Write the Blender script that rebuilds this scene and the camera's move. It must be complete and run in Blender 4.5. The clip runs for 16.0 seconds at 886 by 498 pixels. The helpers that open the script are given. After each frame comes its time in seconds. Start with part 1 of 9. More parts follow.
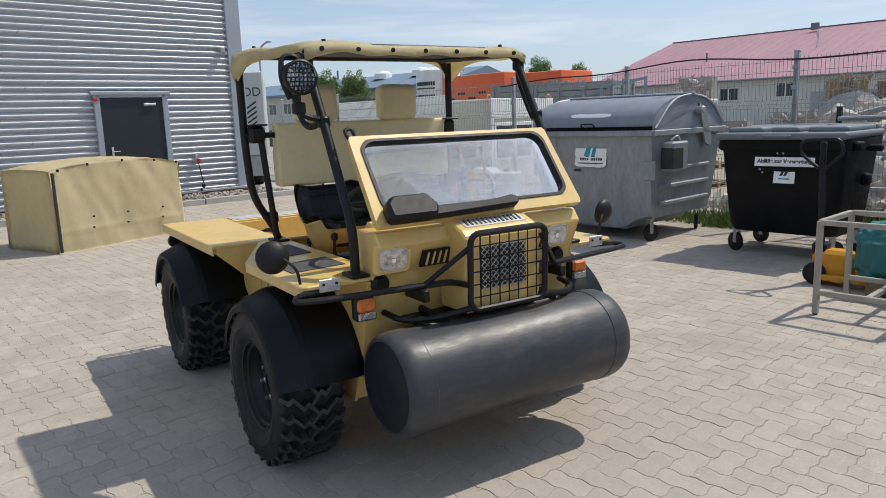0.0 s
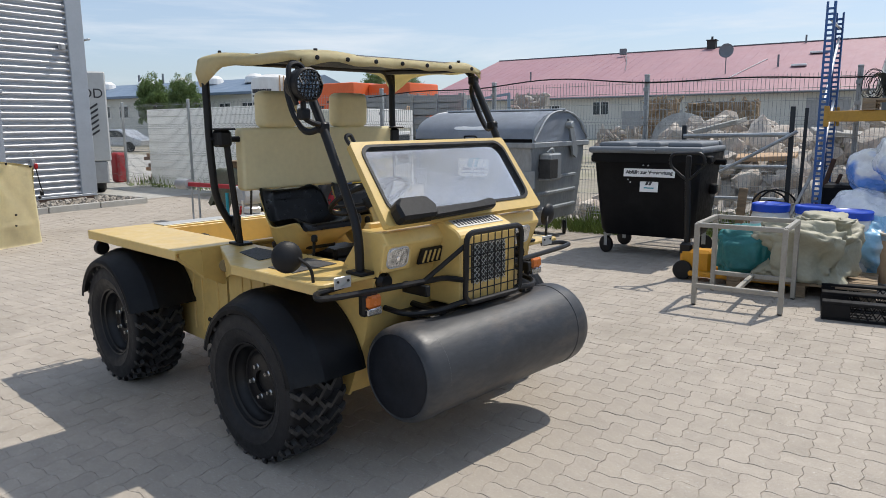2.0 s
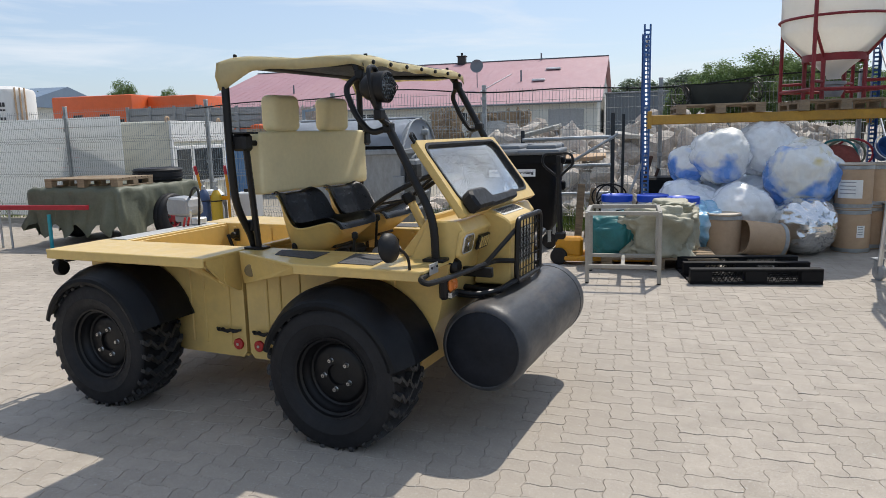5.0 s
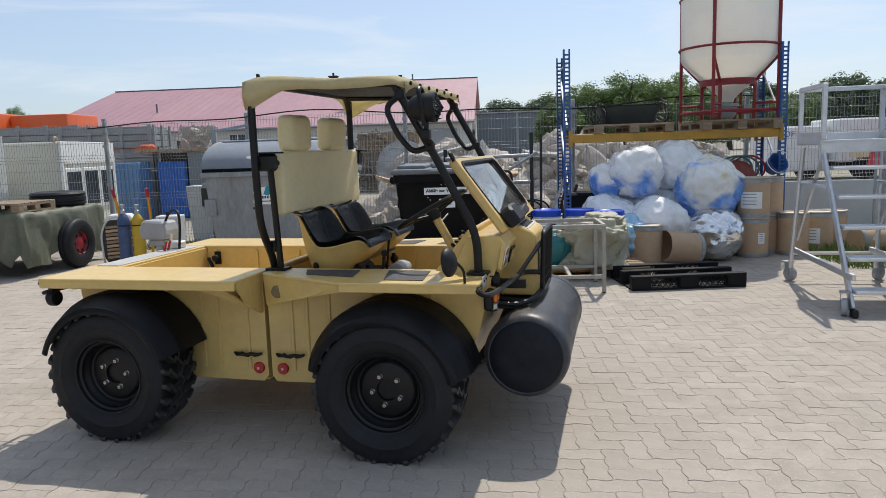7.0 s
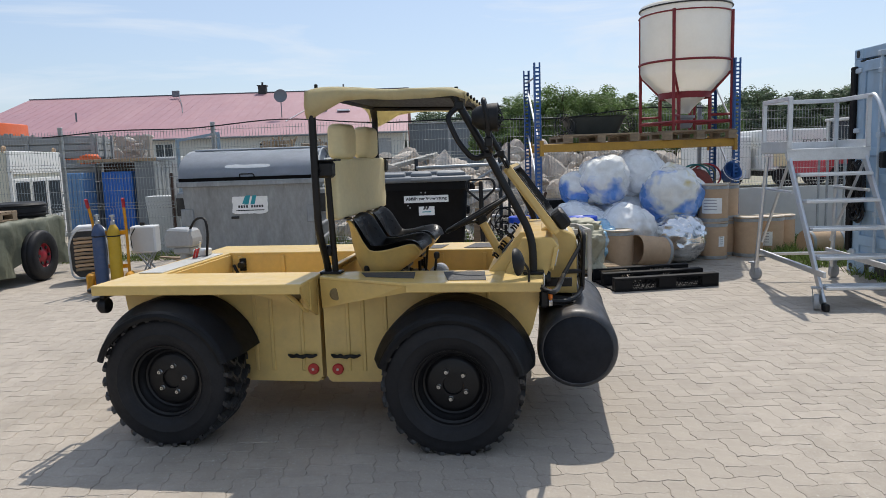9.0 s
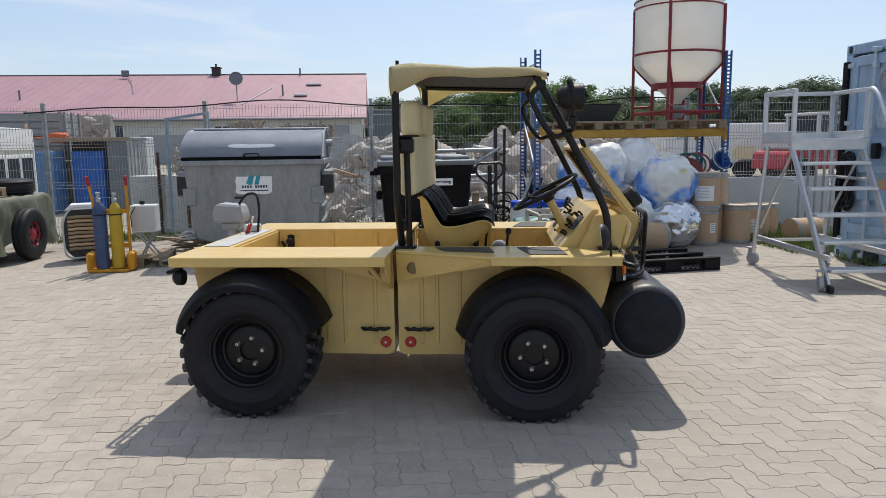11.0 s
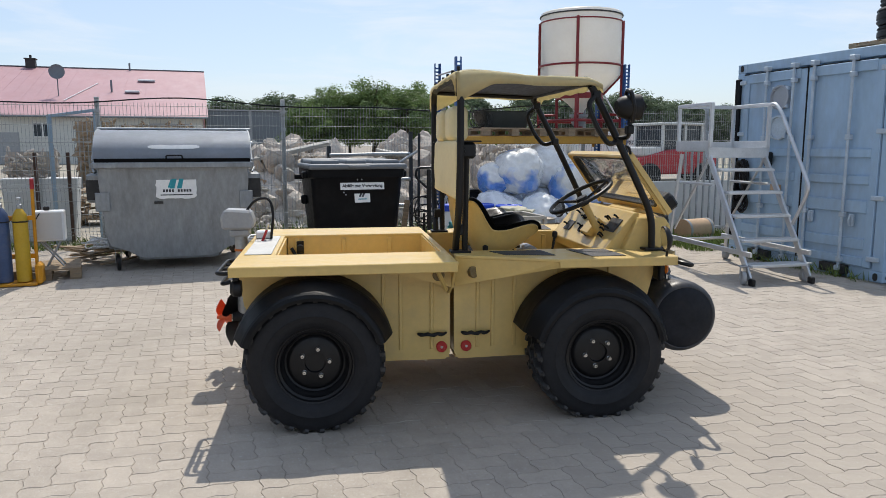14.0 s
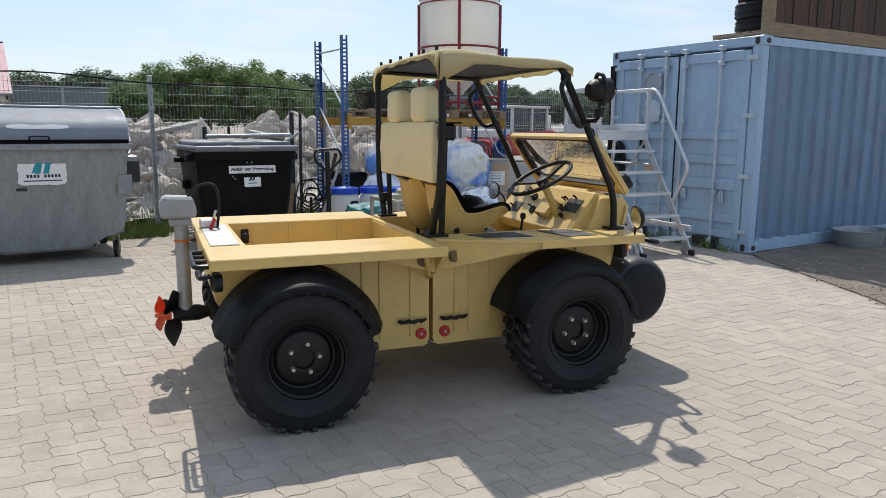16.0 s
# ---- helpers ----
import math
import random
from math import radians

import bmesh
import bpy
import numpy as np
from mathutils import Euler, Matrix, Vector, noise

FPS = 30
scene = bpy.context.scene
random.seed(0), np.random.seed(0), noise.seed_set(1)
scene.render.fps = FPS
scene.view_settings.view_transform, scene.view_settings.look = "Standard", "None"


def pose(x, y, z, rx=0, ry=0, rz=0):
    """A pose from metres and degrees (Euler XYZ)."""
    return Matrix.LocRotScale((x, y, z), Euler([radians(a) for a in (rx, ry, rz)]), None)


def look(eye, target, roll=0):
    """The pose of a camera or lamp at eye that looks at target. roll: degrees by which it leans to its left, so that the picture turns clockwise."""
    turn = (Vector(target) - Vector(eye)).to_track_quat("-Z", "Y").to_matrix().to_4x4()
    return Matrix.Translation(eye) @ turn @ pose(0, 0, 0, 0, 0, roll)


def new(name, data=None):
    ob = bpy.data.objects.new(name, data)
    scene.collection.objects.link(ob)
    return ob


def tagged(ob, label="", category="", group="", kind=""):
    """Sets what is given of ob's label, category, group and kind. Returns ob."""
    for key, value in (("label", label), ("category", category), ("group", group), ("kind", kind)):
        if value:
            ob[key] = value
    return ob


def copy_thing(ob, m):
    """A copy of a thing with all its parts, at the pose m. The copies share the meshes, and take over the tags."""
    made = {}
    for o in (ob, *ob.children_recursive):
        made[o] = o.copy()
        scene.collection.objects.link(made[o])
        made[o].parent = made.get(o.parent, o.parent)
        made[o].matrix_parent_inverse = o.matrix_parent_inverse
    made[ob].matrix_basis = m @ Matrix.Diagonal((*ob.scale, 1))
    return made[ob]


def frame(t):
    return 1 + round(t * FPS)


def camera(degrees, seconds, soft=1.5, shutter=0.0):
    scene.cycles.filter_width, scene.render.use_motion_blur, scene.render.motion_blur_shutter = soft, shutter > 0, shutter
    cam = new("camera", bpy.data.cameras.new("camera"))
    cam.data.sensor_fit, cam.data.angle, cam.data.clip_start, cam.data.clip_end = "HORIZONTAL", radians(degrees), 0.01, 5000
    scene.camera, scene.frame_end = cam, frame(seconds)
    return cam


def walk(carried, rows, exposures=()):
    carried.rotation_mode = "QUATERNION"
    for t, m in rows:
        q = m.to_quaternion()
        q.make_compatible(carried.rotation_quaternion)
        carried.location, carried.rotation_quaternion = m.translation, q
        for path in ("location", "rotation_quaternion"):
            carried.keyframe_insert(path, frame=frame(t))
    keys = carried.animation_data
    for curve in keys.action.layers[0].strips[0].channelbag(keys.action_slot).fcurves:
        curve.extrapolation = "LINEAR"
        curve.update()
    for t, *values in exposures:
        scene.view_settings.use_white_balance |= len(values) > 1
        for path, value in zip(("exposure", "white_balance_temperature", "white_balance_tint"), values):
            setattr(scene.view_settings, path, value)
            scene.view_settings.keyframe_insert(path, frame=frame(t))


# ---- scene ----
cam = camera(63.3, 16.0, soft=0.8)
PATH = [
    (0, (0.255, -0.028, 1.532), (0.169, 1.938, 1.172), -2.0),
    (0.5, (0.141, -0.115, 1.549), (0.167, 1.851, 1.181), -1.6),
    (1, (0.012, -0.245, 1.533), (0.141, 1.719, 1.177), -1.2),
    (1.5, (-0.214, -0.246, 1.526), (0.028, 1.71, 1.186), -0.8),
    (2, (-0.488, -0.234, 1.541), (-0.108, 1.7, 1.199), -0.5),
    (2.5, (-0.726, -0.285, 1.514), (-0.203, 1.615, 1.168), -0.5),
    (3, (-0.991, -0.224, 1.506), (-0.346, 1.636, 1.158), -0.7),
    (3.5, (-1.244, -0.163, 1.514), (-0.495, 1.66, 1.173), -0.9),
    (5.8, (-2.265, 0.098, 1.49), (-1.142, 1.724, 1.184), -2.2),
    (6, (-2.342, 0.164, 1.497), (-1.182, 1.765, 1.194), -2.4),
    (6.5, (-2.52, 0.309, 1.524), (-1.273, 1.845, 1.229), -2.5),
    (7, (-2.698, 0.328, 1.517), (-1.409, 1.831, 1.241), -1.9),
    (7.5, (-2.878, 0.365, 1.525), (-1.567, 1.855, 1.271), -1.4),
    (8, (-2.988, 0.475, 1.527), (-1.634, 1.927, 1.281), -1.6),
    (10.5, (-3.839, 0.93, 1.499), (-2.327, 2.208, 1.216), -1.1),
    (11, (-3.887, 1.101, 1.481), (-2.361, 2.362, 1.191), -0.8),
    (11.5, (-4.001, 1.268, 1.491), (-2.47, 2.52, 1.196), -0.8),
    (12, (-4.19, 1.408, 1.5), (-2.638, 2.635, 1.204), -0.7),
    (12.5, (-4.331, 1.538, 1.506), (-2.726, 2.695, 1.217), -0.4),
    (13, (-4.342, 1.756, 1.499), (-2.665, 2.81, 1.224), 0.2),
    (13.5, (-4.45, 1.953, 1.497), (-2.716, 2.913, 1.228), 0.2),
    (14, (-4.597, 2.136, 1.5), (-2.825, 3.02, 1.216), 0.0),
    (14.5, (-4.601, 2.33, 1.477), (-2.789, 3.122, 1.176), -0.2),
    (15, (-4.627, 2.516, 1.493), (-2.773, 3.198, 1.182), -0.0),
    (15.5, (-4.75, 2.74, 1.504), (-2.858, 3.301, 1.181), 0.4),
    (16, (-4.787, 2.928, 1.497), (-2.868, 3.382, 1.165), 0.3),
]
walk(cam, [(t, look(eye, target, roll)) for t, eye, target, roll in PATH],
     exposures=((0.0, 0.18), (3.5, 0.26), (7.0, 0.22), (11.0, 0.21), (13.0, 0.25), (16.0, 0.34)))

# ---- world, sun ----
SUN_AZ, SUN_EL = 25.5, 57.0          # degrees: bearing from +x, height
world = bpy.data.worlds.new("sky")
scene.world = world
world.use_nodes = True
wn = world.node_tree
wn.nodes.clear()
w_out = wn.nodes.new("ShaderNodeOutputWorld")
w_bg = wn.nodes.new("ShaderNodeBackground")
w_sky = wn.nodes.new("ShaderNodeTexSky")
w_sky.sky_type = "NISHITA"
w_sky.sun_disc = False
w_sky.sun_elevation = radians(SUN_EL)
w_sky.sun_rotation = radians(90 - SUN_AZ)
w_sky.dust_density = 1.2
w_sky.ozone_density = 3.0
# thin high cloud, streaked
w_co = wn.nodes.new("ShaderNodeTexCoord")
w_map = wn.nodes.new("ShaderNodeMapping")
w_map.inputs["Rotation"].default_value = (0.12, 0.08, radians(40))
w_map.inputs["Scale"].default_value = (1.3, 2.2, 12.0)
w_noise = wn.nodes.new("ShaderNodeTexNoise")
w_noise.inputs["Scale"].default_value = 1.6
w_noise.inputs["Detail"].default_value = 7.0
w_noise.inputs["Roughness"].default_value = 0.58
w_noise.inputs["Distortion"].default_value = 0.5
w_ramp = wn.nodes.new("ShaderNodeValToRGB")
w_ramp.color_ramp.elements[0].position = 0.48
w_ramp.color_ramp.elements[0].color = (0.0, 0.0, 0.0, 1)
w_ramp.color_ramp.elements[1].position = 0.70
w_ramp.color_ramp.elements[1].color = (0.72, 0.72, 0.72, 1)
w_mix = wn.nodes.new("ShaderNodeMixRGB")
w_mix.inputs["Color2"].default_value = (4.7, 5.0, 5.4, 1)
wn.links.new(w_co.outputs["Generated"], w_map.inputs["Vector"])
wn.links.new(w_map.outputs["Vector"], w_noise.inputs["Vector"])
wn.links.new(w_noise.outputs["Fac"], w_ramp.inputs["Fac"])
wn.links.new(w_ramp.outputs["Color"], w_mix.inputs["Fac"])
# an even bluish veil of haze under the streaks
w_veil = wn.nodes.new("ShaderNodeMixRGB")
w_veil.inputs["Fac"].default_value = 0.55
w_veil.inputs["Color2"].default_value = (2.5, 3.0, 3.8, 1)
wn.links.new(w_sky.outputs["Color"], w_veil.inputs["Color1"])
wn.links.new(w_veil.outputs["Color"], w_mix.inputs["Color1"])
wn.links.new(w_mix.outputs["Color"], w_bg.inputs["Color"])
w_bg.inputs["Strength"].default_value = 0.15
wn.links.new(w_bg.outputs["Background"], w_out.inputs["Surface"])

sun_data = bpy.data.lights.new("sun", "SUN")
sun_data.energy = 3.1
sun_data.angle = radians(0.55)
sun_data.color = (1.0, 0.94, 0.85)
sun = new("sun", sun_data)
_c = math.cos(radians(SUN_EL))
SUN_DIR = Vector((_c * math.cos(radians(SUN_AZ)), _c * math.sin(radians(SUN_AZ)), math.sin(radians(SUN_EL))))
sun.matrix_basis = look(SUN_DIR * 60, (0, 0, 0))


# ---- materials ----
def material(name, color, rough=0.6, metal=0.0, vary=0.12, scale=6.0, dirt=None, dirt_amount=0.3, dirt_scale=1.5,
             bump=0.0, bump_scale=60.0, island=0.0, obj=0.0, spec=0.5, stretch=(1, 1, 1), coat=0.0, specks=0.0):
    """A surface with grain at two scales, stains and fine relief, in object metres."""
    m = bpy.data.materials.new(name)
    m.use_nodes = True
    t = m.node_tree
    b = t.nodes["Principled BSDF"]
    b.inputs["Metallic"].default_value = metal
    b.inputs["Specular IOR Level"].default_value = spec
    b.inputs["Coat Weight"].default_value = coat
    co = t.nodes.new("ShaderNodeTexCoord")
    mp = t.nodes.new("ShaderNodeMapping")
    mp.inputs["Scale"].default_value = stretch
    t.links.new(co.outputs["Object"], mp.inputs["Vector"])

    def noise_at(sc, detail=6.0, rgh=0.6):
        n = t.nodes.new("ShaderNodeTexNoise")
        n.inputs["Scale"].default_value = sc
        n.inputs["Detail"].default_value = detail
        n.inputs["Roughness"].default_value = rgh
        t.links.new(mp.outputs["Vector"], n.inputs["Vector"])
        return n.outputs["Fac"]

    def ranged(fac, a, bb, lo=0.3, hi=0.7):
        r = t.nodes.new("ShaderNodeMapRange")
        r.inputs["From Min"].default_value, r.inputs["From Max"].default_value = lo, hi
        r.inputs["To Min"].default_value, r.inputs["To Max"].default_value = a, bb
        t.links.new(fac, r.inputs["Value"])
        return r.outputs["Result"]

    def times(x, y):
        n = t.nodes.new("ShaderNodeMath")
        n.operation = "MULTIPLY"
        t.links.new(x, n.inputs[0])
        t.links.new(y, n.inputs[1])
        return n.outputs[0]

    value = times(ranged(noise_at(scale), 1 - vary, 1 + vary), ranged(noise_at(scale * 9), 1 - vary * 0.6, 1 + vary * 0.6))
    if island:
        g = t.nodes.new("ShaderNodeNewGeometry")
        value = times(value, ranged(g.outputs["Random Per Island"], 1 - island, 1 + island, 0, 1))
    if obj:
        g = t.nodes.new("ShaderNodeObjectInfo")
        value = times(value, ranged(g.outputs["Random"], 1 - obj, 1 + obj, 0, 1))
    col = t.nodes.new("ShaderNodeMixRGB")
    col.blend_type = "MULTIPLY"
    col.inputs["Fac"].default_value = 1.0
    col.inputs["Color1"].default_value = (*color, 1)
    t.links.new(value, col.inputs["Color2"])
    out = col.outputs["Color"]
    if dirt:
        dm = t.nodes.new("ShaderNodeMixRGB")
        dm.inputs["Color2"].default_value = (*dirt, 1)
        t.links.new(out, dm.inputs["Color1"])
        t.links.new(ranged(noise_at(dirt_scale, 8, 0.7), 0, dirt_amount, 0.48, 0.68), dm.inputs["Fac"])
        out = dm.outputs["Color"]
    if specks:
        # pale grit and crumbs at the surface
        for sc, lo, hi, c in ((150.0, 0.655, 0.70, (0.62, 0.60, 0.56)), (60.0, 0.67, 0.72, (0.66, 0.64, 0.60)), (210.0, 0.62, 0.70, (0.13, 0.12, 0.11))):
            sm = t.nodes.new("ShaderNodeMixRGB")
            sm.inputs["Color2"].default_value = (*c, 1)
            t.links.new(out, sm.inputs["Color1"])
            t.links.new(ranged(noise_at(sc, 2.0, 0.5), 0, specks, lo, hi), sm.inputs["Fac"])
            out = sm.outputs["Color"]
    t.links.new(out, b.inputs["Base Color"])
    t.links.new(ranged(noise_at(scale * 3), max(0.02, rough - 0.1), min(1, rough + 0.1)), b.inputs["Roughness"])
    if bump:
        bp = t.nodes.new("ShaderNodeBump")
        bp.inputs["Strength"].default_value = 1.0
        bp.inputs["Distance"].default_value = bump
        t.links.new(noise_at(bump_scale, 4), bp.inputs["Height"])
        t.links.new(bp.outputs["Normal"], b.inputs["Normal"])
    return m


def clear(name, color=(1, 1, 1), rough=0.02, dust=0.0):
    """Thin glass or film: mostly see-through, with gloss and, where it is dusty, a pale veil."""
    m = bpy.data.materials.new(name)
    m.use_nodes = True
    t = m.node_tree
    t.nodes.clear()
    o = t.nodes.new("ShaderNodeOutputMaterial")
    tr = t.nodes.new("ShaderNodeBsdfTransparent")
    tr.inputs["Color"].default_value = (*color, 1)
    gl = t.nodes.new("ShaderNodeBsdfGlossy")
    gl.inputs["Roughness"].default_value = rough
    df = t.nodes.new("ShaderNodeBsdfDiffuse")
    df.inputs["Color"].default_value = (0.8, 0.8, 0.78, 1)
    fr = t.nodes.new("ShaderNodeFresnel")
    fr.inputs["IOR"].default_value = 1.5
    m1, m2 = t.nodes.new("ShaderNodeMixShader"), t.nodes.new("ShaderNodeMixShader")
    m1.inputs["Fac"].default_value = dust
    t.links.new(tr.outputs[0], m1.inputs[1])
    t.links.new(df.outputs[0], m1.inputs[2])
    t.links.new(fr.outputs[0], m2.inputs["Fac"])
    t.links.new(m1.outputs[0], m2.inputs[1])
    t.links.new(gl.outputs[0], m2.inputs[2])
    t.links.new(m2.outputs[0], o.inputs["Surface"])
    return m


M_YEL = material("sand_yellow_paint", (0.69, 0.485, 0.165), 0.40, vary=0.07, scale=3, dirt=(0.42, 0.31, 0.15), dirt_amount=0.45, dirt_scale=3, bump=0.0006, bump_scale=25, coat=0.1)
M_BEIGE = material("beige_canvas", (0.74, 0.655, 0.40), 0.75, vary=0.06, scale=4, dirt=(0.5, 0.42, 0.26), dirt_amount=0.25, dirt_scale=2, bump=0.0015, bump_scale=14)
M_TARPTAN = material("tan_tarpaulin", (0.80, 0.715, 0.45), 0.6, vary=0.06, scale=3, dirt=(0.62, 0.54, 0.34), dirt_amount=0.3, dirt_scale=2.2, bump=0.004, bump_scale=5)
M_BLACK = material("black_powder_coat", (0.006, 0.006, 0.007), 0.42, spec=0.35, vary=0.2, scale=10)
M_PLASTIC = material("black_plastic", (0.008, 0.008, 0.009), 0.5, spec=0.35, vary=0.2, scale=14, bump=0.0006, bump_scale=180)
M_FENDER = material("black_fender_plastic", (0.013, 0.0145, 0.018), 0.42, spec=0.42, vary=0.15, scale=5, dirt=(0.05, 0.048, 0.045), dirt_amount=0.15, dirt_scale=5)
M_TYRE = material("tyre_rubber", (0.0125, 0.013, 0.0155), 0.58, spec=0.3, vary=0.2, scale=9, dirt=(0.024, 0.023, 0.022), dirt_amount=0.15, dirt_scale=7, bump=0.0008, bump_scale=90)
M_FLOAT = material("black_rubber_float", (0.042, 0.046, 0.053), 0.45, spec=0.4, vary=0.25, scale=3, dirt=(0.15, 0.115, 0.085), dirt_amount=0.5, dirt_scale=3.0, bump=0.003, bump_scale=9, stretch=(1.6, 0.6, 1.6))
M_STEEL = material("bare_steel", (0.55, 0.55, 0.54), 0.35, 1.0, vary=0.15, scale=20)
M_ALU = material("aluminium", (0.66, 0.67, 0.68), 0.42, 0.85, vary=0.08, scale=8)
M_GALV = material("galvanised_steel", (0.40, 0.42, 0.43), 0.48, 0.55, vary=0.2, scale=5, dirt=(0.20, 0.19, 0.18), dirt_amount=0.4, dirt_scale=3)
M_CHECKER = material("pale_grip_plate", (0.50, 0.50, 0.48), 0.55, 0.3, vary=0.15, scale=12, dirt=(0.3, 0.28, 0.24), dirt_amount=0.3, dirt_scale=6)
M_GRIP = material("dark_grip_patch", (0.07, 0.07, 0.072), 0.75, vary=0.25, scale=25, bump=0.001, bump_scale=300)
M_ORANGE = material("amber_lens", (0.62, 0.16, 0.02), 0.25, vary=0.05)
M_RED = material("red_lens", (0.45, 0.02, 0.02), 0.25, vary=0.1)
M_WHITE = material("white_paint", (0.78, 0.78, 0.76), 0.5, vary=0.05, dirt=(0.5, 0.48, 0.44), dirt_amount=0.2, dirt_scale=3)
M_GLASSLENS = material("headlamp_glass", (0.45, 0.47, 0.49), 0.08, 1.0, vary=0.5, scale=30, bump=0.003, bump_scale=45)
M_CHROME = material("chrome", (0.8, 0.8, 0.8), 0.08, 1.0, vary=0.02)
M_GLASS = clear("windscreen_glass", (0.86, 0.88, 0.87), 0.02, 0.18)
M_GREYP = material("grey_paint", (0.34, 0.35, 0.36), 0.5, vary=0.1, scale=6)
# dark machinery; also fills openings, its near-black standing for the shade inside
M_INTERIOR = material("dark_machinery", (0.03, 0.029, 0.028), 0.6, vary=0.3, scale=12)
M_PAVER = material("concrete_paver", (0.40, 0.352, 0.296), 0.88, vary=0.10, scale=7, dirt=(0.29, 0.255, 0.205), dirt_amount=0.7, dirt_scale=0.8, bump=0.0018, bump_scale=80, island=0.055, specks=0.75)
M_PAVERONE = material("concrete_paver_single", (0.385, 0.339, 0.285), 0.88, vary=0.10, scale=7, dirt=(0.29, 0.255, 0.205), dirt_amount=0.35, dirt_scale=0.9, bump=0.0018, bump_scale=80, obj=0.055, specks=0.75)
M_TREAD = material("worn_tread_rubber", (0.034, 0.033, 0.033), 0.5, vary=0.5, scale=14, spec=0.4)
M_JOINT = material("sandy_joint", (0.29, 0.255, 0.21), 0.95, vary=0.45, scale=2.2)


# ---- mesh tools ----
def part(name, bm, mat, parent=None, label="", smooth=False, m=None, mats=None):
    """Links a bmesh as one mesh object under a thing or a part."""
    bmesh.ops.recalc_face_normals(bm, faces=bm.faces)
    me = bpy.data.meshes.new(name)
    bm.to_mesh(me)
    bm.free()
    for x in (mats or [mat]):
        me.materials.append(x)
    if smooth:
        me.shade_smooth()
        if smooth != "all":
            me.set_sharp_from_angle(angle=radians(38))
    ob = new(name, me)
    if parent is not None:
        ob.parent = parent
    if m is not None:
        ob.matrix_basis = m
    if label:
        ob["label"] = label
    return ob


def again(ob, m, parent=None):
    """Another object on the same mesh, without its children."""
    o = new(ob.name.split(".")[0], ob.data)
    o.parent = parent if parent is not None else ob.parent
    o.matrix_basis = m
    if "label" in ob:
        o["label"] = ob["label"]
    return o


def thing(name, m, label, category, group="", kind=""):
    ob = new(name)
    ob.empty_display_size = 0.1
    ob.matrix_basis = m
    return tagged(ob, label, category, group, kind)


def single(name, bm, mat, m, label, category, group="", kind="", smooth=False):
    ob = part(name, bm, mat, None, "", smooth, m)
    return tagged(ob, label, category, group, kind)


YARD = pose(0, 0, 0, 0, 0, -45)


def at(a, b, z=0.0, rz=0.0, rx=0.0, ry=0.0):
    """A pose in the yard's own grid: a along the row of bins, b away towards the fence."""
    return YARD @ pose(a, b, z, rx, ry, rz)


def B():
    return bmesh.new()


def box(bm, c, s, bev=0.0, m=None, seg=1):
    r = bmesh.ops.create_cube(bm, size=1.0)
    vs = r["verts"]
    bmesh.ops.scale(bm, vec=s, verts=vs)
    bmesh.ops.translate(bm, vec=c, verts=vs)
    if bev:
        es = list({e for v in vs for e in v.link_edges})
        k = bmesh.ops.bevel(bm, geom=es, offset=bev, segments=seg, profile=0.5, affect="EDGES", clamp_overlap=True)
        vs = list({v for f in k["faces"] for v in f.verts} | {v for v in vs if v.is_valid})
    if m is not None:
        bmesh.ops.transform(bm, matrix=m, verts=vs)
    return vs


def rounded(pts, rad, k=5):
    """The polyline with its inner corners rounded."""
    pts = [Vector(p) for p in pts]
    out = [pts[0]]
    for a, b, c in zip(pts, pts[1:], pts[2:]):
        u, v = (a - b), (c - b)
        r = min(rad, u.length * 0.45, v.length * 0.45)
        p, q = b + u.normalized() * r, b + v.normalized() * r
        for i in range(k + 1):
            s = i / k
            out.append(p * (1 - s) ** 2 + b * 2 * s * (1 - s) + q * s * s)
    out.append(pts[-1])
    return out


def tube(bm, pts, r, n=8, closed=False, rad=0.0, k=5, caps=True):
    pts = [Vector(p) for p in pts]
    if rad and not closed:
        pts = rounded(pts, rad, k)
    if rad and closed:
        mid0 = (pts[0] + pts[1]) / 2
        pts = rounded([mid0] + pts[1:] + [pts[0], mid0], rad, k)[:-1]
    m = len(pts)
    rings, up = [], None
    for i, p in enumerate(pts):
        if closed:
            t = (pts[(i + 1) % m] - pts[i - 1]).normalized()
        else:
            t = (pts[min(i + 1, m - 1)] - pts[max(i - 1, 0)]).normalized()
        if up is None:
            up = t.orthogonal().normalized()
        up = (up - t * up.dot(t)).normalized()
        side = t.cross(up)
        rr = r[i] if isinstance(r, (list, tuple)) else r
        rings.append([bm.verts.new(p + (up * math.cos(2 * math.pi * j / n) + side * math.sin(2 * math.pi * j / n)) * rr) for j in range(n)])
    for i in range(m if closed else m - 1):
        a, b = rings[i], rings[(i + 1) % m]
        for j in range(n):
            bm.faces.new((a[j], a[(j + 1) % n], b[(j + 1) % n], b[j]))
    if caps and not closed:
        bm.faces.new(rings[0])
        bm.faces.new(rings[-1][::-1])
    return rings


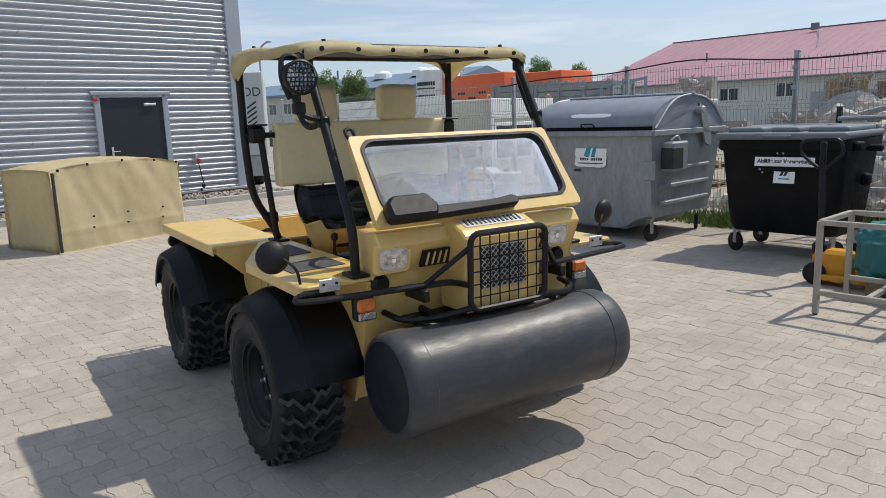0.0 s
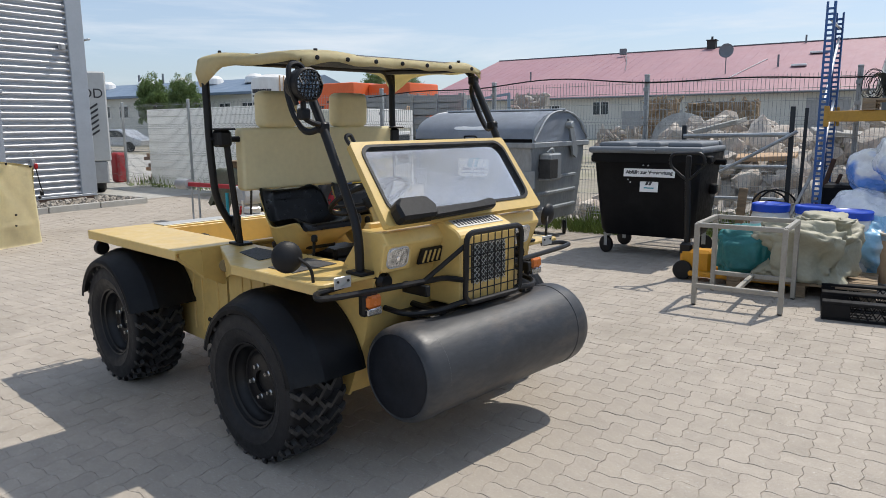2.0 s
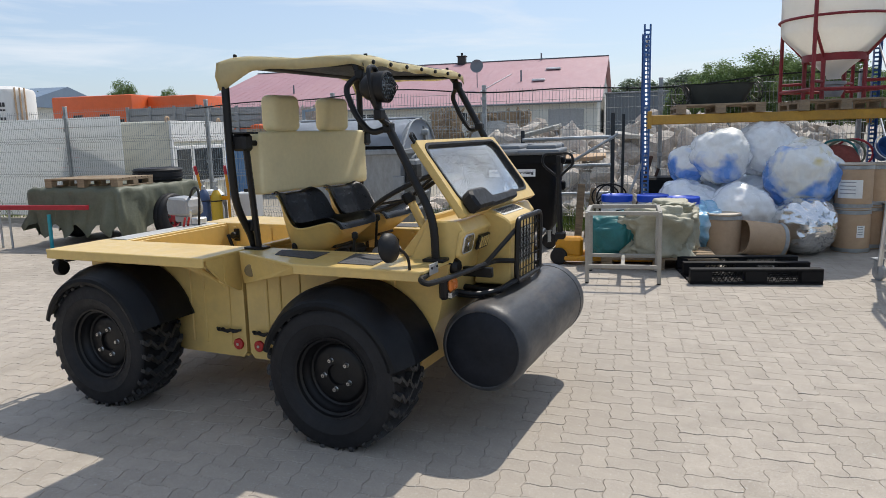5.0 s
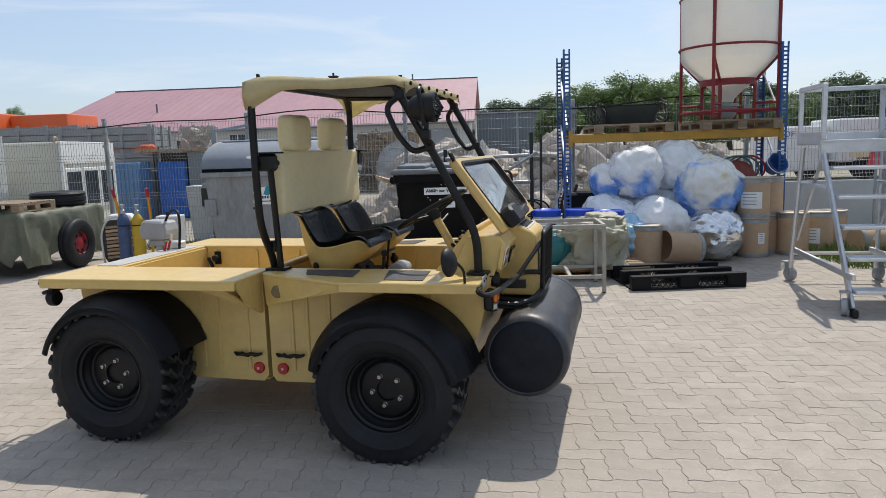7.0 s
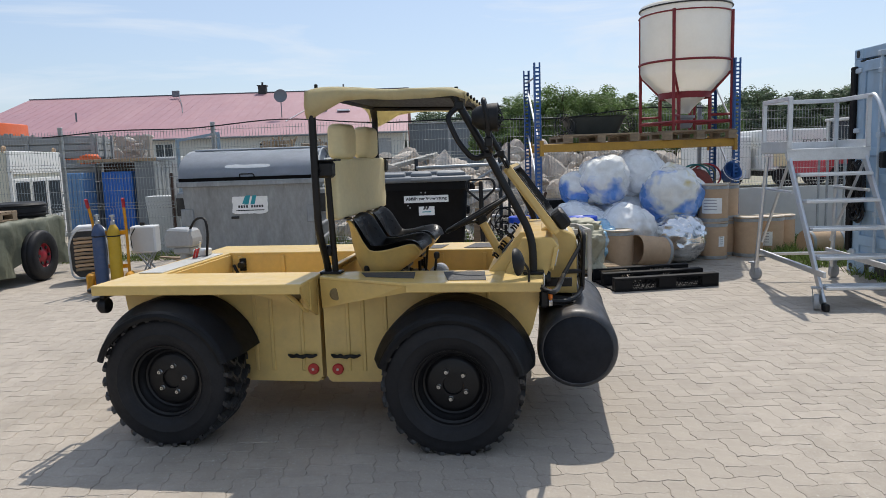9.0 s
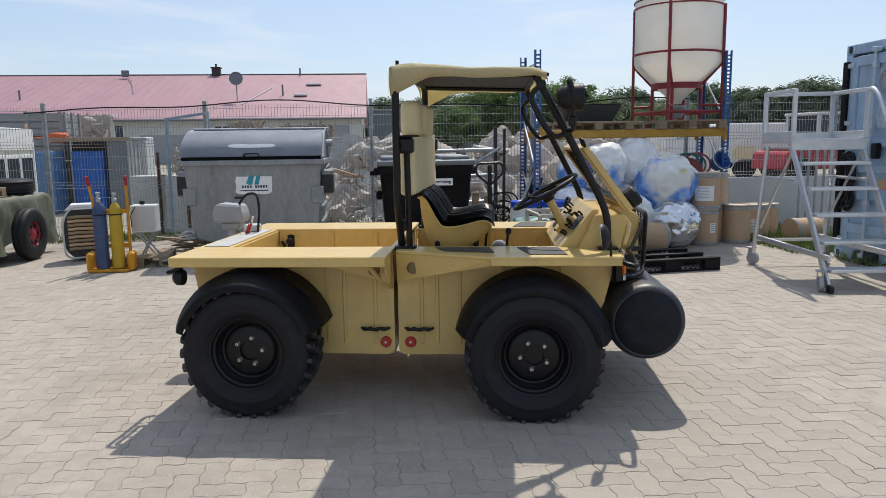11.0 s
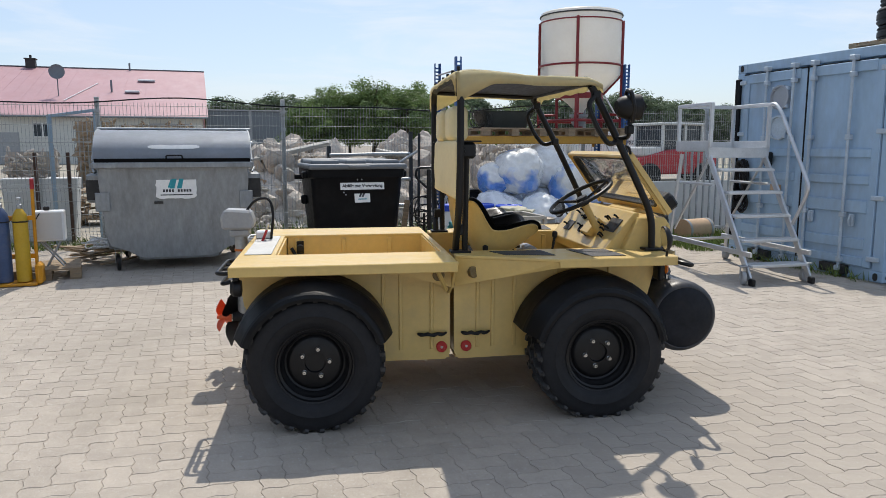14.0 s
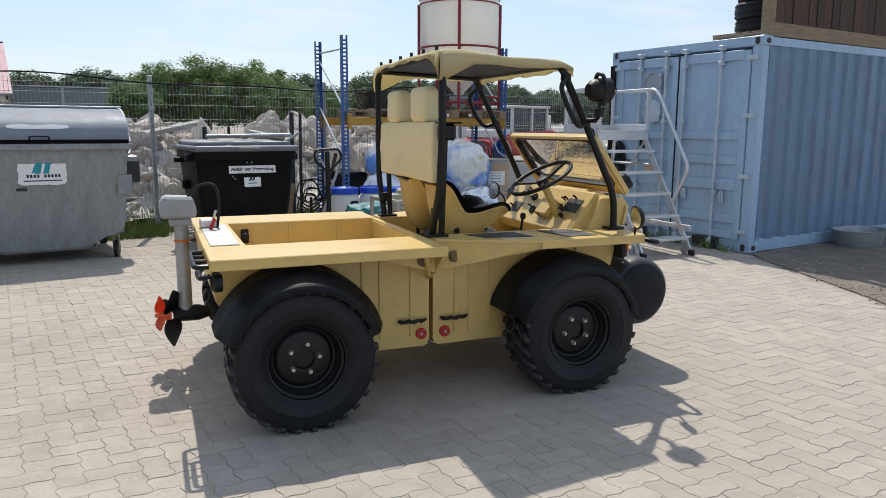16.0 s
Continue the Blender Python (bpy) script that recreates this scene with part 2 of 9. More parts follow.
def lathe(bm, profile, n=32, m=None, close=False):
    """Turns (radius, height) about z."""
    rings = []
    for r, z in profile:
        if r < 1e-5:
            rings.append([bm.verts.new((0, 0, z))])
        else:
            rings.append([bm.verts.new((r * math.cos(2 * math.pi * i / n), r * math.sin(2 * math.pi * i / n), z)) for i in range(n)])
    pairs = list(zip(rings, rings[1:]))
    if close:
        pairs.append((rings[-1], rings[0]))
    for a, b in pairs:
        for i in range(n):
            q = [a[i % len(a)], a[(i + 1) % len(a)], b[(i + 1) % len(b)], b[i % len(b)]]
            f = []
            for v in q:
                if v not in f:
                    f.append(v)
            if len(f) > 2:
                bm.faces.new(f)
    vs = [v for ring in rings for v in ring]
    if m is not None:
        bmesh.ops.transform(bm, matrix=m, verts=vs)
    return vs


def prism(bm, poly, t0, t1, plane="xz", m=None, bev=0.0):
    """A polygon drawn in a plane, pulled from t0 to t1 along the third axis."""
    def p3(u, v, w):
        return {"xz": (u, w, v), "xy": (u, v, w), "yz": (w, u, v)}[plane]
    a = [bm.verts.new(p3(u, v, t0)) for u, v in poly]
    b = [bm.verts.new(p3(u, v, t1)) for u, v in poly]
    n = len(poly)
    fs = [bm.faces.new(a), bm.faces.new(b[::-1])]
    for i in range(n):
        fs.append(bm.faces.new((a[i], b[i], b[(i + 1) % n], a[(i + 1) % n])))
    vs = a + b
    if bev:
        es = list({e for f in fs for e in f.edges})
        k = bmesh.ops.bevel(bm, geom=es, offset=bev, segments=1, affect="EDGES", clamp_overlap=True)
        vs = list({v for f in k["faces"] for v in f.verts} | {v for v in vs if v.is_valid})
    if m is not None:
        bmesh.ops.transform(bm, matrix=m, verts=vs)
    return vs


def strip(bm, line, y0, y1, th):
    """A bent sheet: the line (x, z) pulled across y, th thick."""
    pts = [Vector((x, z)) for x, z in line]
    off = []
    for i, p in enumerate(pts):
        t = (pts[min(i + 1, len(pts) - 1)] - pts[max(i - 1, 0)]).normalized()
        off.append(p + Vector((-t.y, t.x)) * th)
    prism(bm, [(p.x, p.y) for p in pts] + [(p.x, p.y) for p in off[::-1]], y0, y1)


def disc(bm, c, r, h, axis="z", n=24, bev=0.0):
    m = Matrix.Translation(c) @ {"z": Matrix(), "x": Matrix.Rotation(radians(90), 4, "Y"), "y": Matrix.Rotation(radians(-90), 4, "X")}[axis]
    if bev:
        return lathe(bm, [(0, -h / 2), (r - bev, -h / 2), (r, -h / 2 + bev), (r, h / 2 - bev), (r - bev, h / 2), (0, h / 2)], n, m)
    return lathe(bm, [(0, -h / 2), (r, -h / 2), (r, h / 2), (0, h / 2)], n, m)


def roundrect(w, h, r, k=5, cx=0.0, cy=0.0):
    out = []
    for sx, sy, a0 in ((1, 1, 0), (-1, 1, 90), (-1, -1, 180), (1, -1, 270)):
        for i in range(k + 1):
            a = radians(a0 + 90 * i / k)
            out.append((cx + sx * (w / 2 - r) + r * math.cos(a), cy + sy * (h / 2 - r) + r * math.sin(a)))
    return out


def words(name, text, size, mat, m, parent, depth=0.0006, width=None, bold=0.0):
    """Raised lettering as a mesh; m puts its centre and plane (x along the words, y up)."""
    cu = bpy.data.curves.new(name, "FONT")
    cu.body, cu.size, cu.extrude, cu.align_x, cu.align_y = text, size, depth, "CENTER", "CENTER"
    cu.offset = bold
    tmp = new("lettering", cu)
    bpy.context.view_layer.update()
    me = bpy.data.meshes.new_from_object(tmp.evaluated_get(bpy.context.evaluated_depsgraph_get()))
    if width:
        xs = [v.co.x for v in me.vertices]
        k = width / (max(xs) - min(xs))
        for v in me.vertices:
            v.co.x *= k
    bpy.data.objects.remove(tmp)
    bpy.data.curves.remove(cu)
    me.materials.clear()
    me.materials.append(mat)
    ob = new(name, me)
    ob.parent = parent
    ob.matrix_basis = m
    return ob


# ---- ground ----
def sheet_of_ground():
    bm = B()
    vs = [bm.verts.new(p) for p in ((-3000, -3000, -0.0032), (3000, -3000, -0.0032), (3000, 3000, -0.0032), (-3000, 3000, -0.0032))]
    bm.faces.new(vs)
    return single("ground", bm, M_JOINT, Matrix(), "sandy ground under pavers reaching to the horizon", "ground", kind="structure")


ground = sheet_of_ground()

# ---- yard materials ----
M_CLAD = material("white_steel_cladding", (0.62, 0.625, 0.645), 0.36, 0.45, vary=0.04, scale=2, dirt=(0.55, 0.55, 0.54), dirt_amount=0.2, dirt_scale=0.8)
M_FLASH = material("grey_blue_flashing", (0.36, 0.39, 0.43), 0.45, 0.2, vary=0.06, scale=3)
M_DOOR = material("dark_slate_door_paint", (0.014, 0.020, 0.027), 0.45, vary=0.12, scale=5)
M_PLINTH = material("brown_brick_plinth", (0.20, 0.13, 0.10), 0.85, vary=0.2, scale=9)
M_CONC = material("weathered_concrete", (0.40, 0.39, 0.36), 0.9, vary=0.15, scale=4, dirt=(0.25, 0.24, 0.21), dirt_amount=0.4, dirt_scale=2, bump=0.003, bump_scale=40, obj=0.12)
M_PEBBLE = material("pale_pebbles", (0.30, 0.27, 0.23), 0.85, vary=0.15, scale=10, island=0.35)
M_SKIP = material("zinc_grey_steel", (0.29, 0.31, 0.325), 0.5, 0.3, vary=0.22, scale=2.5, dirt=(0.16, 0.165, 0.165), dirt_amount=0.7, dirt_scale=2.6, stretch=(1, 1, 0.35))
M_SLIT = material("unlit_gap", (0.006, 0.006, 0.006), 0.9, spec=0.1)
M_SKIPLID = material("zinc_lid", (0.43, 0.47, 0.53), 0.55, 0.05, vary=0.08, scale=3, dirt=(0.32, 0.33, 0.34), dirt_amount=0.3, dirt_scale=2)
M_BIN = material("black_bin_plastic", (0.0045, 0.005, 0.0065), 0.5, spec=0.15, vary=0.15, scale=6, dirt=(0.02, 0.02, 0.02), dirt_amount=0.25, dirt_scale=3)
M_BINLID = material("dark_grey_bin_lid", (0.15, 0.165, 0.18), 0.5, vary=0.1, scale=6)
M_LABEL = material("white_label", (0.88, 0.88, 0.86), 0.5, vary=0.05, scale=14, dirt=(0.62, 0.60, 0.56), dirt_amount=0.25, dirt_scale=9)
M_TEAL = material("teal_print", (0.02, 0.30, 0.36), 0.5, vary=0.05)
M_INK = material("dark_print", (0.04, 0.04, 0.045), 0.6, vary=0.05)
M_CONT = material("light_blue_container_paint", (0.36, 0.51, 0.67), 0.42, vary=0.10, scale=1.5, dirt=(0.27, 0.30, 0.33), dirt_amount=0.4, dirt_scale=1.6, bump=0.0015, bump_scale=8, stretch=(1, 1, 0.4))
M_CONTPALE = material("pale_blue_steel", (0.50, 0.58, 0.65), 0.5, 0.2, vary=0.12, scale=6)
M_BLUE = material("blue_rack_paint", (0.03, 0.11, 0.32), 0.45, vary=0.12, scale=6, dirt=(0.15, 0.15, 0.16), dirt_amount=0.3, dirt_scale=8)
M_BEAM = material("ochre_beam_paint", (0.50, 0.27, 0.035), 0.5, vary=0.12, scale=5, dirt=(0.18, 0.12, 0.06), dirt_amount=0.35, dirt_scale=4)
M_REDFRAME = material("dark_red_frame_paint", (0.24, 0.018, 0.022), 0.5, vary=0.15, scale=6)
M_WOOD = material("weathered_pallet_wood", (0.30, 0.22, 0.14), 0.85, vary=0.25, scale=4, dirt=(0.16, 0.14, 0.11), dirt_amount=0.5, dirt_scale=5, stretch=(1, 6, 6), obj=0.15)
M_DARKWOOD = material("dark_brown_boards", (0.075, 0.042, 0.03), 0.8, vary=0.3, scale=4, stretch=(6, 6, 1), obj=0.25)
M_KRAFT = material("brown_fibreboard", (0.52, 0.355, 0.22), 0.75, vary=0.07, scale=4, dirt=(0.34, 0.22, 0.13), dirt_amount=0.35, dirt_scale=5)
M_BLUELID = material("bright_blue_plastic", (0.01, 0.07, 0.55), 0.4, vary=0.08)
M_WHITEPL = material("white_plastic", (0.72, 0.73, 0.73), 0.45, vary=0.06, scale=6)
M_TARPGREY = material("grey_beige_tarp", (0.40, 0.38, 0.28), 0.6, vary=0.12, scale=4, dirt=(0.26, 0.25, 0.19), dirt_amount=0.5, dirt_scale=4, bump=0.01, bump_scale=7)
M_TARPTEAL = material("teal_tarp", (0.02, 0.16, 0.16), 0.5, vary=0.15, scale=5, bump=0.01, bump_scale=8)
M_TARPOLIVE = material("olive_tarpaulin", (0.125, 0.135, 0.095), 0.6, vary=0.15, scale=3, dirt=(0.15, 0.15, 0.11), dirt_amount=0.4, dirt_scale=3, bump=0.012, bump_scale=6)
M_BLACKPL = material("black_pallet_plastic", (0.008, 0.008, 0.009), 0.55, spec=0.2, vary=0.2, scale=8)
M_YTROLLEY = material("orange_yellow_paint", (0.62, 0.28, 0.01), 0.45, vary=0.1, scale=7, dirt=(0.3, 0.16, 0.05), dirt_amount=0.3, dirt_scale=8)
M_GASBLUE = material("blue_cylinder_paint", (0.04, 0.075, 0.17), 0.5, vary=0.15, scale=6, dirt=(0.12, 0.12, 0.14), dirt_amount=0.4, dirt_scale=6)
M_GASYEL = material("yellow_cylinder_paint", (0.50, 0.32, 0.015), 0.5, vary=0.12, scale=6, dirt=(0.3, 0.22, 0.06), dirt_amount=0.3, dirt_scale=6)
M_RIMRED = material("red_wheel_paint", (0.36, 0.016, 0.03), 0.45, vary=0.15, scale=8)
M_FENCE = material("galvanised_wire", (0.30, 0.32, 0.32), 0.5, 0.4, vary=0.1, scale=6)
M_SLATW = material("pale_privacy_strip", (0.56, 0.57, 0.56), 0.55, vary=0.06, scale=1.2, dirt=(0.42, 0.44, 0.45), dirt_amount=0.35, dirt_scale=0.7, obj=0.05)
M_STRIP = material("white_woven_strip", (0.80, 0.81, 0.81), 0.5, vary=0.05, scale=1.2, dirt=(0.62, 0.64, 0.64), dirt_amount=0.3, dirt_scale=0.7, obj=0.04)
st = M_STRIP.node_tree
st_t, st_m = st.nodes.new("ShaderNodeBsdfTranslucent"), st.nodes.new("ShaderNodeMixShader")
st_t.inputs["Color"].default_value = (0.84, 0.86, 0.86, 1)
st_m.inputs["Fac"].default_value = 0.5
st.links.new(st.nodes["Principled BSDF"].outputs[0], st_m.inputs[1])
st.links.new(st_t.outputs[0], st_m.inputs[2])
st.links.new(st_m.outputs[0], st.nodes["Material Output"].inputs["Surface"])
M_ROCK = material("broken_concrete", (0.52, 0.47, 0.41), 0.9, vary=0.25, scale=3, dirt=(0.36, 0.24, 0.18), dirt_amount=0.5, dirt_scale=1.7, bump=0.006, bump_scale=30, obj=0.28)
M_ROCKS = material("rubble_fines", (0.48, 0.44, 0.39), 0.95, vary=0.25, scale=3, island=0.3, bump=0.004, bump_scale=40)
M_SILVER = material("silver_foil", (0.78, 0.79, 0.80), 0.16, 0.95, vary=0.06, scale=8, bump=0.012, bump_scale=9)
M_SOIL = material("bare_dark_soil", (0.17, 0.14, 0.11), 0.95, vary=0.3, scale=4, dirt=(0.2, 0.18, 0.15), dirt_amount=0.5, dirt_scale=1.2, bump=0.02, bump_scale=6)
M_GRASS = material("grass_blade", (0.15, 0.21, 0.045), 0.7, vary=0.3, scale=8, island=0.4)


def film_bag(name, base, patch, lo, second=None, shift=0.0):
    """Half-clear plastic film over pale filling, with broad patches of coloured film showing through."""
    m = material(name, base, 0.26, vary=0.05, scale=3, dirt=(0.70, 0.73, 0.75), dirt_amount=0.35, dirt_scale=2.5, bump=0.006, bump_scale=6, coat=0.3)
    t = m.node_tree
    b = t.nodes["Principled BSDF"]
    b.inputs["Subsurface Weight"].default_value = 0.5
    b.inputs["Subsurface Radius"].default_value = (0.1, 0.1, 0.1)
    co, mp = t.nodes.new("ShaderNodeTexCoord"), t.nodes.new("ShaderNodeMapping")
    t.links.new(co.outputs["Object"], mp.inputs["Vector"])
    out = b.inputs["Base Color"].links[0].from_socket
    for k, (c, at_lo) in enumerate([(patch, lo)] + ([second] if second else [])):
        n, r, mx = t.nodes.new("ShaderNodeTexNoise"), t.nodes.new("ShaderNodeMapRange"), t.nodes.new("ShaderNodeMixRGB")
        mp.inputs["Location"].default_value = (shift, shift * 0.7, 0)
        n.inputs["Scale"].default_value, n.inputs["Detail"].default_value, n.inputs["Distortion"].default_value = 1.9 + 0.9 * k, 3.5, 0.25
        r.inputs["From Min"].default_value, r.inputs["From Max"].default_value = at_lo, at_lo + 0.10
        r.inputs["To Max"].default_value = 0.85
        mx.inputs["Color2"].default_value = (*c, 1)
        t.links.new(mp.outputs["Vector"], n.inputs["Vector"])
        t.links.new(n.outputs["Fac"], r.inputs["Value"])
        t.links.new(r.outputs["Result"], mx.inputs["Fac"])
        t.links.new(out, mx.inputs["Color1"])
        out = mx.outputs["Color"]
    t.links.new(out, b.inputs["Base Color"])
    return m


M_BAGS = [film_bag("clear_film_white", (0.90, 0.905, 0.90), (0.62, 0.72, 0.82), 0.66),
          film_bag("clear_film_blue", (0.90, 0.895, 0.86), (0.04, 0.26, 0.78), 0.475, None, 1.7),
          film_bag("clear_film_blue_yellow", (0.90, 0.89, 0.84), (0.04, 0.27, 0.80), 0.465, ((0.75, 0.62, 0.22), 0.56), 4.2),
          film_bag("light_blue_film", (0.30, 0.56, 0.76), (0.75, 0.82, 0.86), 0.55)]

# ---- warehouse with ribbed cladding; its face looks along +a ----
wh = thing("warehouse", at(-14.9, 0), "white industrial hall clad in horizontal corrugated steel sheets", "building")
PER, SH = 0.125, 1.0
def clad_sheet():
    bm = B()
    n = int(SH / PER) * 12
    rows = []
    for i in range(n + 1):
        z = SH * i / n
        w = math.sin(2 * math.pi * z / PER)
        x = 0.036 * max(-1, min(1, w * 1.2))
        rows.append([bm.verts.new((x, y, z)) for y in (-14.0, 7.8)])
    for a, b in zip(rows, rows[1:]):
        bm.faces.new((a[0], a[1], b[1], b[0]))
    return bm
cl = part("cladding_sheet", clad_sheet(), M_CLAD, wh, smooth="all", m=pose(0, 0, 0.17))
for i in range(1, 8):
    again(cl, pose(0.004 * (i % 2), 0, 0.17 + i * SH))
bm = B()
box(bm, (-8.03, -3.0, 4.1), (16.0, 21.9, 8.2))
part("wall_core", bm, M_FLASH, wh)
bm = B()
box(bm, (0.02, 7.95, 4.17), (0.09, 0.34, 8.0), 0.01)
box(bm, (-8.0, 7.98, 4.1), (15.9, 0.05, 8.0))
part("corner_flashing", bm, M_FLASH, wh)
bm = B()
box(bm, (0.03, -3.05, 0.145), (0.10, 22.3, 0.05), 0.005)
part("drip_flashing", bm, M_FLASH, wh)
bm = B()
box(bm, (0.0, -3.05, 0.06), (0.06, 22.2, 0.125), 0.004)
part("plinth", bm, M_PLINTH, wh)
bm = B()
for y in (4.93, 6.27):
    box(bm, (0.05, y, 1.12), (0.10, 0.11, 2.2), 0.006)
box(bm, (0.06, 5.60, 2.225), (0.14, 1.56, 0.07), 0.008)
box(bm, (0.05, 5.60, 2.17), (0.10, 1.34, 0.06), 0.004)
door = part("door_frame", bm, M_FLASH, wh, "grey steel door frame")
bm = B()
box(bm, (0.045, 5.60, 1.13), (0.05, 1.23, 2.05), 0.004)
leaf = part("door_leaf", bm, M_DOOR, wh, "dark slate steel door, shut")
bm = B()
box(bm, (0.09, 5.95, 2.0), (0.05, 0.24, 0.05), 0.006)
part("door_closer", bm, M_ALU, leaf)
bm = B()
box(bm, (0.085, 5.13, 1.07), (0.03, 0.04, 0.2), 0.006)
tube(bm, [(0.10, 5.13, 1.09), (0.14, 5.13, 1.09), (0.14, 5.25, 1.09)], 0.01, 6)
part("door_handle", bm, M_ALU, leaf)
bm = B()
box(bm, (0.10, 4.90, 2.10), (0.06, 0.08, 0.05), 0.006)
part("door_sign", bm, M_RED, wh)
bm = B()
box(bm, (0.09, 7.62, 3.13), (0.12, 0.10, 0.12), 0.015)
part("wall_lamp", bm, M_GREYP, wh)
bm = B()
box(bm, (0.07, 6.83, 0.85), (0.08, 0.07, 0.16), 0.01)
tube(bm, [(0.10, 6.83, 1.0), (0.08, 6.78, 1.06), (0.05, 6.76, 1.02)], 0.012, 6)
part("wall_tap", bm, M_GREYP, wh)
bm = B()
box(bm, (0.13, 6.85, 0.80), (0.06, 0.06, 0.10), 0.012)
part("red_plug", bm, M_RED, wh)
bm = B()
tube(bm, [(0.12, 6.85, 0.75), (0.13, 6.88, 0.55), (0.10, 6.91, 0.42), (0.13, 6.93, 0.30)], 0.012, 6, rad=0.06)
box(bm, (0.12, 6.92, 0.26), (0.05, 0.07, 0.10), 0.015)
box(bm, (0.12, 6.87, 0.18), (0.05, 0.05, 0.06), 0.012)
part("hanging_cable", bm, M_BLACK, wh)

# pebble bed with kerb at the foot of the hall
bm = B()
box(bm, (-14.15, -2.0, 0.03), (1.4, 20.6, 0.06))
single("pebble_bed", bm, M_JOINT, YARD.copy(), "bed of soil under pale pebbles along the hall", "planting bed", kind="structure")
kerb = thing("kerb", YARD.copy(), "low weathered concrete kerb round the pebble bed", "kerb", kind="structure")
k0 = None
for i in range(20):
    bm = B()
    if k0 is None:
        box(bm, (0, 0, 0.05), (0.08, 0.98, 0.13), 0.012)
        k0 = part("kerb_stone", bm, M_CONC, kerb, m=pose(-13.42, 7.8, 0))
    else:
        bm.free()
        again(k0, pose(-13.42, 7.8 - i, 0.004 * math.sin(i * 1.7)))
for i in range(2):
    again(k0, pose(-13.95 - i, 8.33, 0, 0, 0, 90))
random.seed(7)
bm = B()
for i in range(620):
    c = (random.uniform(-14.8, -13.5), random.uniform(-1.0, 8.25) if i % 3 else random.uniform(3, 8.25), 0.06)
    r = random.uniform(0.03, 0.075)
    k = bmesh.ops.create_icosphere(bm, subdivisions=1, radius=r)
    bmesh.ops.transform(bm, matrix=Matrix.Translation(c) @ Euler((random.random() * 6, random.random() * 6, random.random() * 6)).to_matrix().to_4x4() @ Matrix.Diagonal((1.3, 0.9, 0.65, 1)), verts=k["verts"])
single("pebbles", bm, M_PEBBLE, YARD.copy(), "pale rounded pebbles lying in the bed", "pebbles", kind="stuff")

# ---- tan tarpaulin cover standing on the paving ----
cover = thing("tarpaulin_cover", at(-9.67, 2.63, 0, 105), "tan tarpaulin hood with arched top standing empty on the paving", "tarpaulin")
def cover_mesh():
    bm = B()
    nx, nz = 56, 34
    L, W, H = 1.92, 1.15, 1.03
    def top(x):
        return H + 0.10 * math.sin(math.pi * max(0, min(1, x / L))) ** 0.7
    def wr(x, z, s):
        q = noise.noise(Vector((x * 2.2, z * 1.1, s * 5.0)))
        f = noise.noise(Vector((x * 6 + z * 2, z * 2.5, s * 9.0)))
        return 0.012 * math.sin(5 * x + 3 * z + s) + 0.03 * q + 0.016 * f + 0.012 * max(0, 1 - abs(z - 0.27) * 22)
    # long sides
    for y, s in ((0, -1), (W, 1)):
        g = []
        for i in range(nx + 1):
            x = L * i / nx
            g.append([bm.verts.new((x, y + s * (wr(x, z, s) + 0.03 * (1 - z / top(x))), z)) for z in [top(x) * k / nz for k in range(nz + 1)]])
        for i in range(nx):
            for k in range(nz):
                bm.faces.new((g[i][k], g[i + 1][k], g[i + 1][k + 1], g[i][k + 1]))
    # roof and ends
    g = []
    for i in range(nx + 1):
        x = L * i / nx
        g.append([bm.verts.new((x, W * k / 10, top(x) + 0.03 * math.sin(math.pi * k / 10) + 0.004 * math.sin(9 * x + k))) for k in range(11)])
    for i in range(nx):
        for k in range(10):
            bm.faces.new((g[i][k], g[i + 1][k], g[i + 1][k + 1], g[i][k + 1]))
    for x, s in ((0, -1), (L, 1)):
        g = []
        for k in range(11):
            y = W * k / 10
            g.append([bm.verts.new((x + s * wr(y, z, 3 * s), y, z)) for z in [(top(x) + 0.03 * math.sin(math.pi * k / 10)) * q / 10 for q in range(11)]])
        for k in range(10):
            for q in range(10):
                bm.faces.new((g[k][q], g[k + 1][q], g[k + 1][q + 1], g[k][q + 1]))
    bmesh.ops.solidify(bm, geom=bm.faces[:], thickness=0.004)
    return bm
part("hood", cover_mesh(), M_TARPTAN, cover, smooth="all")
# a solid dark strip stands for the shade in the open corner seam
bm = B()
box(bm, (0.012, -0.055, 0.52), (0.035, 0.03, 1.0), 0.006)
part("open_seam", bm, M_INTERIOR, cover, "dark strip standing for the shaded open seam at the corner")
for i, x in enumerate((0.1, 0.5, 1.0, 1.5, 1.86)):
    bm = B()
    zt = 1.03 + 0.10 * math.sin(math.pi * x / 1.92) ** 0.7
    box(bm, (x, -0.03, zt - 0.015), (0.032, 0.018, 0.034), 0.006)
    part("bow_end", bm, M_BLACK, cover)
for x in (0.45, 0.95, 1.5):
    for z in (0.28, 0.42):
        bm = B()
        disc(bm, (x + z * 0.1, -0.055, z), 0.012, 0.02, "y", 8)
        part("eyelet", bm, M_BLACK, cover)

# ---- fence of welded wire panels ----
def fence_b(a):
    return 9.66 - 0.105 * (a + 3.54) if a < -3.54 else 9.66
FENCE_A = [-25.0, -21.9, -18.6, -15.3, -12.06, -8.72, -6.16, -3.54, -0.94, 1.66, 4.26, 6.86, 9.46, 12.06]
fence = thing("fence", YARD.copy(), "grey galvanised welded-wire mesh fence with pale privacy strips at one end", "fence", kind="structure")
bm = B()
box(bm, (0, 0, 1.09), (0.06, 0.06, 2.18), 0.006)
box(bm, (0, 0, 2.19), (0.065, 0.065, 0.03), 0.006)
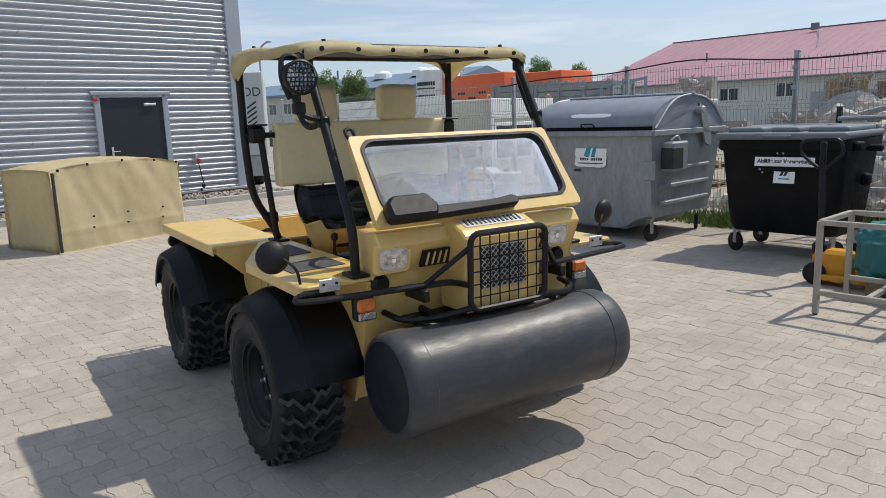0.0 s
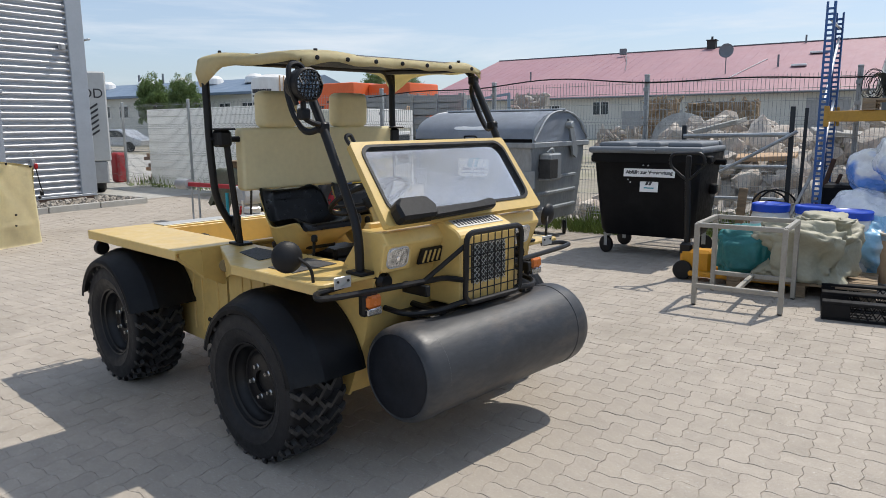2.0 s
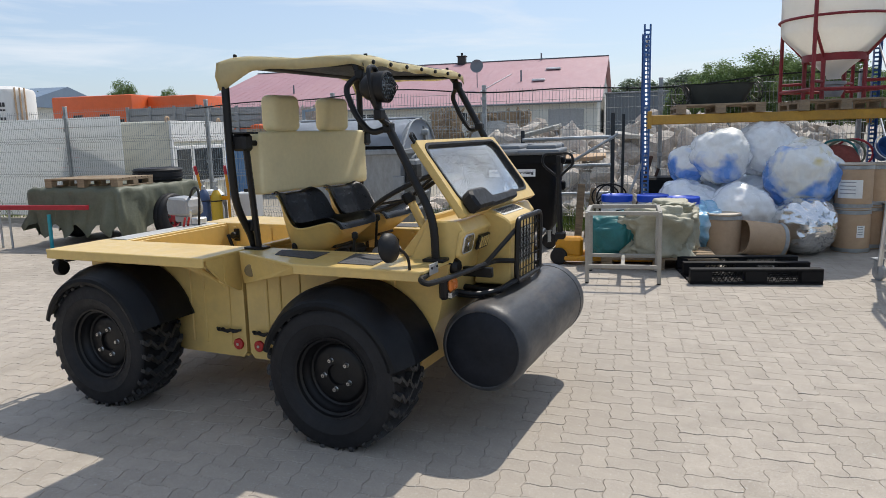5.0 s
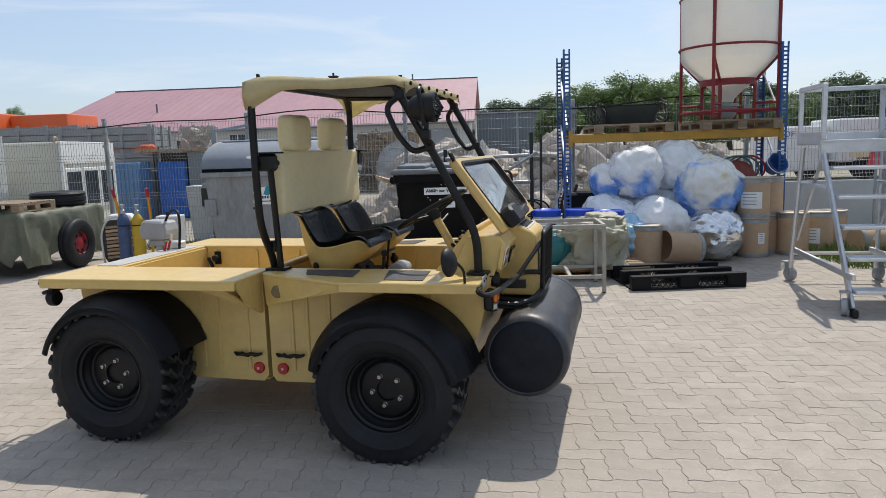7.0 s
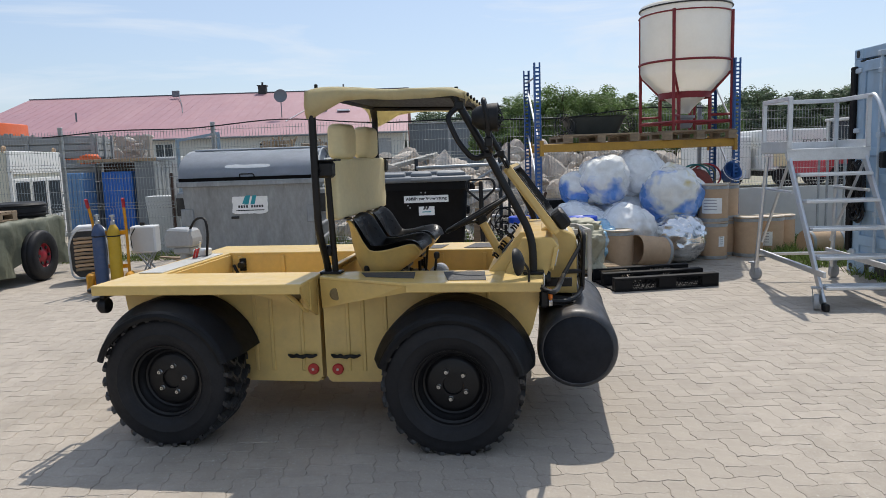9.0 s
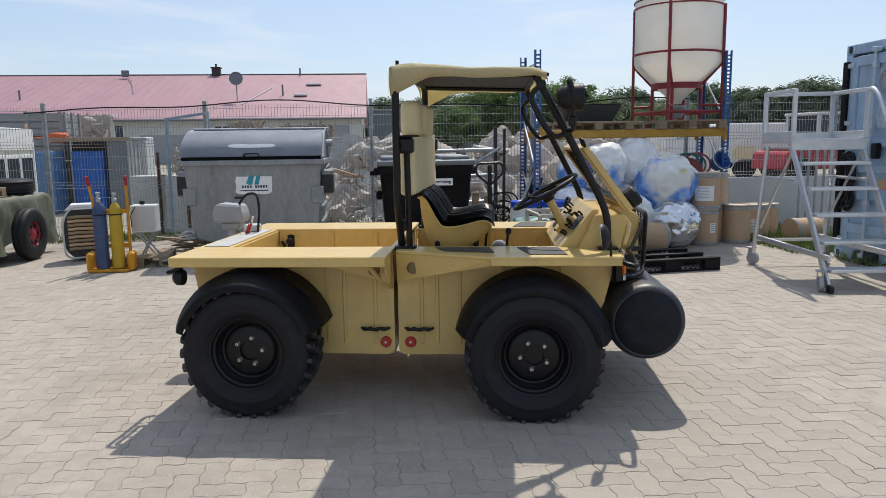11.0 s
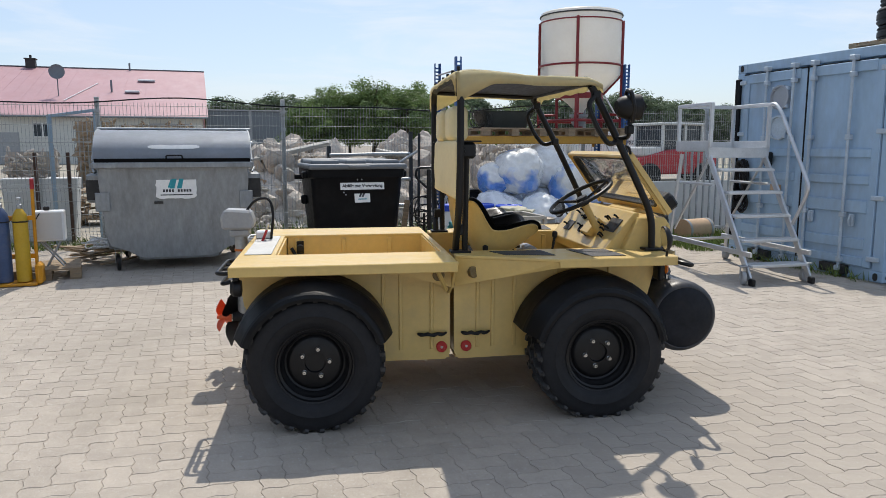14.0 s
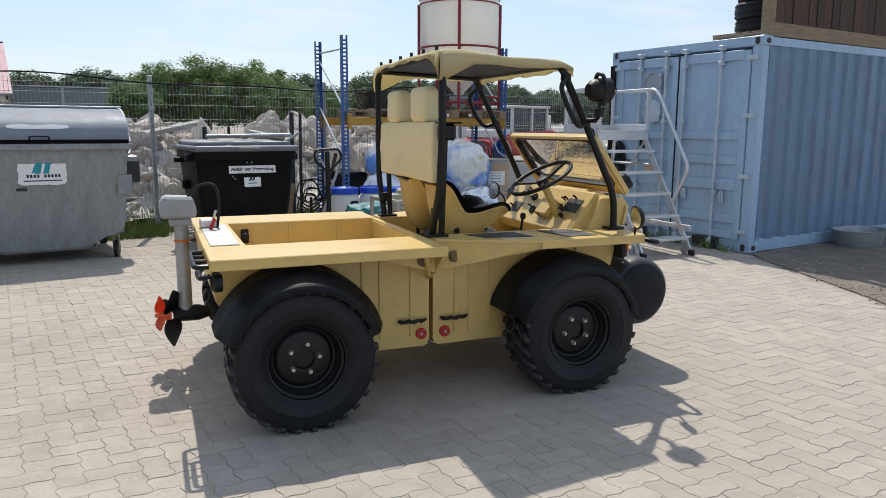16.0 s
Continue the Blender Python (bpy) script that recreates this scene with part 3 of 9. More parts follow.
for z in (0.45, 1.1, 1.75, 2.0):
    box(bm, (0, -0.035, z), (0.075, 0.02, 0.05), 0.004)
fp = part("fence_post", bm, M_GALV, fence, m=pose(FENCE_A[0], fence_b(FENCE_A[0]), 0))
for a in FENCE_A[1:]:
    again(fp, pose(a, fence_b(a), 0))
def wire_panel(L):
    bm = B()
    n = int(L / 0.05)
    folds = (0.25, 0.9, 1.55)
    def yof(z):
        for f in folds:
            if abs(z - f) < 0.05:
                return -0.035 * (1 - abs(z - f) / 0.05)
        return 0.0
    zs = [0.05] + [q for f in folds for q in (f - 0.05, f, f + 0.05)] + [2.13]
    def sq(p, q, r):
        tube(bm, [p, q], r, 3, caps=False)
    for i in range(n + 1):
        x = L * i / n
        rings = []
        for z in zs:
            rings.append([bm.verts.new((x + 0.0032 * math.cos(k * 2.094), yof(z) + 0.0032 * math.sin(k * 2.094), z)) for k in range(3)])
        for a, b in zip(rings, rings[1:]):
            for k in range(3):
                bm.faces.new((a[k], a[(k + 1) % 3], b[(k + 1) % 3], b[k]))
    for z in (0.07, 0.2, 0.25, 0.30, 0.5, 0.7, 0.85, 0.9, 0.95, 1.15, 1.35, 1.5, 1.55, 1.6, 1.8, 1.95, 2.08):
        sq((0, yof(z) - 0.006, z), (L, yof(z) - 0.006, z), 0.0034)
    return bm
made = {}
for a0, a1 in zip(FENCE_A, FENCE_A[1:]):
    p0, p1 = Vector((a0, fence_b(a0))), Vector((a1, fence_b(a1)))
    L = round((p1 - p0).length, 2)
    m = pose(a0, fence_b(a0) - 0.04, 0, 0, 0, math.degrees(math.atan2(p1.y - p0.y, p1.x - p0.x)))
    if L in made:
        again(made[L], m)
    else:
        made[L] = part("wire_panel", wire_panel(L), M_FENCE, fence, m=m)
# pale strips woven into the panels at the far end
bm = B()
box(bm, (0, 0, 0), (1.0, 0.012, 0.19), 0.003)
st0 = None
for a0, a1 in ((-17.35, -15.3), (-15.3, -12.06), (-12.06, -10.7)):
    p0, p1 = Vector((a0, fence_b(a0))), Vector((a1, fence_b(a1)))
    L = (p1 - p0).length
    for k in range(10):
        m = pose((a0 + a1) / 2, (p0.y + p1.y) / 2 + 0.02, 0.15 + k * 0.193, 0, 0, math.degrees(math.atan2(p1.y - p0.y, p1.x - p0.x))) @ Matrix.Diagonal((L - 0.05, 1, 1, 1))
        if st0 is None:
            st0 = part("privacy_strip", bm, M_STRIP, fence, "pale woven strip", m=m)
        else:
            again(st0, m)
# slack cable along the top
bm = B()
pts = []
a = -9.0
while a < 2.0:
    pts.append((a, fence_b(a) - 0.07, 2.12 + 0.03 * math.sin(a * 2.2) + 0.05 * math.sin(a * 0.9)))
    a += 0.25
tube(bm, pts, 0.010, 5)
part("slack_cable", bm, M_BLACK, fence)

# ---- large steel waste skip ----
skip = thing("waste_skip", at(-5.06, 8.05), "zinc-grey steel waste skip with curved lid on castors", "skip")
SW, SD = 0.86, 0.60
def skip_body():
    """Tapered tub; its lower corners are cut back over the castors."""
    bm = B()
    half = [(0.855, 1.27), (0.845, 1.10), (0.825, 0.80), (0.80, 0.45), (0.785, 0.285), (0.55, 0.275), (0.47, 0.145), (0.40, 0.125)]
    prism(bm, half + [(-x, z) for x, z in half[::-1]], -0.60, 0.60)
    for v in bm.verts:
        v.co.y *= 0.80 + 0.195 * min(1.0, (v.co.z - 0.12) / 1.15) ** 0.8
    bmesh.ops.bevel(bm, geom=[e for e in bm.edges if e.calc_length() < 1.0 and abs(e.verts[0].co.y) > 0.3 and e.verts[0].co.y * e.verts[1].co.y > 0], offset=0.03, segments=3, affect="EDGES")
    return bm
part("body", skip_body(), M_SKIP, skip, smooth=True)
bm = B()
for y in (-SD - 0.02, SD + 0.02):
    box(bm, (0, y, 1.275), (2 * SW + 0.06, 0.06, 0.07), 0.01)
for x in (-SW - 0.02, SW + 0.02):
    box(bm, (x, 0, 1.275), (0.06, 2 * SD + 0.06, 0.07), 0.01)
part("rim", bm, M_SKIP, skip)
# pressed ribs on the ends, pocket and lifting pin
for s in (-1, 1):
    bm = B()
    for z in (0.45, 0.65, 0.85):
        box(bm, (s * (SW - 0.035), 0.0, z), (0.04, 0.85, 0.05), 0.012)
    part("pressed_rib", bm, M_SKIP, skip)
    bm = B()
    box(bm, (s * (SW + 0.06), -0.30, 1.0), (0.16, 0.26, 0.34), 0.02)
    part("lifting_pocket", bm, M_SKIP, skip)
    # a dark block painted in for the shade of the pocket's mouth
    bm = B()
    box(bm, (s * (SW + 0.066), -0.35, 0.98), (0.155, 0.17, 0.24), 0.005)
    part("pocket_shadow_opening", bm, M_INTERIOR, skip)
    bm = B()
    tube(bm, [(s * (SW + 0.05), -0.36, 1.18), (s * (SW + 0.09), -0.3, 1.24), (s * (SW + 0.05), -0.22, 1.18)], 0.014, 8, rad=0.04)
    part("lifting_loop", bm, M_GALV, skip)
    bm = B()
    disc(bm, (s * (SW + 0.05), 0.12, 1.52), 0.045, 0.12, "x", 14, 0.01)
    part("lifting_pin", bm, M_GALV, skip)
    bm = B()
    prism(bm, [(0.12, 1.60), (0.20, 1.58), (0.36, 1.16), (0.32, 1.08), (0.24, 1.12)], s * (SW + 0.02), s * (SW + 0.05), "yz")
    part("lid_arm", bm, M_SKIP, skip)
    bm = B()
    box(bm, (s * (SW - 0.05), -0.578, 0.85), (0.16, 0.016, 0.22), 0.008)
    part("front_patch", bm, M_SKIP, skip)
# curved lid
def arc_pt(k, r=1.0):
    """Round the lid from front lip to back lip."""
    a = math.pi * (1.0 - k)
    return (0.62 * r * math.cos(a), 1.315 + 0.385 * r * max(0.0, math.sin(a)) ** 0.85)
bm = B()
n = 22
for s in (0,):
    rows = []
    for k in range(n + 1):
        y, z = arc_pt(k / n)
        rows.append([bm.verts.new((x, y, z)) for x in (-SW - 0.02, -0.4, 0.0, 0.4, SW + 0.02)])
    for a, b in zip(rows, rows[1:]):
        for i in range(4):
            bm.faces.new((a[i], a[i + 1], b[i + 1], b[i]))
    for e in (0, 4):
        bm.faces.new([r[e] for r in rows])
bmesh.ops.solidify(bm, geom=bm.faces[:], thickness=0.006)
lid = part("lid", bm, M_SKIPLID, skip, "curved sheet-steel lid", smooth=True)
bm = B()
tube(bm, [(-SW - 0.05, 0.0, 1.715), (SW + 0.07, 0.0, 1.715)], 0.016, 8)
for s in (-1, 1):
    tube(bm, [(s * (SW + 0.03), -0.60, 1.33), (s * (SW + 0.03), -0.3, 1.66), (s * (SW + 0.03), 0.02, 1.715), (s * (SW + 0.03), 0.35, 1.64), (s * (SW + 0.03), 0.6, 1.35)], 0.014, 6, rad=0.2)
part("lid_rail", bm, M_GALV, lid)
bm = B()
tube(bm, [(-0.09, -0.622, 1.35), (-0.09, -0.66, 1.39), (0.09, -0.66, 1.39), (0.09, -0.622, 1.35)], 0.009, 6, rad=0.03)
part("lid_handle", bm, M_BLACK, lid)
# a proud black strip stands for the shade in the gap under the lid
bm = B()
box(bm, (0, -0.632, 1.324), (2 * SW + 0.02, 0.012, 0.060))
part("lid_seal", bm, M_SLIT, skip, "black strip standing for the shade in the slit under the lid")
# torn white sticker on the lid, torn label with teal emblem on the front
def torn(w, h, seed, n=44):
    random.seed(seed)
    out = []
    for i in range(n):
        a = 2 * math.pi * i / n
        c, s = math.cos(a), math.sin(a)
        k = 1 / max(abs(c) / (w / 2), abs(s) / (h / 2))
        k *= 1 - random.random() * 0.07
        out.append((c * k, s * k))
    return out
bm = B()
pts = []
random.seed(8)
for i in range(60):
    q = 2 * math.pi * i / 60
    waist = 1 - 0.28 * math.exp(-((abs(q - math.pi / 2)) / 0.22) ** 2)
    pts.append((0.29 * math.copysign(abs(math.cos(q)) ** 0.7, math.cos(q)), 0.06 * math.copysign(abs(math.sin(q)) ** 0.6, math.sin(q)) * waist * random.uniform(0.86, 1)))
rows = [[bm.verts.new((x, *arc_pt(0.128 + v * f * 0.42, 1.008))) for x, v in pts] for f in (1.0, 0.6, 0.2)]
for a, b in zip(rows, rows[1:]):
    for i in range(60):
        bm.faces.new((a[i], a[(i + 1) % 60], b[(i + 1) % 60], b[i]))
bm.faces.new(rows[-1])
part("lid_sticker", bm, M_LABEL, lid, "worn white sticker")
lab = Matrix.Translation((0.005, -0.583, 1.005)) @ Matrix.Rotation(radians(88), 4, "X")
bm = B()
prism(bm, torn(0.47, 0.27, 3), 0, 0.003, "xy", lab)
label = part("front_label", bm, M_LABEL, skip, "torn white label with teal emblem")
bm = B()
for dx in (-0.04, 0.04):
    prism(bm, [(dx - 0.035, -0.01), (dx + 0.02, -0.01), (dx + 0.05, 0.115), (dx, 0.115)], 0.003, 0.0045, "xy", lab)
prism(bm, [(-0.10, 0.0), (-0.075, 0.0), (-0.035, 0.10), (-0.06, 0.10)], 0.003, 0.0045, "xy", lab)
part("emblem", bm, M_TEAL, label)
bm = B()
for i in range(10):
    if i != 4:
        box(bm, (-0.14 + i * 0.033, -0.035, 0.0045), (0.022, 0.032, 0.003), 0, lab)
box(bm, (0.0, -0.085, 0.004), (0.36, 0.012, 0.002), 0, lab)
part("lettering_bar", bm, M_INK, label)
# no slot is cut: its shade is this small dark bar
bm = B()
box(bm, (-0.20, -0.572, 0.83), (0.10, 0.012, 0.03), 0.004)
part("slot", bm, M_INTERIOR, skip)
# all but the front wall reaches farther back
for ob in skip.children_recursive:
    for v in ob.data.vertices:
        if v.co.y > -0.55:
            v.co.y = -0.55 + (v.co.y + 0.55) * 1.36
# castors
def castor(parent, x, y, r, z_top, turn, mat=M_PLASTIC):
    bm = B()
    lathe(bm, [(0, -0.02), (r * 0.75, -0.024), (r, -0.018), (r, 0.018), (r * 0.75, 0.024), (0, 0.02)], 20, pose(x, y, r, 0, 0, turn) @ Matrix.Translation((0.03, 0, 0)) @ Matrix.Rotation(radians(90), 4, "X"))
    c = part("castor", bm, mat, parent, "black rubber castor", smooth=True)
    bm = B()
    for s in (-1, 1):
        box(bm, (0.015, s * 0.032, (r + z_top) / 2), (0.05, 0.006, z_top - r + 0.02), 0.002, pose(x, y, 0, 0, 0, turn))
    box(bm, (0, 0, z_top), (0.09, 0.09, 0.014), 0.003, pose(x, y, 0, 0, 0, turn))
    part("fork", bm, M_GALV, c)
for x, y, tn in ((-0.70, -0.38, 100), (0.70, -0.38, 70), (-0.70, 0.74, 80), (0.70, 0.74, 120)):
    castor(skip, x, y, 0.10, 0.27, tn)

# ---- black four-wheeled waste container ----
bn = thing("waste_container", at(-2.83, 8.03) @ Matrix.Diagonal((0.94, 1, 1, 1)), "black plastic four-wheeled waste container with dark grey lid", "waste bin")
bm = B()
lv = [(0.24, 0.55, 0.38), (0.30, 0.58, 0.41), (0.75, 0.62, 0.468), (1.08, 0.645, 0.51), (1.10, 0.675, 0.53), (1.20, 0.68, 0.535)]
rings = []
for z, w, d in lv:
    pts = roundrect(2 * w, 2 * d, 0.09, 4)
    rings.append([bm.verts.new((x, y, z)) for x, y in pts])
for a, b in zip(rings, rings[1:]):
    for i in range(len(a)):
        bm.faces.new((a[i], a[(i + 1) % len(a)], b[(i + 1) % len(a)], b[i]))
bm.faces.new(rings[0])
bm.faces.new(rings[-1])
part("body", bm, M_BIN, bn, smooth=True)
bm = B()
box(bm, (0, -0.03, 1.235), (1.38, 1.10, 0.07), 0.03, seg=3)
for x, w in ((-0.43, 0.40), (0.0, 0.30), (0.43, 0.40)):
    box(bm, (x, 0.04, 1.285), (w, 0.86, 0.07), 0.03, seg=3)
box(bm, (0, 0.45, 1.27), (1.30, 0.14, 0.12), 0.04, seg=3)
bl = part("lid", bm, M_BINLID, bn, "dark grey ribbed lid, shut", smooth=True)
bm = B()
box(bm, (0, -0.595, 1.235), (0.30, 0.04, 0.035), 0.01)
part("lid_grip", bm, M_BINLID, bl)
bm = B()
bm.free()
for s in (-1, 1):
    bm = B()
    box(bm, (s * 0.69, -0.30, 1.13), (0.10, 0.16, 0.09), 0.02)
    part("lifting_lug", bm, M_BIN, bn, smooth=True)
    bm = B()
    disc(bm, (s * 0.72, 0.12, 1.09), 0.035, 0.14, "x", 14, 0.006)
    part("trunnion", bm, M_BIN, bn, smooth=True)
    bm = B()
    box(bm, (s * 0.66, 0.1, 0.78), (0.09, 0.10, 0.12), 0.02)
    part("side_grip", bm, M_BIN, bn, smooth=True)
bm = B()
disc(bm, (0, 0, 0), 0.010, 0.01, "y", 8)
rv0 = part("rivet", bm, M_GREYP, bn, m=pose(-0.01, -0.512, 1.065))
for x, y, z in ((0.05, -0.512, 1.065), (-0.20, -0.494, 0.90), (-0.17, -0.4905, 0.87)):
    again(rv0, pose(x, y, z))
tilt = math.degrees(math.atan2(0.51 - 0.465, 0.33))
fl = Matrix.Translation((0.06, -0.507, 0.985)) @ Matrix.Rotation(radians(90 - tilt), 4, "X")
bm = B()
box(bm, (0, 0, 0), (0.62, 0.10, 0.004), 0.001, fl)
l1 = part("text_label", bm, M_LABEL, bn, "white label with dark lettering")
words("label_text", "Abfälle zur Verwertung", 0.052, M_INK, fl @ Matrix.Translation((0, 0, 0.003)), l1, width=0.57, bold=0.0022)
f2 = Matrix.Translation((0.06, -0.4885, 0.84)) @ Matrix.Rotation(radians(90 - tilt), 4, "X")
bm = B()
box(bm, (0, 0, 0), (0.22, 0.15, 0.004), 0.001, f2)
l2 = part("emblem_label", bm, M_LABEL, bn, "white label with small emblem")
bm = B()
for dx in (-0.03, 0.01):
    prism(bm, [(dx - 0.02, 0.0), (dx + 0.01, 0.0), (dx + 0.03, 0.045), (dx, 0.045)], 0.002, 0.004, "xy", f2)
part("emblem", bm, M_INK, l2)
bm = B()
box(bm, (0, -0.03, 0.003), (0.12, 0.012, 0.002), 0, f2)
part("lettering_bar", bm, M_TEAL, l2)
for x, y, tn in ((-0.50, -0.32, 160), (0.50, -0.32, 30), (-0.50, 0.32, 170), (0.50, 0.32, 20)):
    castor(bn, x, y, 0.10, 0.24, tn)

# ---- shipping container with doors towards -a ----
CT = at(2.27, 4.10)
ct = thing("shipping_container", CT, "light blue steel shipping container with round vents in shut doors", "container")
CL, CW, CH = 6.06, 2.44, 2.59
def corrugated(n_wave, length, height, depth):
    """A side wall of trapezoid folds: x along, y out."""
    bm = B()
    pts = []
    p = length / n_wave
    for i in range(n_wave):
        for f, d in ((0.0, 0), (0.26, 0), (0.40, depth), (0.66, depth), (0.80, 0)):
            pts.append(((i + f) * p, d))
    pts.append((length, 0))
    a = [bm.verts.new((x, y, 0)) for x, y in pts]
    b = [bm.verts.new((x, y, height)) for x, y in pts]
    for i in range(len(pts) - 1):
        bm.faces.new((a[i], a[i + 1], b[i + 1], b[i]))
    bmesh.ops.solidify(bm, geom=bm.faces[:], thickness=0.003)
    return bm
part("side_wall", corrugated(20, CL - 0.3, CH - 0.26, 0.036), M_CONT, ct, "ribbed side wall", m=pose(0.15, 0.02, 0.15))
part("side_wall", corrugated(20, CL - 0.3, CH - 0.26, -0.036), M_CONT, ct, "ribbed side wall", m=pose(0.15, CW - 0.02, 0.15))
bm = B()
for y in (0.05, CW - 0.05):
    box(bm, (CL / 2, y, 0.08), (CL - 0.3, 0.06, 0.15), 0.006)
    box(bm, (CL / 2, y, CH - 0.06), (CL - 0.3, 0.06, 0.10), 0.006)
for x in (0.06, CL - 0.06):
    for y in (0.07, CW - 0.07):
        box(bm, (x, y, CH / 2), (0.12, 0.14, CH - 0.24), 0.008)
    box(bm, (x, CW / 2, CH - 0.06), (0.10, CW - 0.28, 0.12), 0.006)
    box(bm, (x, CW / 2, 0.08), (0.10, CW - 0.28, 0.16), 0.006)
part("frame", bm, M_CONT, ct)
bm = B()
box(bm, (CL / 2, CW / 2, CH - 0.03), (CL - 0.1, CW - 0.1, 0.03))
box(bm, (CL - 0.05, CW / 2, CH / 2), (0.04, CW - 0.2, CH - 0.2))
box(bm, (CL / 2, CW / 2, 0.16), (CL - 0.2, CW - 0.2, 0.03))
part("roof_and_floor", bm, M_CONT, ct)
c0 = None
for x in (0.09, CL - 0.09):
    for y in (0.08, CW - 0.08):
        for z in (0.06, CH - 0.06):
            m = pose(x, y, z)
            if c0 is None:
                bm = B()
                box(bm, (0, 0, 0), (0.182, 0.166, 0.122), 0.01)
                c0 = part("corner_casting", bm, M_CONT, ct, m=m)
                # solid dark plugs give the casting holes their shade
                bm = B()
                prism(bm, roundrect(0.06, 0.085, 0.028, 4), -0.096, 0.096, "yz")
                prism(bm, roundrect(0.075, 0.06, 0.028, 4), -0.088, 0.088, "xz")
                hole = part("casting_hole", bm, M_INTERIOR, c0)
            else:
                copy_thing(c0, m)
# doors: y runs from the near post (0) to the far one
for d0, d1, nm in ((0.15, 1.195, "door"), (1.215, CW - 0.15, "door")):
    bm = B()
    cy, wy = (d0 + d1) / 2, d1 - d0
    box(bm, (0.02, cy, 1.29), (0.03, wy, 2.29), 0.004)
    # frame and pressed bands stand proud
    dl = part(nm, bm, M_CONT, ct, "blue container door, shut")
    for y in (d0 + 0.05, d1 - 0.05):
        bm = B()
        box(bm, (-0.004, y, 1.29), (0.024, 0.10, 2.29), 0.006)
        part("door_stile", bm, M_CONT, dl)
    for z, h in ((0.20, 0.10), (2.38, 0.12), (1.42, 0.10), (1.12, 0.10), (0.82, 0.14), (0.40, 0.12)):
        bm = B()
        box(bm, (-0.009, cy, z), (0.034, wy - 0.19, h), 0.007)
        part("pressed_band", bm, M_CONT, dl)
    bm = B()
    box(bm, (-0.002, d1 + 0.008 if d0 < 0.5 else d0 - 0.008, 1.29), (0.03, 0.014, 2.3))
    box(bm, (-0.002, cy, 2.445), (0.03, wy, 0.016))
    part("door_gasket", bm, M_PLASTIC, dl)
    hy = d0 - 0.03 if d0 < 0.5 else d1 + 0.03
    for z in (0.25, 0.93, 1.66, 2.34):
        bm = B()
        box(bm, (-0.012, hy, z), (0.05, 0.15, 0.055), 0.008)
        part("hinge", bm, M_CONTPALE, dl)
for y in (0.53, 1.08, 1.39, 1.84):
    bm = B()
    tube(bm, [(-0.055, y, 0.10), (-0.055, y, 2.50)], 0.017, 8)
    rod = part("locking_rod", bm, M_CONTPALE, ct, "pale steel locking rod", smooth=True)
    for z, w in ((0.20, 0.06), (0.72, 0.06), (1.60, 0.06), (2.30, 0.06), (2.48, 0.09), (0.10, 0.09)):
        bm = B()
        box(bm, (-0.045, y, z), (w, 0.07, 0.06), 0.008)
        part("rod_bracket", bm, M_CONTPALE, rod)
for y in (0.42, 1.0):
    bm = B()
    box(bm, (-0.03, y, 0.66), (0.04, 0.06, 0.14), 0.01)
    tube(bm, [(-0.055, y, 0.72), (-0.08, y, 0.66), (-0.055, y, 0.60)], 0.012, 6)
    part("lock_catch", bm, M_CONTPALE, ct)
for z, mt in ((2.11, M_FLASH), (1.73, M_CONTPALE)):
    bm = B()
    lathe(bm, [(0.13, 0.0), (0.152, 0.0), (0.155, 0.05), (0.135, 0.055), (0.130, 0.03), (0.0, 0.03)], 32, Matrix.Translation((-0.005, 1.61, z)) @ Matrix.Rotation(radians(-90), 4, "Y"))
    v = part("vent", bm, mt, ct, "round ventilation opening", smooth=True)
    bm = B()
    for i in range(4):
        a = radians(45 + 90 * i)
        box(bm, (-0.03, 1.61 + 0.155 * math.cos(a), z + 0.155 * math.sin(a)), (0.05, 0.05, 0.05), 0.008)
    part("vent_clamp", bm, M_CONTPALE, v)
random.seed(11)
bm = B()
for k in range(22):
    y0, z0 = 2.18 + random.uniform(-0.05, 0.05), (1.02 if k < 15 else 0.74) + random.uniform(-0.03, 0.03)
    rz = random.uniform(0.17, 0.29) if k < 15 else random.uniform(0.09, 0.16)
    x0 = -0.03 - 0.08 * random.random()
    pts = []
    for i in range(15):
        a = 2 * math.pi * i / 14
        pts.append((x0 - 0.02 * random.random(), y0 + (0.07 + 0.05 * random.random()) * math.cos(a), z0 + rz * math.sin(a)))
    tube(bm, pts, 0.010, 5)
tagged(part("cable_coil", bm, M_BLACK, ct, "black cable coil hung on the door"), kind="stuff")
bm = B()
box(bm, (-0.06, 1.72, 1.33), (0.08, 0.09, 0.18), 0.015)
part("switch_box", bm, M_BLACK, ct, "small black switch box")
# added black strip: darkens the edge where the corner post's side is shaded
bm = B()
box(bm, (-0.02, CW - 0.05, 1.32), (0.05, 0.09, 2.15), 0.012)
part("door_gasket", bm, M_BLACKPL, ct, "black strip standing for the shaded corner post side by the door", smooth=True)
bm = B()
box(bm, (-0.012, 1.62, 0.93), (0.01, 0.18, 0.16), 0.002)
part("faded_notice", bm, M_KRAFT, ct)
# fork pockets are solid blocks, coloured dark for the shade inside
for y in (0.62, CW - 0.62):
    bm = B()
    box(bm, (-0.004, y, 0.085), (0.12, 0.36, 0.10), 0.006)
    part("fork_pocket", bm, M_INTERIOR, ct)

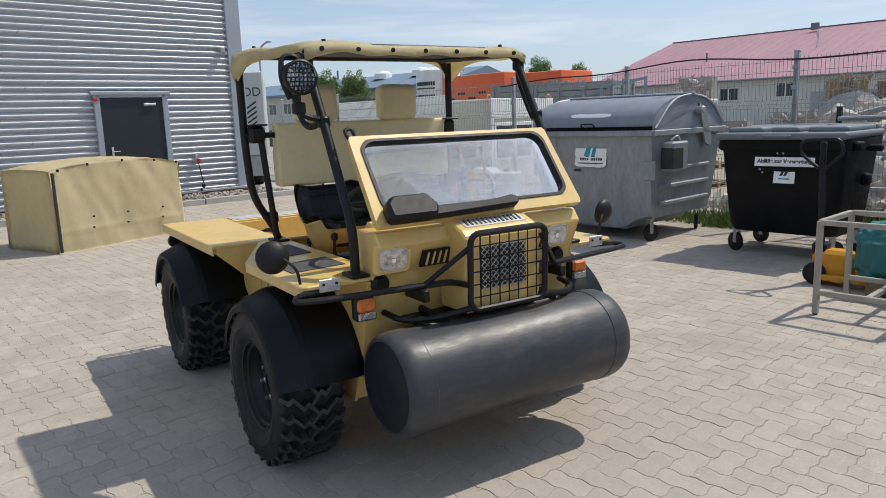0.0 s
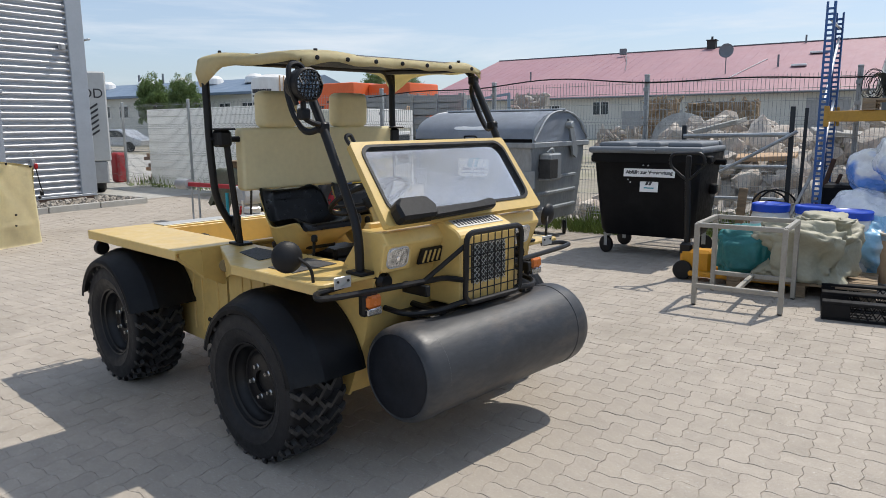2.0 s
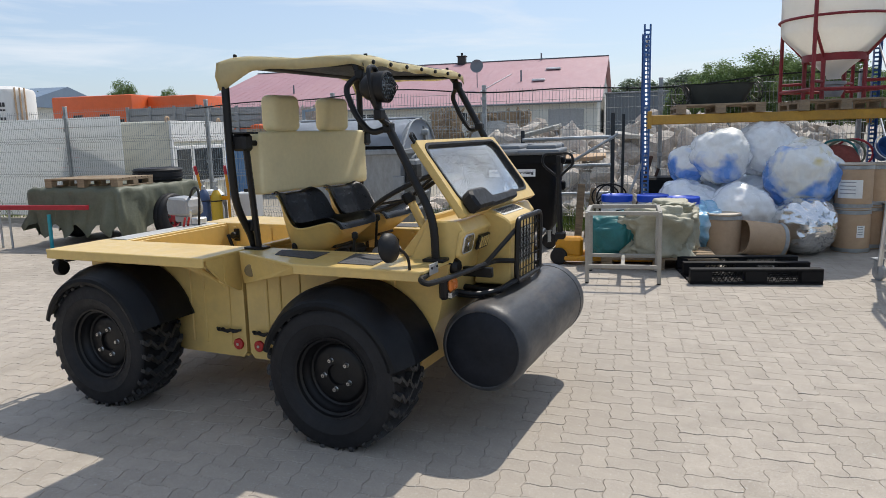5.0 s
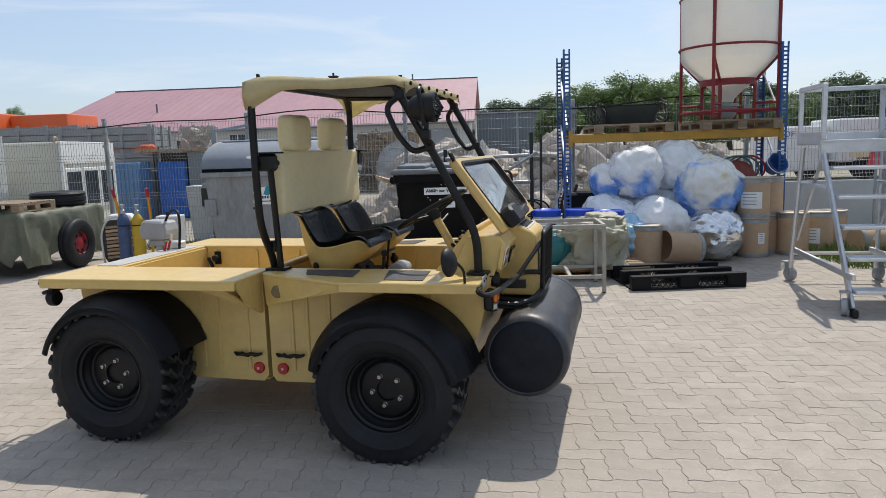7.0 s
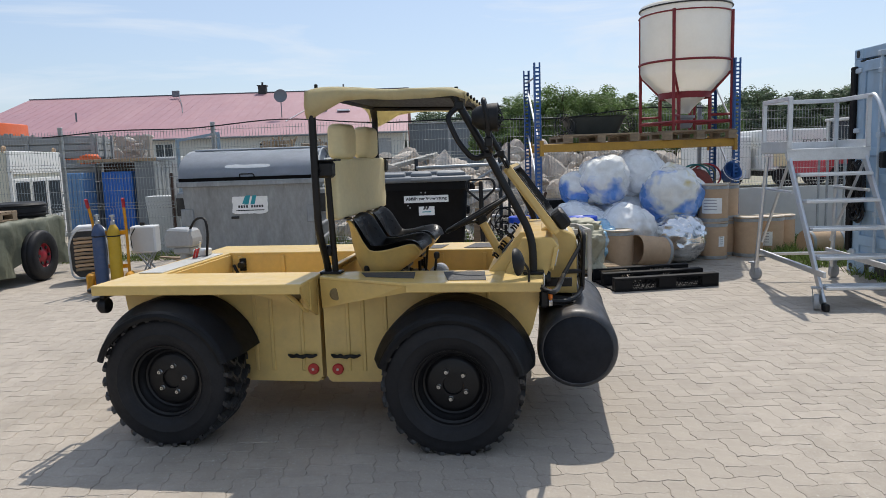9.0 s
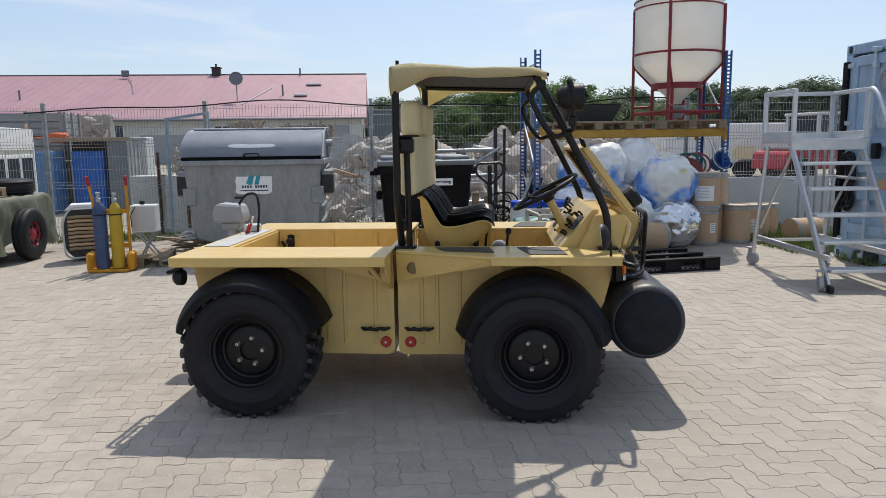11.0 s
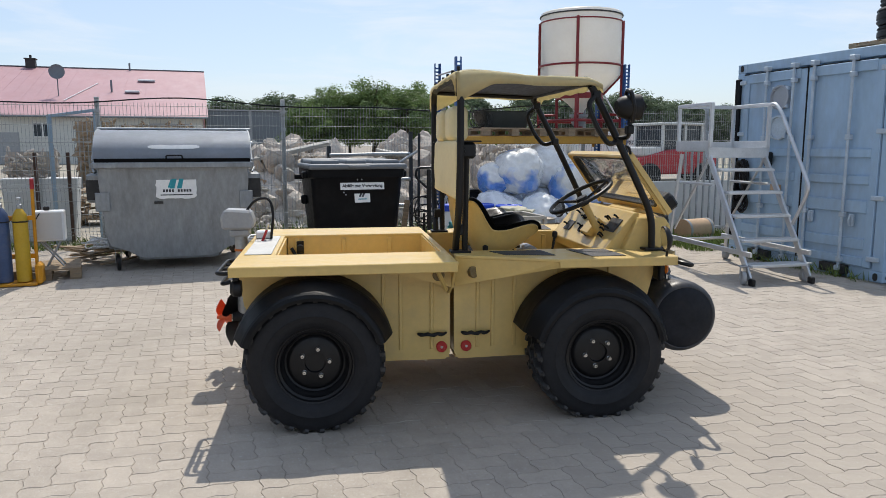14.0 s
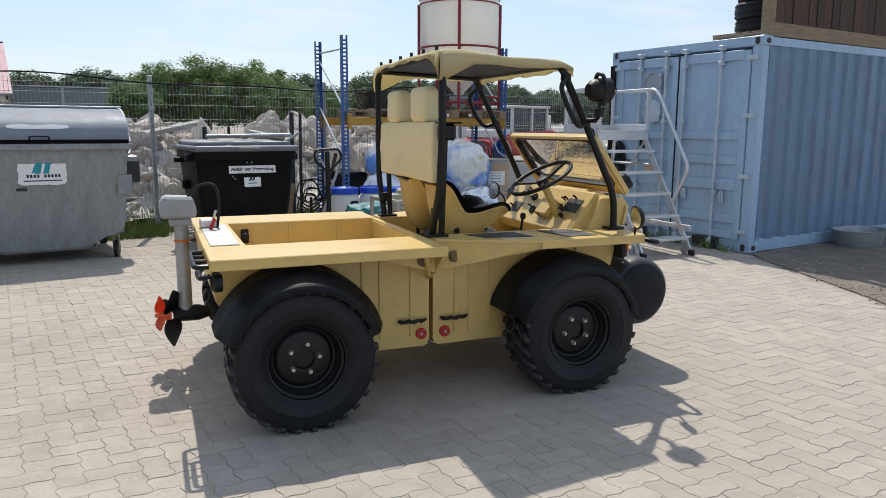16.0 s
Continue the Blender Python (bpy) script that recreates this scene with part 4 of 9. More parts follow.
# on the container's roof
def pallet(name, m, lx, ly, mat, label, group="", h=0.13):
    p = thing(name, m, label, "pallet", group)
    bm = B()
    box(bm, (0, 0, 0), (lx, 0.11, 0.022), 0.003)
    n = 6
    s0 = None
    for i in range(n):
        mm = pose(0, -ly / 2 + 0.055 + i * (ly - 0.11) / (n - 1), h - 0.011)
        if s0 is None:
            s0 = part("slat", bm, mat, p, m=mm)
        else:
            again(s0, mm)
    bm = B()
    box(bm, (0, 0, 0), (0.12, ly, 0.022), 0.003)
    b0 = None
    for z in (0.011, h - 0.033):
        for x in (-lx / 2 + 0.06, 0, lx / 2 - 0.06):
            if b0 is None:
                b0 = part("bearer", bm, mat, p, m=pose(x, 0, z))
            else:
                again(b0, pose(x, 0, z))
    bm = B()
    box(bm, (0, 0, 0), (0.12, 0.11, h - 0.066), 0.003)
    k0 = None
    for x in (-lx / 2 + 0.06, 0, lx / 2 - 0.06):
        for y in (-ly / 2 + 0.06, 0, ly / 2 - 0.06):
            mm = pose(x, y, 0.022 + (h - 0.066) / 2)
            if k0 is None:
                k0 = part("block", bm, mat, p, m=mm)
            else:
                again(k0, mm)
    return p
pallet("pallet", CT @ pose(1.02, 0.68, CH - 0.01, 0, 0, 4), 1.2, 0.8, M_WOOD, "worn grey wooden pallet on the container roof")
def loose_tyre(m, label, r=0.33, w=0.22):
    bm = B()
    lathe(bm, [(r * 0.58, -w * 0.42), (r * 0.75, -w / 2), (r * 0.93, -w * 0.45), (r, -w * 0.32), (r, -0.06), (r - 0.012, -0.055), (r - 0.012, -0.035), (r, -0.03), (r, 0.03), (r - 0.012, 0.035), (r - 0.012, 0.055), (r, 0.06),
               (r, w * 0.32), (r * 0.93, w * 0.45), (r * 0.75, w / 2), (r * 0.58, w * 0.42)], 36, None, close=True)
    return single("tyre", bm, M_TYRE, m, label, "tyre", smooth=True)
loose_tyre(CT @ pose(0.98, 0.74, CH + 0.225), "worn black tyre lying on a pallet")
loose_tyre(CT @ pose(0.97, 0.75, CH + 0.435), "worn black tyre stacked on another tyre")
loose_tyre(CT @ pose(0.99, 0.73, CH + 0.645), "worn black tyre stacked on another tyre")
crate = thing("board_stack", CT @ pose(0, 0, CH - 0.01), "tall dark brown wooden crate of upright boards on the container roof", "crate")
bm = B()
box(bm, (0, 0, 0.66), (0.155, 0.022, 1.18), 0.004)
q0 = None
for i in range(27):
    m = pose(0.34 + i * 0.165, 0.06 + 0.006 * math.sin(i * 2.3), 0.08, 0, 0, 1.5 * math.sin(i * 1.9))
    if q0 is None:
        q0 = part("board", bm, M_DARKWOOD, crate, m=m)
    else:
        again(q0, m)
bm = B()
box(bm, (2.55, 0.035, 0.09), (4.7, 0.03, 0.16), 0.005)
box(bm, (0.15, 0.055, 0.70), (0.10, 0.10, 1.38), 0.008)
box(bm, (2.6, 0.22, 0.30), (4.4, 0.24, 0.5))
part("crate_frame", bm, M_WOOD, crate)

bm = B()
prism(bm, [(2.25, 4.02), (1.95, 3.6), (1.77, 3.21), (1.47, 2.65), (1.19, 2.11), (1.02, 1.84), (0.72, 1.3), (0.3, 0.4), (9.0, 0.4), (9.0, 4.08)], -0.01, 0.012, "xy")
single("soil_strip", bm, M_SOIL, YARD.copy(), "bare dark soil beside the container", "soil", kind="structure")

# loose gravel along the edge of the soil
rg = np.random.default_rng(12)
bm = B()
for i in range(320):
    b = rg.uniform(0.6, 4.0)
    a = 1.77 + (b - 3.21) * 0.547 + abs(rg.normal(0, 0.45)) - 0.06
    k = bmesh.ops.create_icosphere(bm, subdivisions=1, radius=float(rg.uniform(0.005, 0.016)))
    bmesh.ops.transform(bm, matrix=pose(float(a), float(b), 0.012, float(rg.uniform(0, 360)), float(rg.uniform(0, 360)), 0) @ Matrix.Diagonal((1.3, 1, 0.7, 1)), verts=k["verts"])
single("gravel", bm, M_PEBBLE, YARD.copy(), "loose pale gravel scattered on the soil edge", "gravel", kind="stuff")
# zinc basin beside the container
bm = B()
lathe(bm, [(0.0, 0.01), (0.27, 0.01), (0.31, 0.20), (0.325, 0.21), (0.325, 0.22), (0.30, 0.215), (0.26, 0.03), (0, 0.03)], 32)
single("zinc_basin", bm, M_GALV, at(4.14, 3.78) @ Matrix.Diagonal((1.3, 0.9, 1, 1)), "grey zinc basin standing on the ground by the container", "basin", smooth=True)

# ---- the amphibious vehicle: x forward, y to its left, z up ----
VEH = pose(-0.451, 4.244, 0, 0, 0, -54.65)
veh = thing("amphibious_vehicle", VEH, "sand-yellow open amphibious vehicle with beige canopy and black front float", "vehicle")


M_CAP = material("tarnished_cap", (0.20, 0.145, 0.065), 0.5, 0.3, vary=0.2, scale=20)
HW = 0.56                                  # half width of the hull
# rear and front tubs: bent floor sheet, side panels with pressed ribs
bm = B()
strip(bm, [(-1.205, 0.86), (-1.17, 0.62), (-0.98, 0.285), (-0.015, 0.27)], -HW, HW, 0.012)
part("rear_floor", bm, M_YEL, veh)
bm = B()
strip(bm, [(0.02, 0.27), (1.06, 0.285), (1.19, 0.58), (1.26, 0.855)], -HW, HW, 0.012)
part("bow_plate", bm, M_YEL, veh)
for s in (-1, 1):
    y0, y1 = s * HW, s * (HW + 0.014)
    bm = B()
    prism(bm, [(-1.205, 0.865), (-1.17, 0.62), (-0.98, 0.275), (-0.04, 0.265), (-0.012, 0.30), (-0.012, 0.865)], y0, y1)
    sp = part("rear_side_panel", bm, M_YEL, veh)
    for x in (-0.40, -0.30, -0.12, -0.62, -0.9):
        bm = B()
        box(bm, (x, s * (HW + 0.016), 0.56), (0.022, 0.012, 0.5 if abs(x) < 0.42 else 0.3), 0.004, Matrix.Translation((0, 0, 0.02 if abs(x) < 0.42 else 0.12)))
        part("pressed_rib", bm, M_YEL, sp)
    bm = B()
    prism(bm, [(0.012, 0.865), (0.012, 0.30), (0.04, 0.265), (1.06, 0.275), (1.19, 0.58), (1.26, 0.865)], y0, y1)
    sp = part("front_side_panel", bm, M_YEL, veh)
    for x in (0.15, 0.24, 0.37, 0.62, 0.95):
        bm = B()
        box(bm, (x, s * (HW + 0.016), 0.56), (0.022, 0.012, 0.5 if abs(x) < 0.42 else 0.3), 0.004, Matrix.Translation((0, 0, 0.02 if abs(x) < 0.42 else 0.12)))
        part("pressed_rib", bm, M_YEL, sp)
bm = B()
box(bm, (-0.02, 0, 0.57), (0.012, 2 * HW, 0.56))
box(bm, (0.028, 0, 0.52), (0.012, 2 * HW, 0.46))
part("bulkhead", bm, M_YEL, veh)

# decks with a folded outer lip; the deck stiffeners run down to the hull at the middle
def deck(name, x0, x1, s, lip=0.045):
    bm = B()
    ya, yb = s * 0.455, s * 0.865
    box(bm, ((x0 + x1) / 2, (ya + yb) / 2, 0.876), (x1 - x0, abs(yb - ya), 0.018), 0.004)
    box(bm, ((x0 + x1) / 2, yb - s * 0.006, 0.876 - lip / 2), (x1 - x0 - 0.01, 0.012, lip), 0.003)
    return part(name, bm, M_YEL, veh)


for s in (-1, 1):
    deck("rear_deck", -1.21, -0.012, s)
    # the front deck tapers in to the posts; a triangular plate closes it below
    bm = B()
    prism(bm, [(0.012, s * 0.455), (0.012, s * 0.615), (0.55, s * 0.865), (1.235, s * 0.865), (1.25, s * 0.84), (1.25, s * 0.455)], 0.867, 0.885, "xy", bev=0.004)
    box(bm, (0.895, s * 0.859, 0.856), (0.69, 0.012, 0.04), 0.003)
    part("front_deck", bm, M_YEL, veh)
    bm = B()
    vs = [(0.012, 0.612, 0.875), (0.012, 0.590, 0.70), (0.30, 0.735, 0.775), (0.58, 0.855, 0.840), (0.56, 0.862, 0.875)]
    va = [bm.verts.new((x, s * y, z)) for x, y, z in vs]
    vb = [bm.verts.new((x, s * (y - 0.012), z)) for x, y, z in vs]
    bm.faces.new(va), bm.faces.new(vb[::-1])
    for i in range(5):
        bm.faces.new((va[i], va[(i + 1) % 5], vb[(i + 1) % 5], vb[i]))
    part("gusset", bm, M_YEL, veh)
    bm = B()
    prism(bm, [(-0.012, 0.868), (-0.80, 0.868), (-0.78, 0.85), (-0.32, 0.80), (-0.012, 0.715)], s * 0.70, s * 0.712)
    prism(bm, [(s * 0.56, 0.66), (s * 0.60, 0.66), (s * 0.71, 0.72), (s * 0.84, 0.84), (s * 0.84, 0.868), (s * 0.56, 0.868)], -0.03, -0.016, "yz")
    part("gusset", bm, M_YEL, veh)
    bm = B()
    tube(bm, [(-0.13, s * 0.83, 0.850), (-0.05, s * 0.67, 0.70)], 0.013, 8)
    part("deck_stay", bm, M_YEL, veh, smooth=True)
    for x, z, y, tz in ((-0.10, 0.79, 0.716, 0), (0.115, 0.79, 0.652, 26)):
        bm = B()
        lathe(bm, [(0, 0.006), (0.03, 0.006), (0.034, 0.0), (0.034, -0.02)], 20, Matrix.Translation((x, s * y, z)) @ Matrix.Rotation(radians(-s * tz), 4, "Z") @ Matrix.Rotation(radians(-s * 90), 4, "X"))
        part("filler_cap", bm, M_CAP, veh, "tarnished round cap")
    # hull handles and reflectors
    for x0, x1 in ((-0.205, -0.035), (0.05, 0.22)):
        bm = B()
        n = 9
        tube(bm, [(x0 + (x1 - x0) * i / n, s * (HW + 0.03 + 0.022 * math.sin(math.pi * i / n)), 0.424 + 0.004 * math.cos(i * 2.1)) for i in range(n + 1)],
             [0.006 if i in (0, n) else 0.0095 + 0.003 * (i % 2) for i in range(n + 1)], 7)
        part("grab_handle", bm, M_PLASTIC, veh)
    for x in (-0.063, 0.082):
        bm = B()
        disc(bm, (x, s * (HW + 0.022), 0.342), 0.032, 0.02, "y", 20, 0.004)
        rf = part("side_reflector", bm, M_RED, veh, smooth=True)
        bm = B()
        disc(bm, (x, s * (HW + 0.034), 0.342), 0.008, 0.004, "y", 10)
        part("screw", bm, M_STEEL, rf)

# cargo bed
bm = B()
for s in (-1, 1):
    box(bm, (-0.51, s * 0.462, 0.735), (0.95, 0.012, 0.27), 0.002)
    for x in (-0.92, -0.60, -0.28):
        box(bm, (x, s * 0.450, 0.74), (0.03, 0.014, 0.24), 0.003)
box(bm, (-0.995, 0, 0.735), (0.012, 0.93, 0.27), 0.002)
box(bm, (-0.045, 0, 0.735), (0.012, 0.93, 0.27), 0.002)
box(bm, (-0.52, 0, 0.60), (0.95, 0.93, 0.012))
part("cargo_bed", bm, M_YEL, veh)
bm = B()
box(bm, (-1.105, 0, 0.876), (0.21, 0.91, 0.016), 0.003)
box(bm, (-1.205, 0, 0.855), (0.012, 1.72, 0.05), 0.003)
part("stern_plate", bm, M_YEL, veh)
bm = B()
box(bm, (-1.10, -0.02, 0.887), (0.15, 0.84, 0.006), 0.002)
part("grip_plate", bm, M_CHECKER, veh, "pale grey grip plate")
bm = B()
box(bm, (-0.028, 0, 0.876), (0.036, 0.91, 0.016), 0.003)
part("cross_rail", bm, M_YEL, veh)
for x, y in ((-0.90, 0.44), (0.42, 0.47)):
    bm = B()
    disc(bm, (x, y - 0.02, 0.80), 0.024, 0.05, "y", 14, 0.005)
    box(bm, (x, y + 0.005, 0.80), (0.05, 0.01, 0.09), 0.003)
    part("bed_latch", bm, M_PLASTIC, veh)
bm = B()
tube(bm, [(-0.94, -0.30, 0.78), (-0.86, -0.24, 0.82), (-0.80, -0.2, 0.78)], 0.014, 8, rad=0.03)
part("hose", bm, M_PLASTIC, veh, smooth=True)
bm = B()
tube(bm, [(-0.96, 0.42, 0.80), (-0.9, 0.40, 0.70), (-0.8, 0.43, 0.64)], 0.012, 8, rad=0.03)
part("hose", bm, M_PLASTIC, veh, smooth=True)
# deck patches
for x, w, yo in ((0.40, 0.34, 0.66), (0.83, 0.26, 0.79)):
    for s in (-1, 1):
        bm = B()
        prism(bm, [(x - w / 2, s * 0.52), (x + w / 2 - 0.03, s * 0.52), (x + w / 2, s * (yo + 0.06 * (yo < 0.7))), (x - w / 2 + 0.06, s * yo)], 0.886, 0.889, "xy")
        part("grip_patch", bm, M_GRIP, veh, "dark grey grip patch")

# wheels: tractor tyre with chevron lugs, black rim, five bolts
R = 0.372
bm = B()
prof = [(0.195, -0.115), (0.205, -0.128), (0.212, -0.130), (0.218, -0.138), (0.25, -0.151), (0.268, -0.154), (0.272, -0.1565), (0.277, -0.154), (0.31, -0.153), (0.334, -0.149), (0.346, -0.141), (0.350, -0.130), (0.347, -0.118), (0.339, -0.09), (0.337, 0), (0.339, 0.09), (0.347, 0.118), (0.350, 0.130),
        (0.346, 0.141), (0.334, 0.149), (0.31, 0.153), (0.277, 0.154), (0.272, 0.1565), (0.268, 0.154), (0.25, 0.151), (0.218, 0.138), (0.212, 0.130), (0.205, 0.128), (0.195, 0.115)]
lathe(bm, prof, 56, Matrix.Rotation(radians(90), 4, "X"), close=True)
wheel = part("wheel", bm, M_TYRE, veh, "black tractor tyre", smooth=True, m=pose(0.78, -0.80, 0.352, 0, 8, 0))
bm = B()
NL = 27
for i in range(NL):
    for s in (-1, 1):
        a0 = 2 * math.pi * (i + (0.5 if s > 0 else 0)) / NL
        # a lug runs from the middle outwards and back, over the shoulder
        path = [(-0.018, 0.0, 0.3745), (0.030, 0.150, 0.3745), (0.052, 0.105, 0.374), (0.098, 0.240, 0.3735), (0.118, 0.205, 0.372), (0.142, 0.260, 0.367), (0.150, 0.270, 0.352)]
        th = 0.062
        top, low = [], []
        for w, da, rr in path:
            for e in (-th / 2, th / 2):
                a = a0 + da + e / 1.0
                top.append(bm.verts.new((rr * math.cos(a), s * w, rr * math.sin(a))))
                a = a0 + da + e * 1.2
                dp = 0.042 if w < 0.12 else 0.020
                low.append(bm.verts.new(((rr - dp) * math.cos(a), s * (w if w < 0.14 else 0.140), (rr - dp) * math.sin(a))))
        k = len(path)
        for j in range(k - 1):
            t0, t1, t2, t3 = top[2 * j], top[2 * j + 1], top[2 * j + 3], top[2 * j + 2]
            l0, l1, l2, l3 = low[2 * j], low[2 * j + 1], low[2 * j + 3], low[2 * j + 2]
            bm.faces.new((t0, t1, t2, t3))
            bm.faces.new((t0, t3, l3, l0))
            bm.faces.new((t1, l1, l2, t2))
        bm.faces.new((top[0], low[0], low[1], top[1]))
        bm.faces.new((top[-1], low[-1], low[-2], top[-2]))
tread = part("tread", bm, M_TREAD, wheel, "worn chevron tread lugs")
tagged(tread, kind="stuff")
bm = B()
lathe(bm, [(0.208, 0.124), (0.205, 0.131), (0.197, 0.128), (0.192, 0.112), (0.180, 0.106), (0.176, 0.085), (0.168, 0.078), (0.160, 0.055), (0.150, 0.05), (0.138, 0.062), (0.128, 0.066), (0.055, 0.068), (0.052, 0.052), (0, 0.052),
           (0, 0.02), (0.18, 0.02), (0.19, -0.12), (0.21, -0.128)], 40, Matrix.Rotation(radians(90), 4, "X"))
rim = part("rim", bm, M_BLACK, wheel, "black steel rim", smooth=True)
bm = B()
lathe(bm, [(0.005, 0.086), (0.012, 0.086), (0.013, 0.072), (0.018, 0.0675)], 10)
lathe(bm, [(0, 0.080), (0.005, 0.080), (0.005, 0.074)], 8)
bolt0 = None
bolts = []
for i in range(5):
    mm = Matrix.Rotation(radians(72 * i + 20), 4, "Y") @ Matrix.Translation((0.076, 0, 0)) @ Matrix.Rotation(radians(90), 4, "X") @ Matrix.Diagonal((0.78, 0.78, 1, 1))
    if bolt0 is None:
        bolt0 = part("wheel_bolt", bm, M_STEEL, wheel, m=mm)
    else:
        again(bolt0, mm)
for x, y, z, rz, ry in ((-0.783, -0.785, 0.362, 0, 47), (0.78, 0.80, 0.352, 180, 20), (-0.783, 0.785, 0.362, 180, 65)):
    copy_thing(wheel, pose(x, y, z, 0, ry, rz))

# axles with their housings, added under the hull to deepen the shade there
for x, z in ((0.78, 0.345), (-0.783, 0.352)):
    bm = B()
    tube(bm, [(x, -0.70, z), (x, -0.20, z), (x, 0.20, z), (x, 0.70, z)], 0.055, 12)
    lathe(bm, [(0, -0.16), (0.07, -0.15), (0.12, -0.06), (0.12, 0.06), (0.07, 0.15), (0, 0.16)], 18, Matrix.Translation((x, 0, z - 0.02)) @ Matrix.Rotation(radians(90), 4, "X"))
    for s in (-1, 1):
        disc(bm, (x, s * 0.64, z), 0.13, 0.06, "y", 20, 0.01)
    part("axle", bm, M_INTERIOR, veh, "dark axle added to deepen the shade under the hull", smooth=True)

# fenders: bowed black plastic with a rolled outer edge
def fender(x, s, a0, a1, rz):
    bm = B()
    n = 22
    rows = []
    for i in range(n + 1):
        a = radians(a0 + (a1 - a0) * i / n)
        row = []
        for w, dr in ((0.57, 0.02), (0.60, 0.034), (0.68, 0.036), (0.815, 0.036), (0.845, 0.030), (0.945, -0.012), (0.960, -0.022), (0.966, -0.040), (0.960, -0.058)):
            rr = 0.402 + dr
            row.append((x + rr * math.cos(a), s * w, rz + rr * math.sin(a)))
        rows.append(row)
    vs = [[bm.verts.new(p) for p in r] for r in rows]
    for a, b in zip(vs, vs[1:]):
        for j in range(len(a) - 1):
            bm.faces.new((a[j], a[j + 1], b[j + 1], b[j]))
    bmesh.ops.solidify(bm, geom=bm.faces[:], thickness=0.006)
    ob = part("fender", bm, M_FENDER, veh, "black plastic mudguard", smooth="all")
    ob.data.set_sharp_from_angle(angle=radians(9))
    return ob


for s in (-1, 1):
    fender(0.775, s, 12, 163, 0.352)
    fender(-0.785, s, 17, 162, 0.372)

# front float: a fat black rubber roll with seamed ends
bm = B()
L = 0.60
END = [(0, L + 0.010), (0.12, L + 0.008), (0.184, L + 0.003), (0.190, L + 0.006), (0.198, L + 0.002), (0.209, L - 0.010), (0.217, L - 0.030), (0.2200, L - 0.06), (0.2200, L - 0.112), (0.2165, L - 0.116), (0.216, 0.2)]
lathe(bm, [(r, -h) for r, h in END] + [(0.215, 0.0)] + END[::-1],
      48, Matrix.Translation((1.43, 0, 0.465)) @ Matrix.Rotation(radians(90), 4, "X"))
flt = part("front_float", bm, M_FLOAT, veh, "black rubber roll", smooth=True)
M_FLOATEND = material("black_rubber_sheet", (0.010, 0.012, 0.017), 0.6, spec=0.25, vary=0.3, scale=5, bump=0.003, bump_scale=10)
for s in (-1, 1):
    bm = B()
    lathe(bm, [(0, 0.016), (0.11, 0.015), (0.178, 0.010), (0.186, 0.003), (0.186, -0.006), (0, -0.006)], 48, Matrix.Translation((1.43, s * L, 0.465)) @ Matrix.Rotation(radians(-90 * s), 4, "X"))
    part("end_cap", bm, M_FLOATEND, flt, "dull black end sheet", smooth=True)
bm = B()
tube(bm, [(1.22, -0.3, 0.70), (1.36, -0.3, 0.69), (1.43, -0.3, 0.684)], 0.016, 8)
tube(bm, [(1.22, 0.3, 0.70), (1.36, 0.3, 0.69), (1.43, 0.3, 0.684)], 0.016, 8)
box(bm, (1.32, 0, 0.675), (0.2, 0.8, 0.02), 0.004)
part("float_bracket", bm, M_BLACK, veh)

# cowl: slanted scuttle between the decks, nose box with radiator
bm = B()
prism(bm, [(1.00, 0.80), (1.14, 1.075), (1.30, 1.075), (1.34, 1.02), (1.27, 0.89), (1.25, 0.80)], -0.555, 0.555, bev=0.006)
cowl = part("cowl", bm, M_YEL, veh)
bm = B()
prism(bm, [(1.24, 0.70), (1.24, 1.085), (1.30, 1.105), (1.42, 1.055), (1.445, 1.03), (1.445, 0.70)], -0.205, 0.205, bev=0.008)
nose = part("nose_box", bm, M_YEL, veh)
bm = B()
box(bm, (1.447, -0.006, 0.893), (0.010, 0.25, 0.185), 0.003)
part("radiator_core", bm, M_INTERIOR, nose)
bm = B()
for i in range(7):
    # rows of flat diamonds
    z = 0.808 + i * 0.0275
    for sg in (-1, 1):
        pts = [(1.455, -0.128 + k * 0.0305, z + sg * 0.0140 * (1 if k % 2 else -1)) for k in range(9)]
        tube(bm, pts, 0.0022, 4)
part("radiator_mesh", bm, M_ALU, nose, "diamond wire mesh")
bm = B()
box(bm, (0, 0, 0.0), (0.07, 0.33, 0.004), 0.001, pose(1.366, 0, 1.0785, 0, 22.6, 0))
vs_ = part("vent_strip", bm, M_CHECKER, nose, "pale slotted vent strip")
# thin dark bars laid on the strip in place of shaded slots
bm = B()
for i in range(13):
    box(bm, (0, -0.144 + 0.024 * i, 0.003), (0.045, 0.009, 0.004), 0.0, pose(1.366, 0, 1.0785, 0, 22.6, 0))
tagged(part("vent_slot", bm, M_GRIP, vs_), kind="stuff")
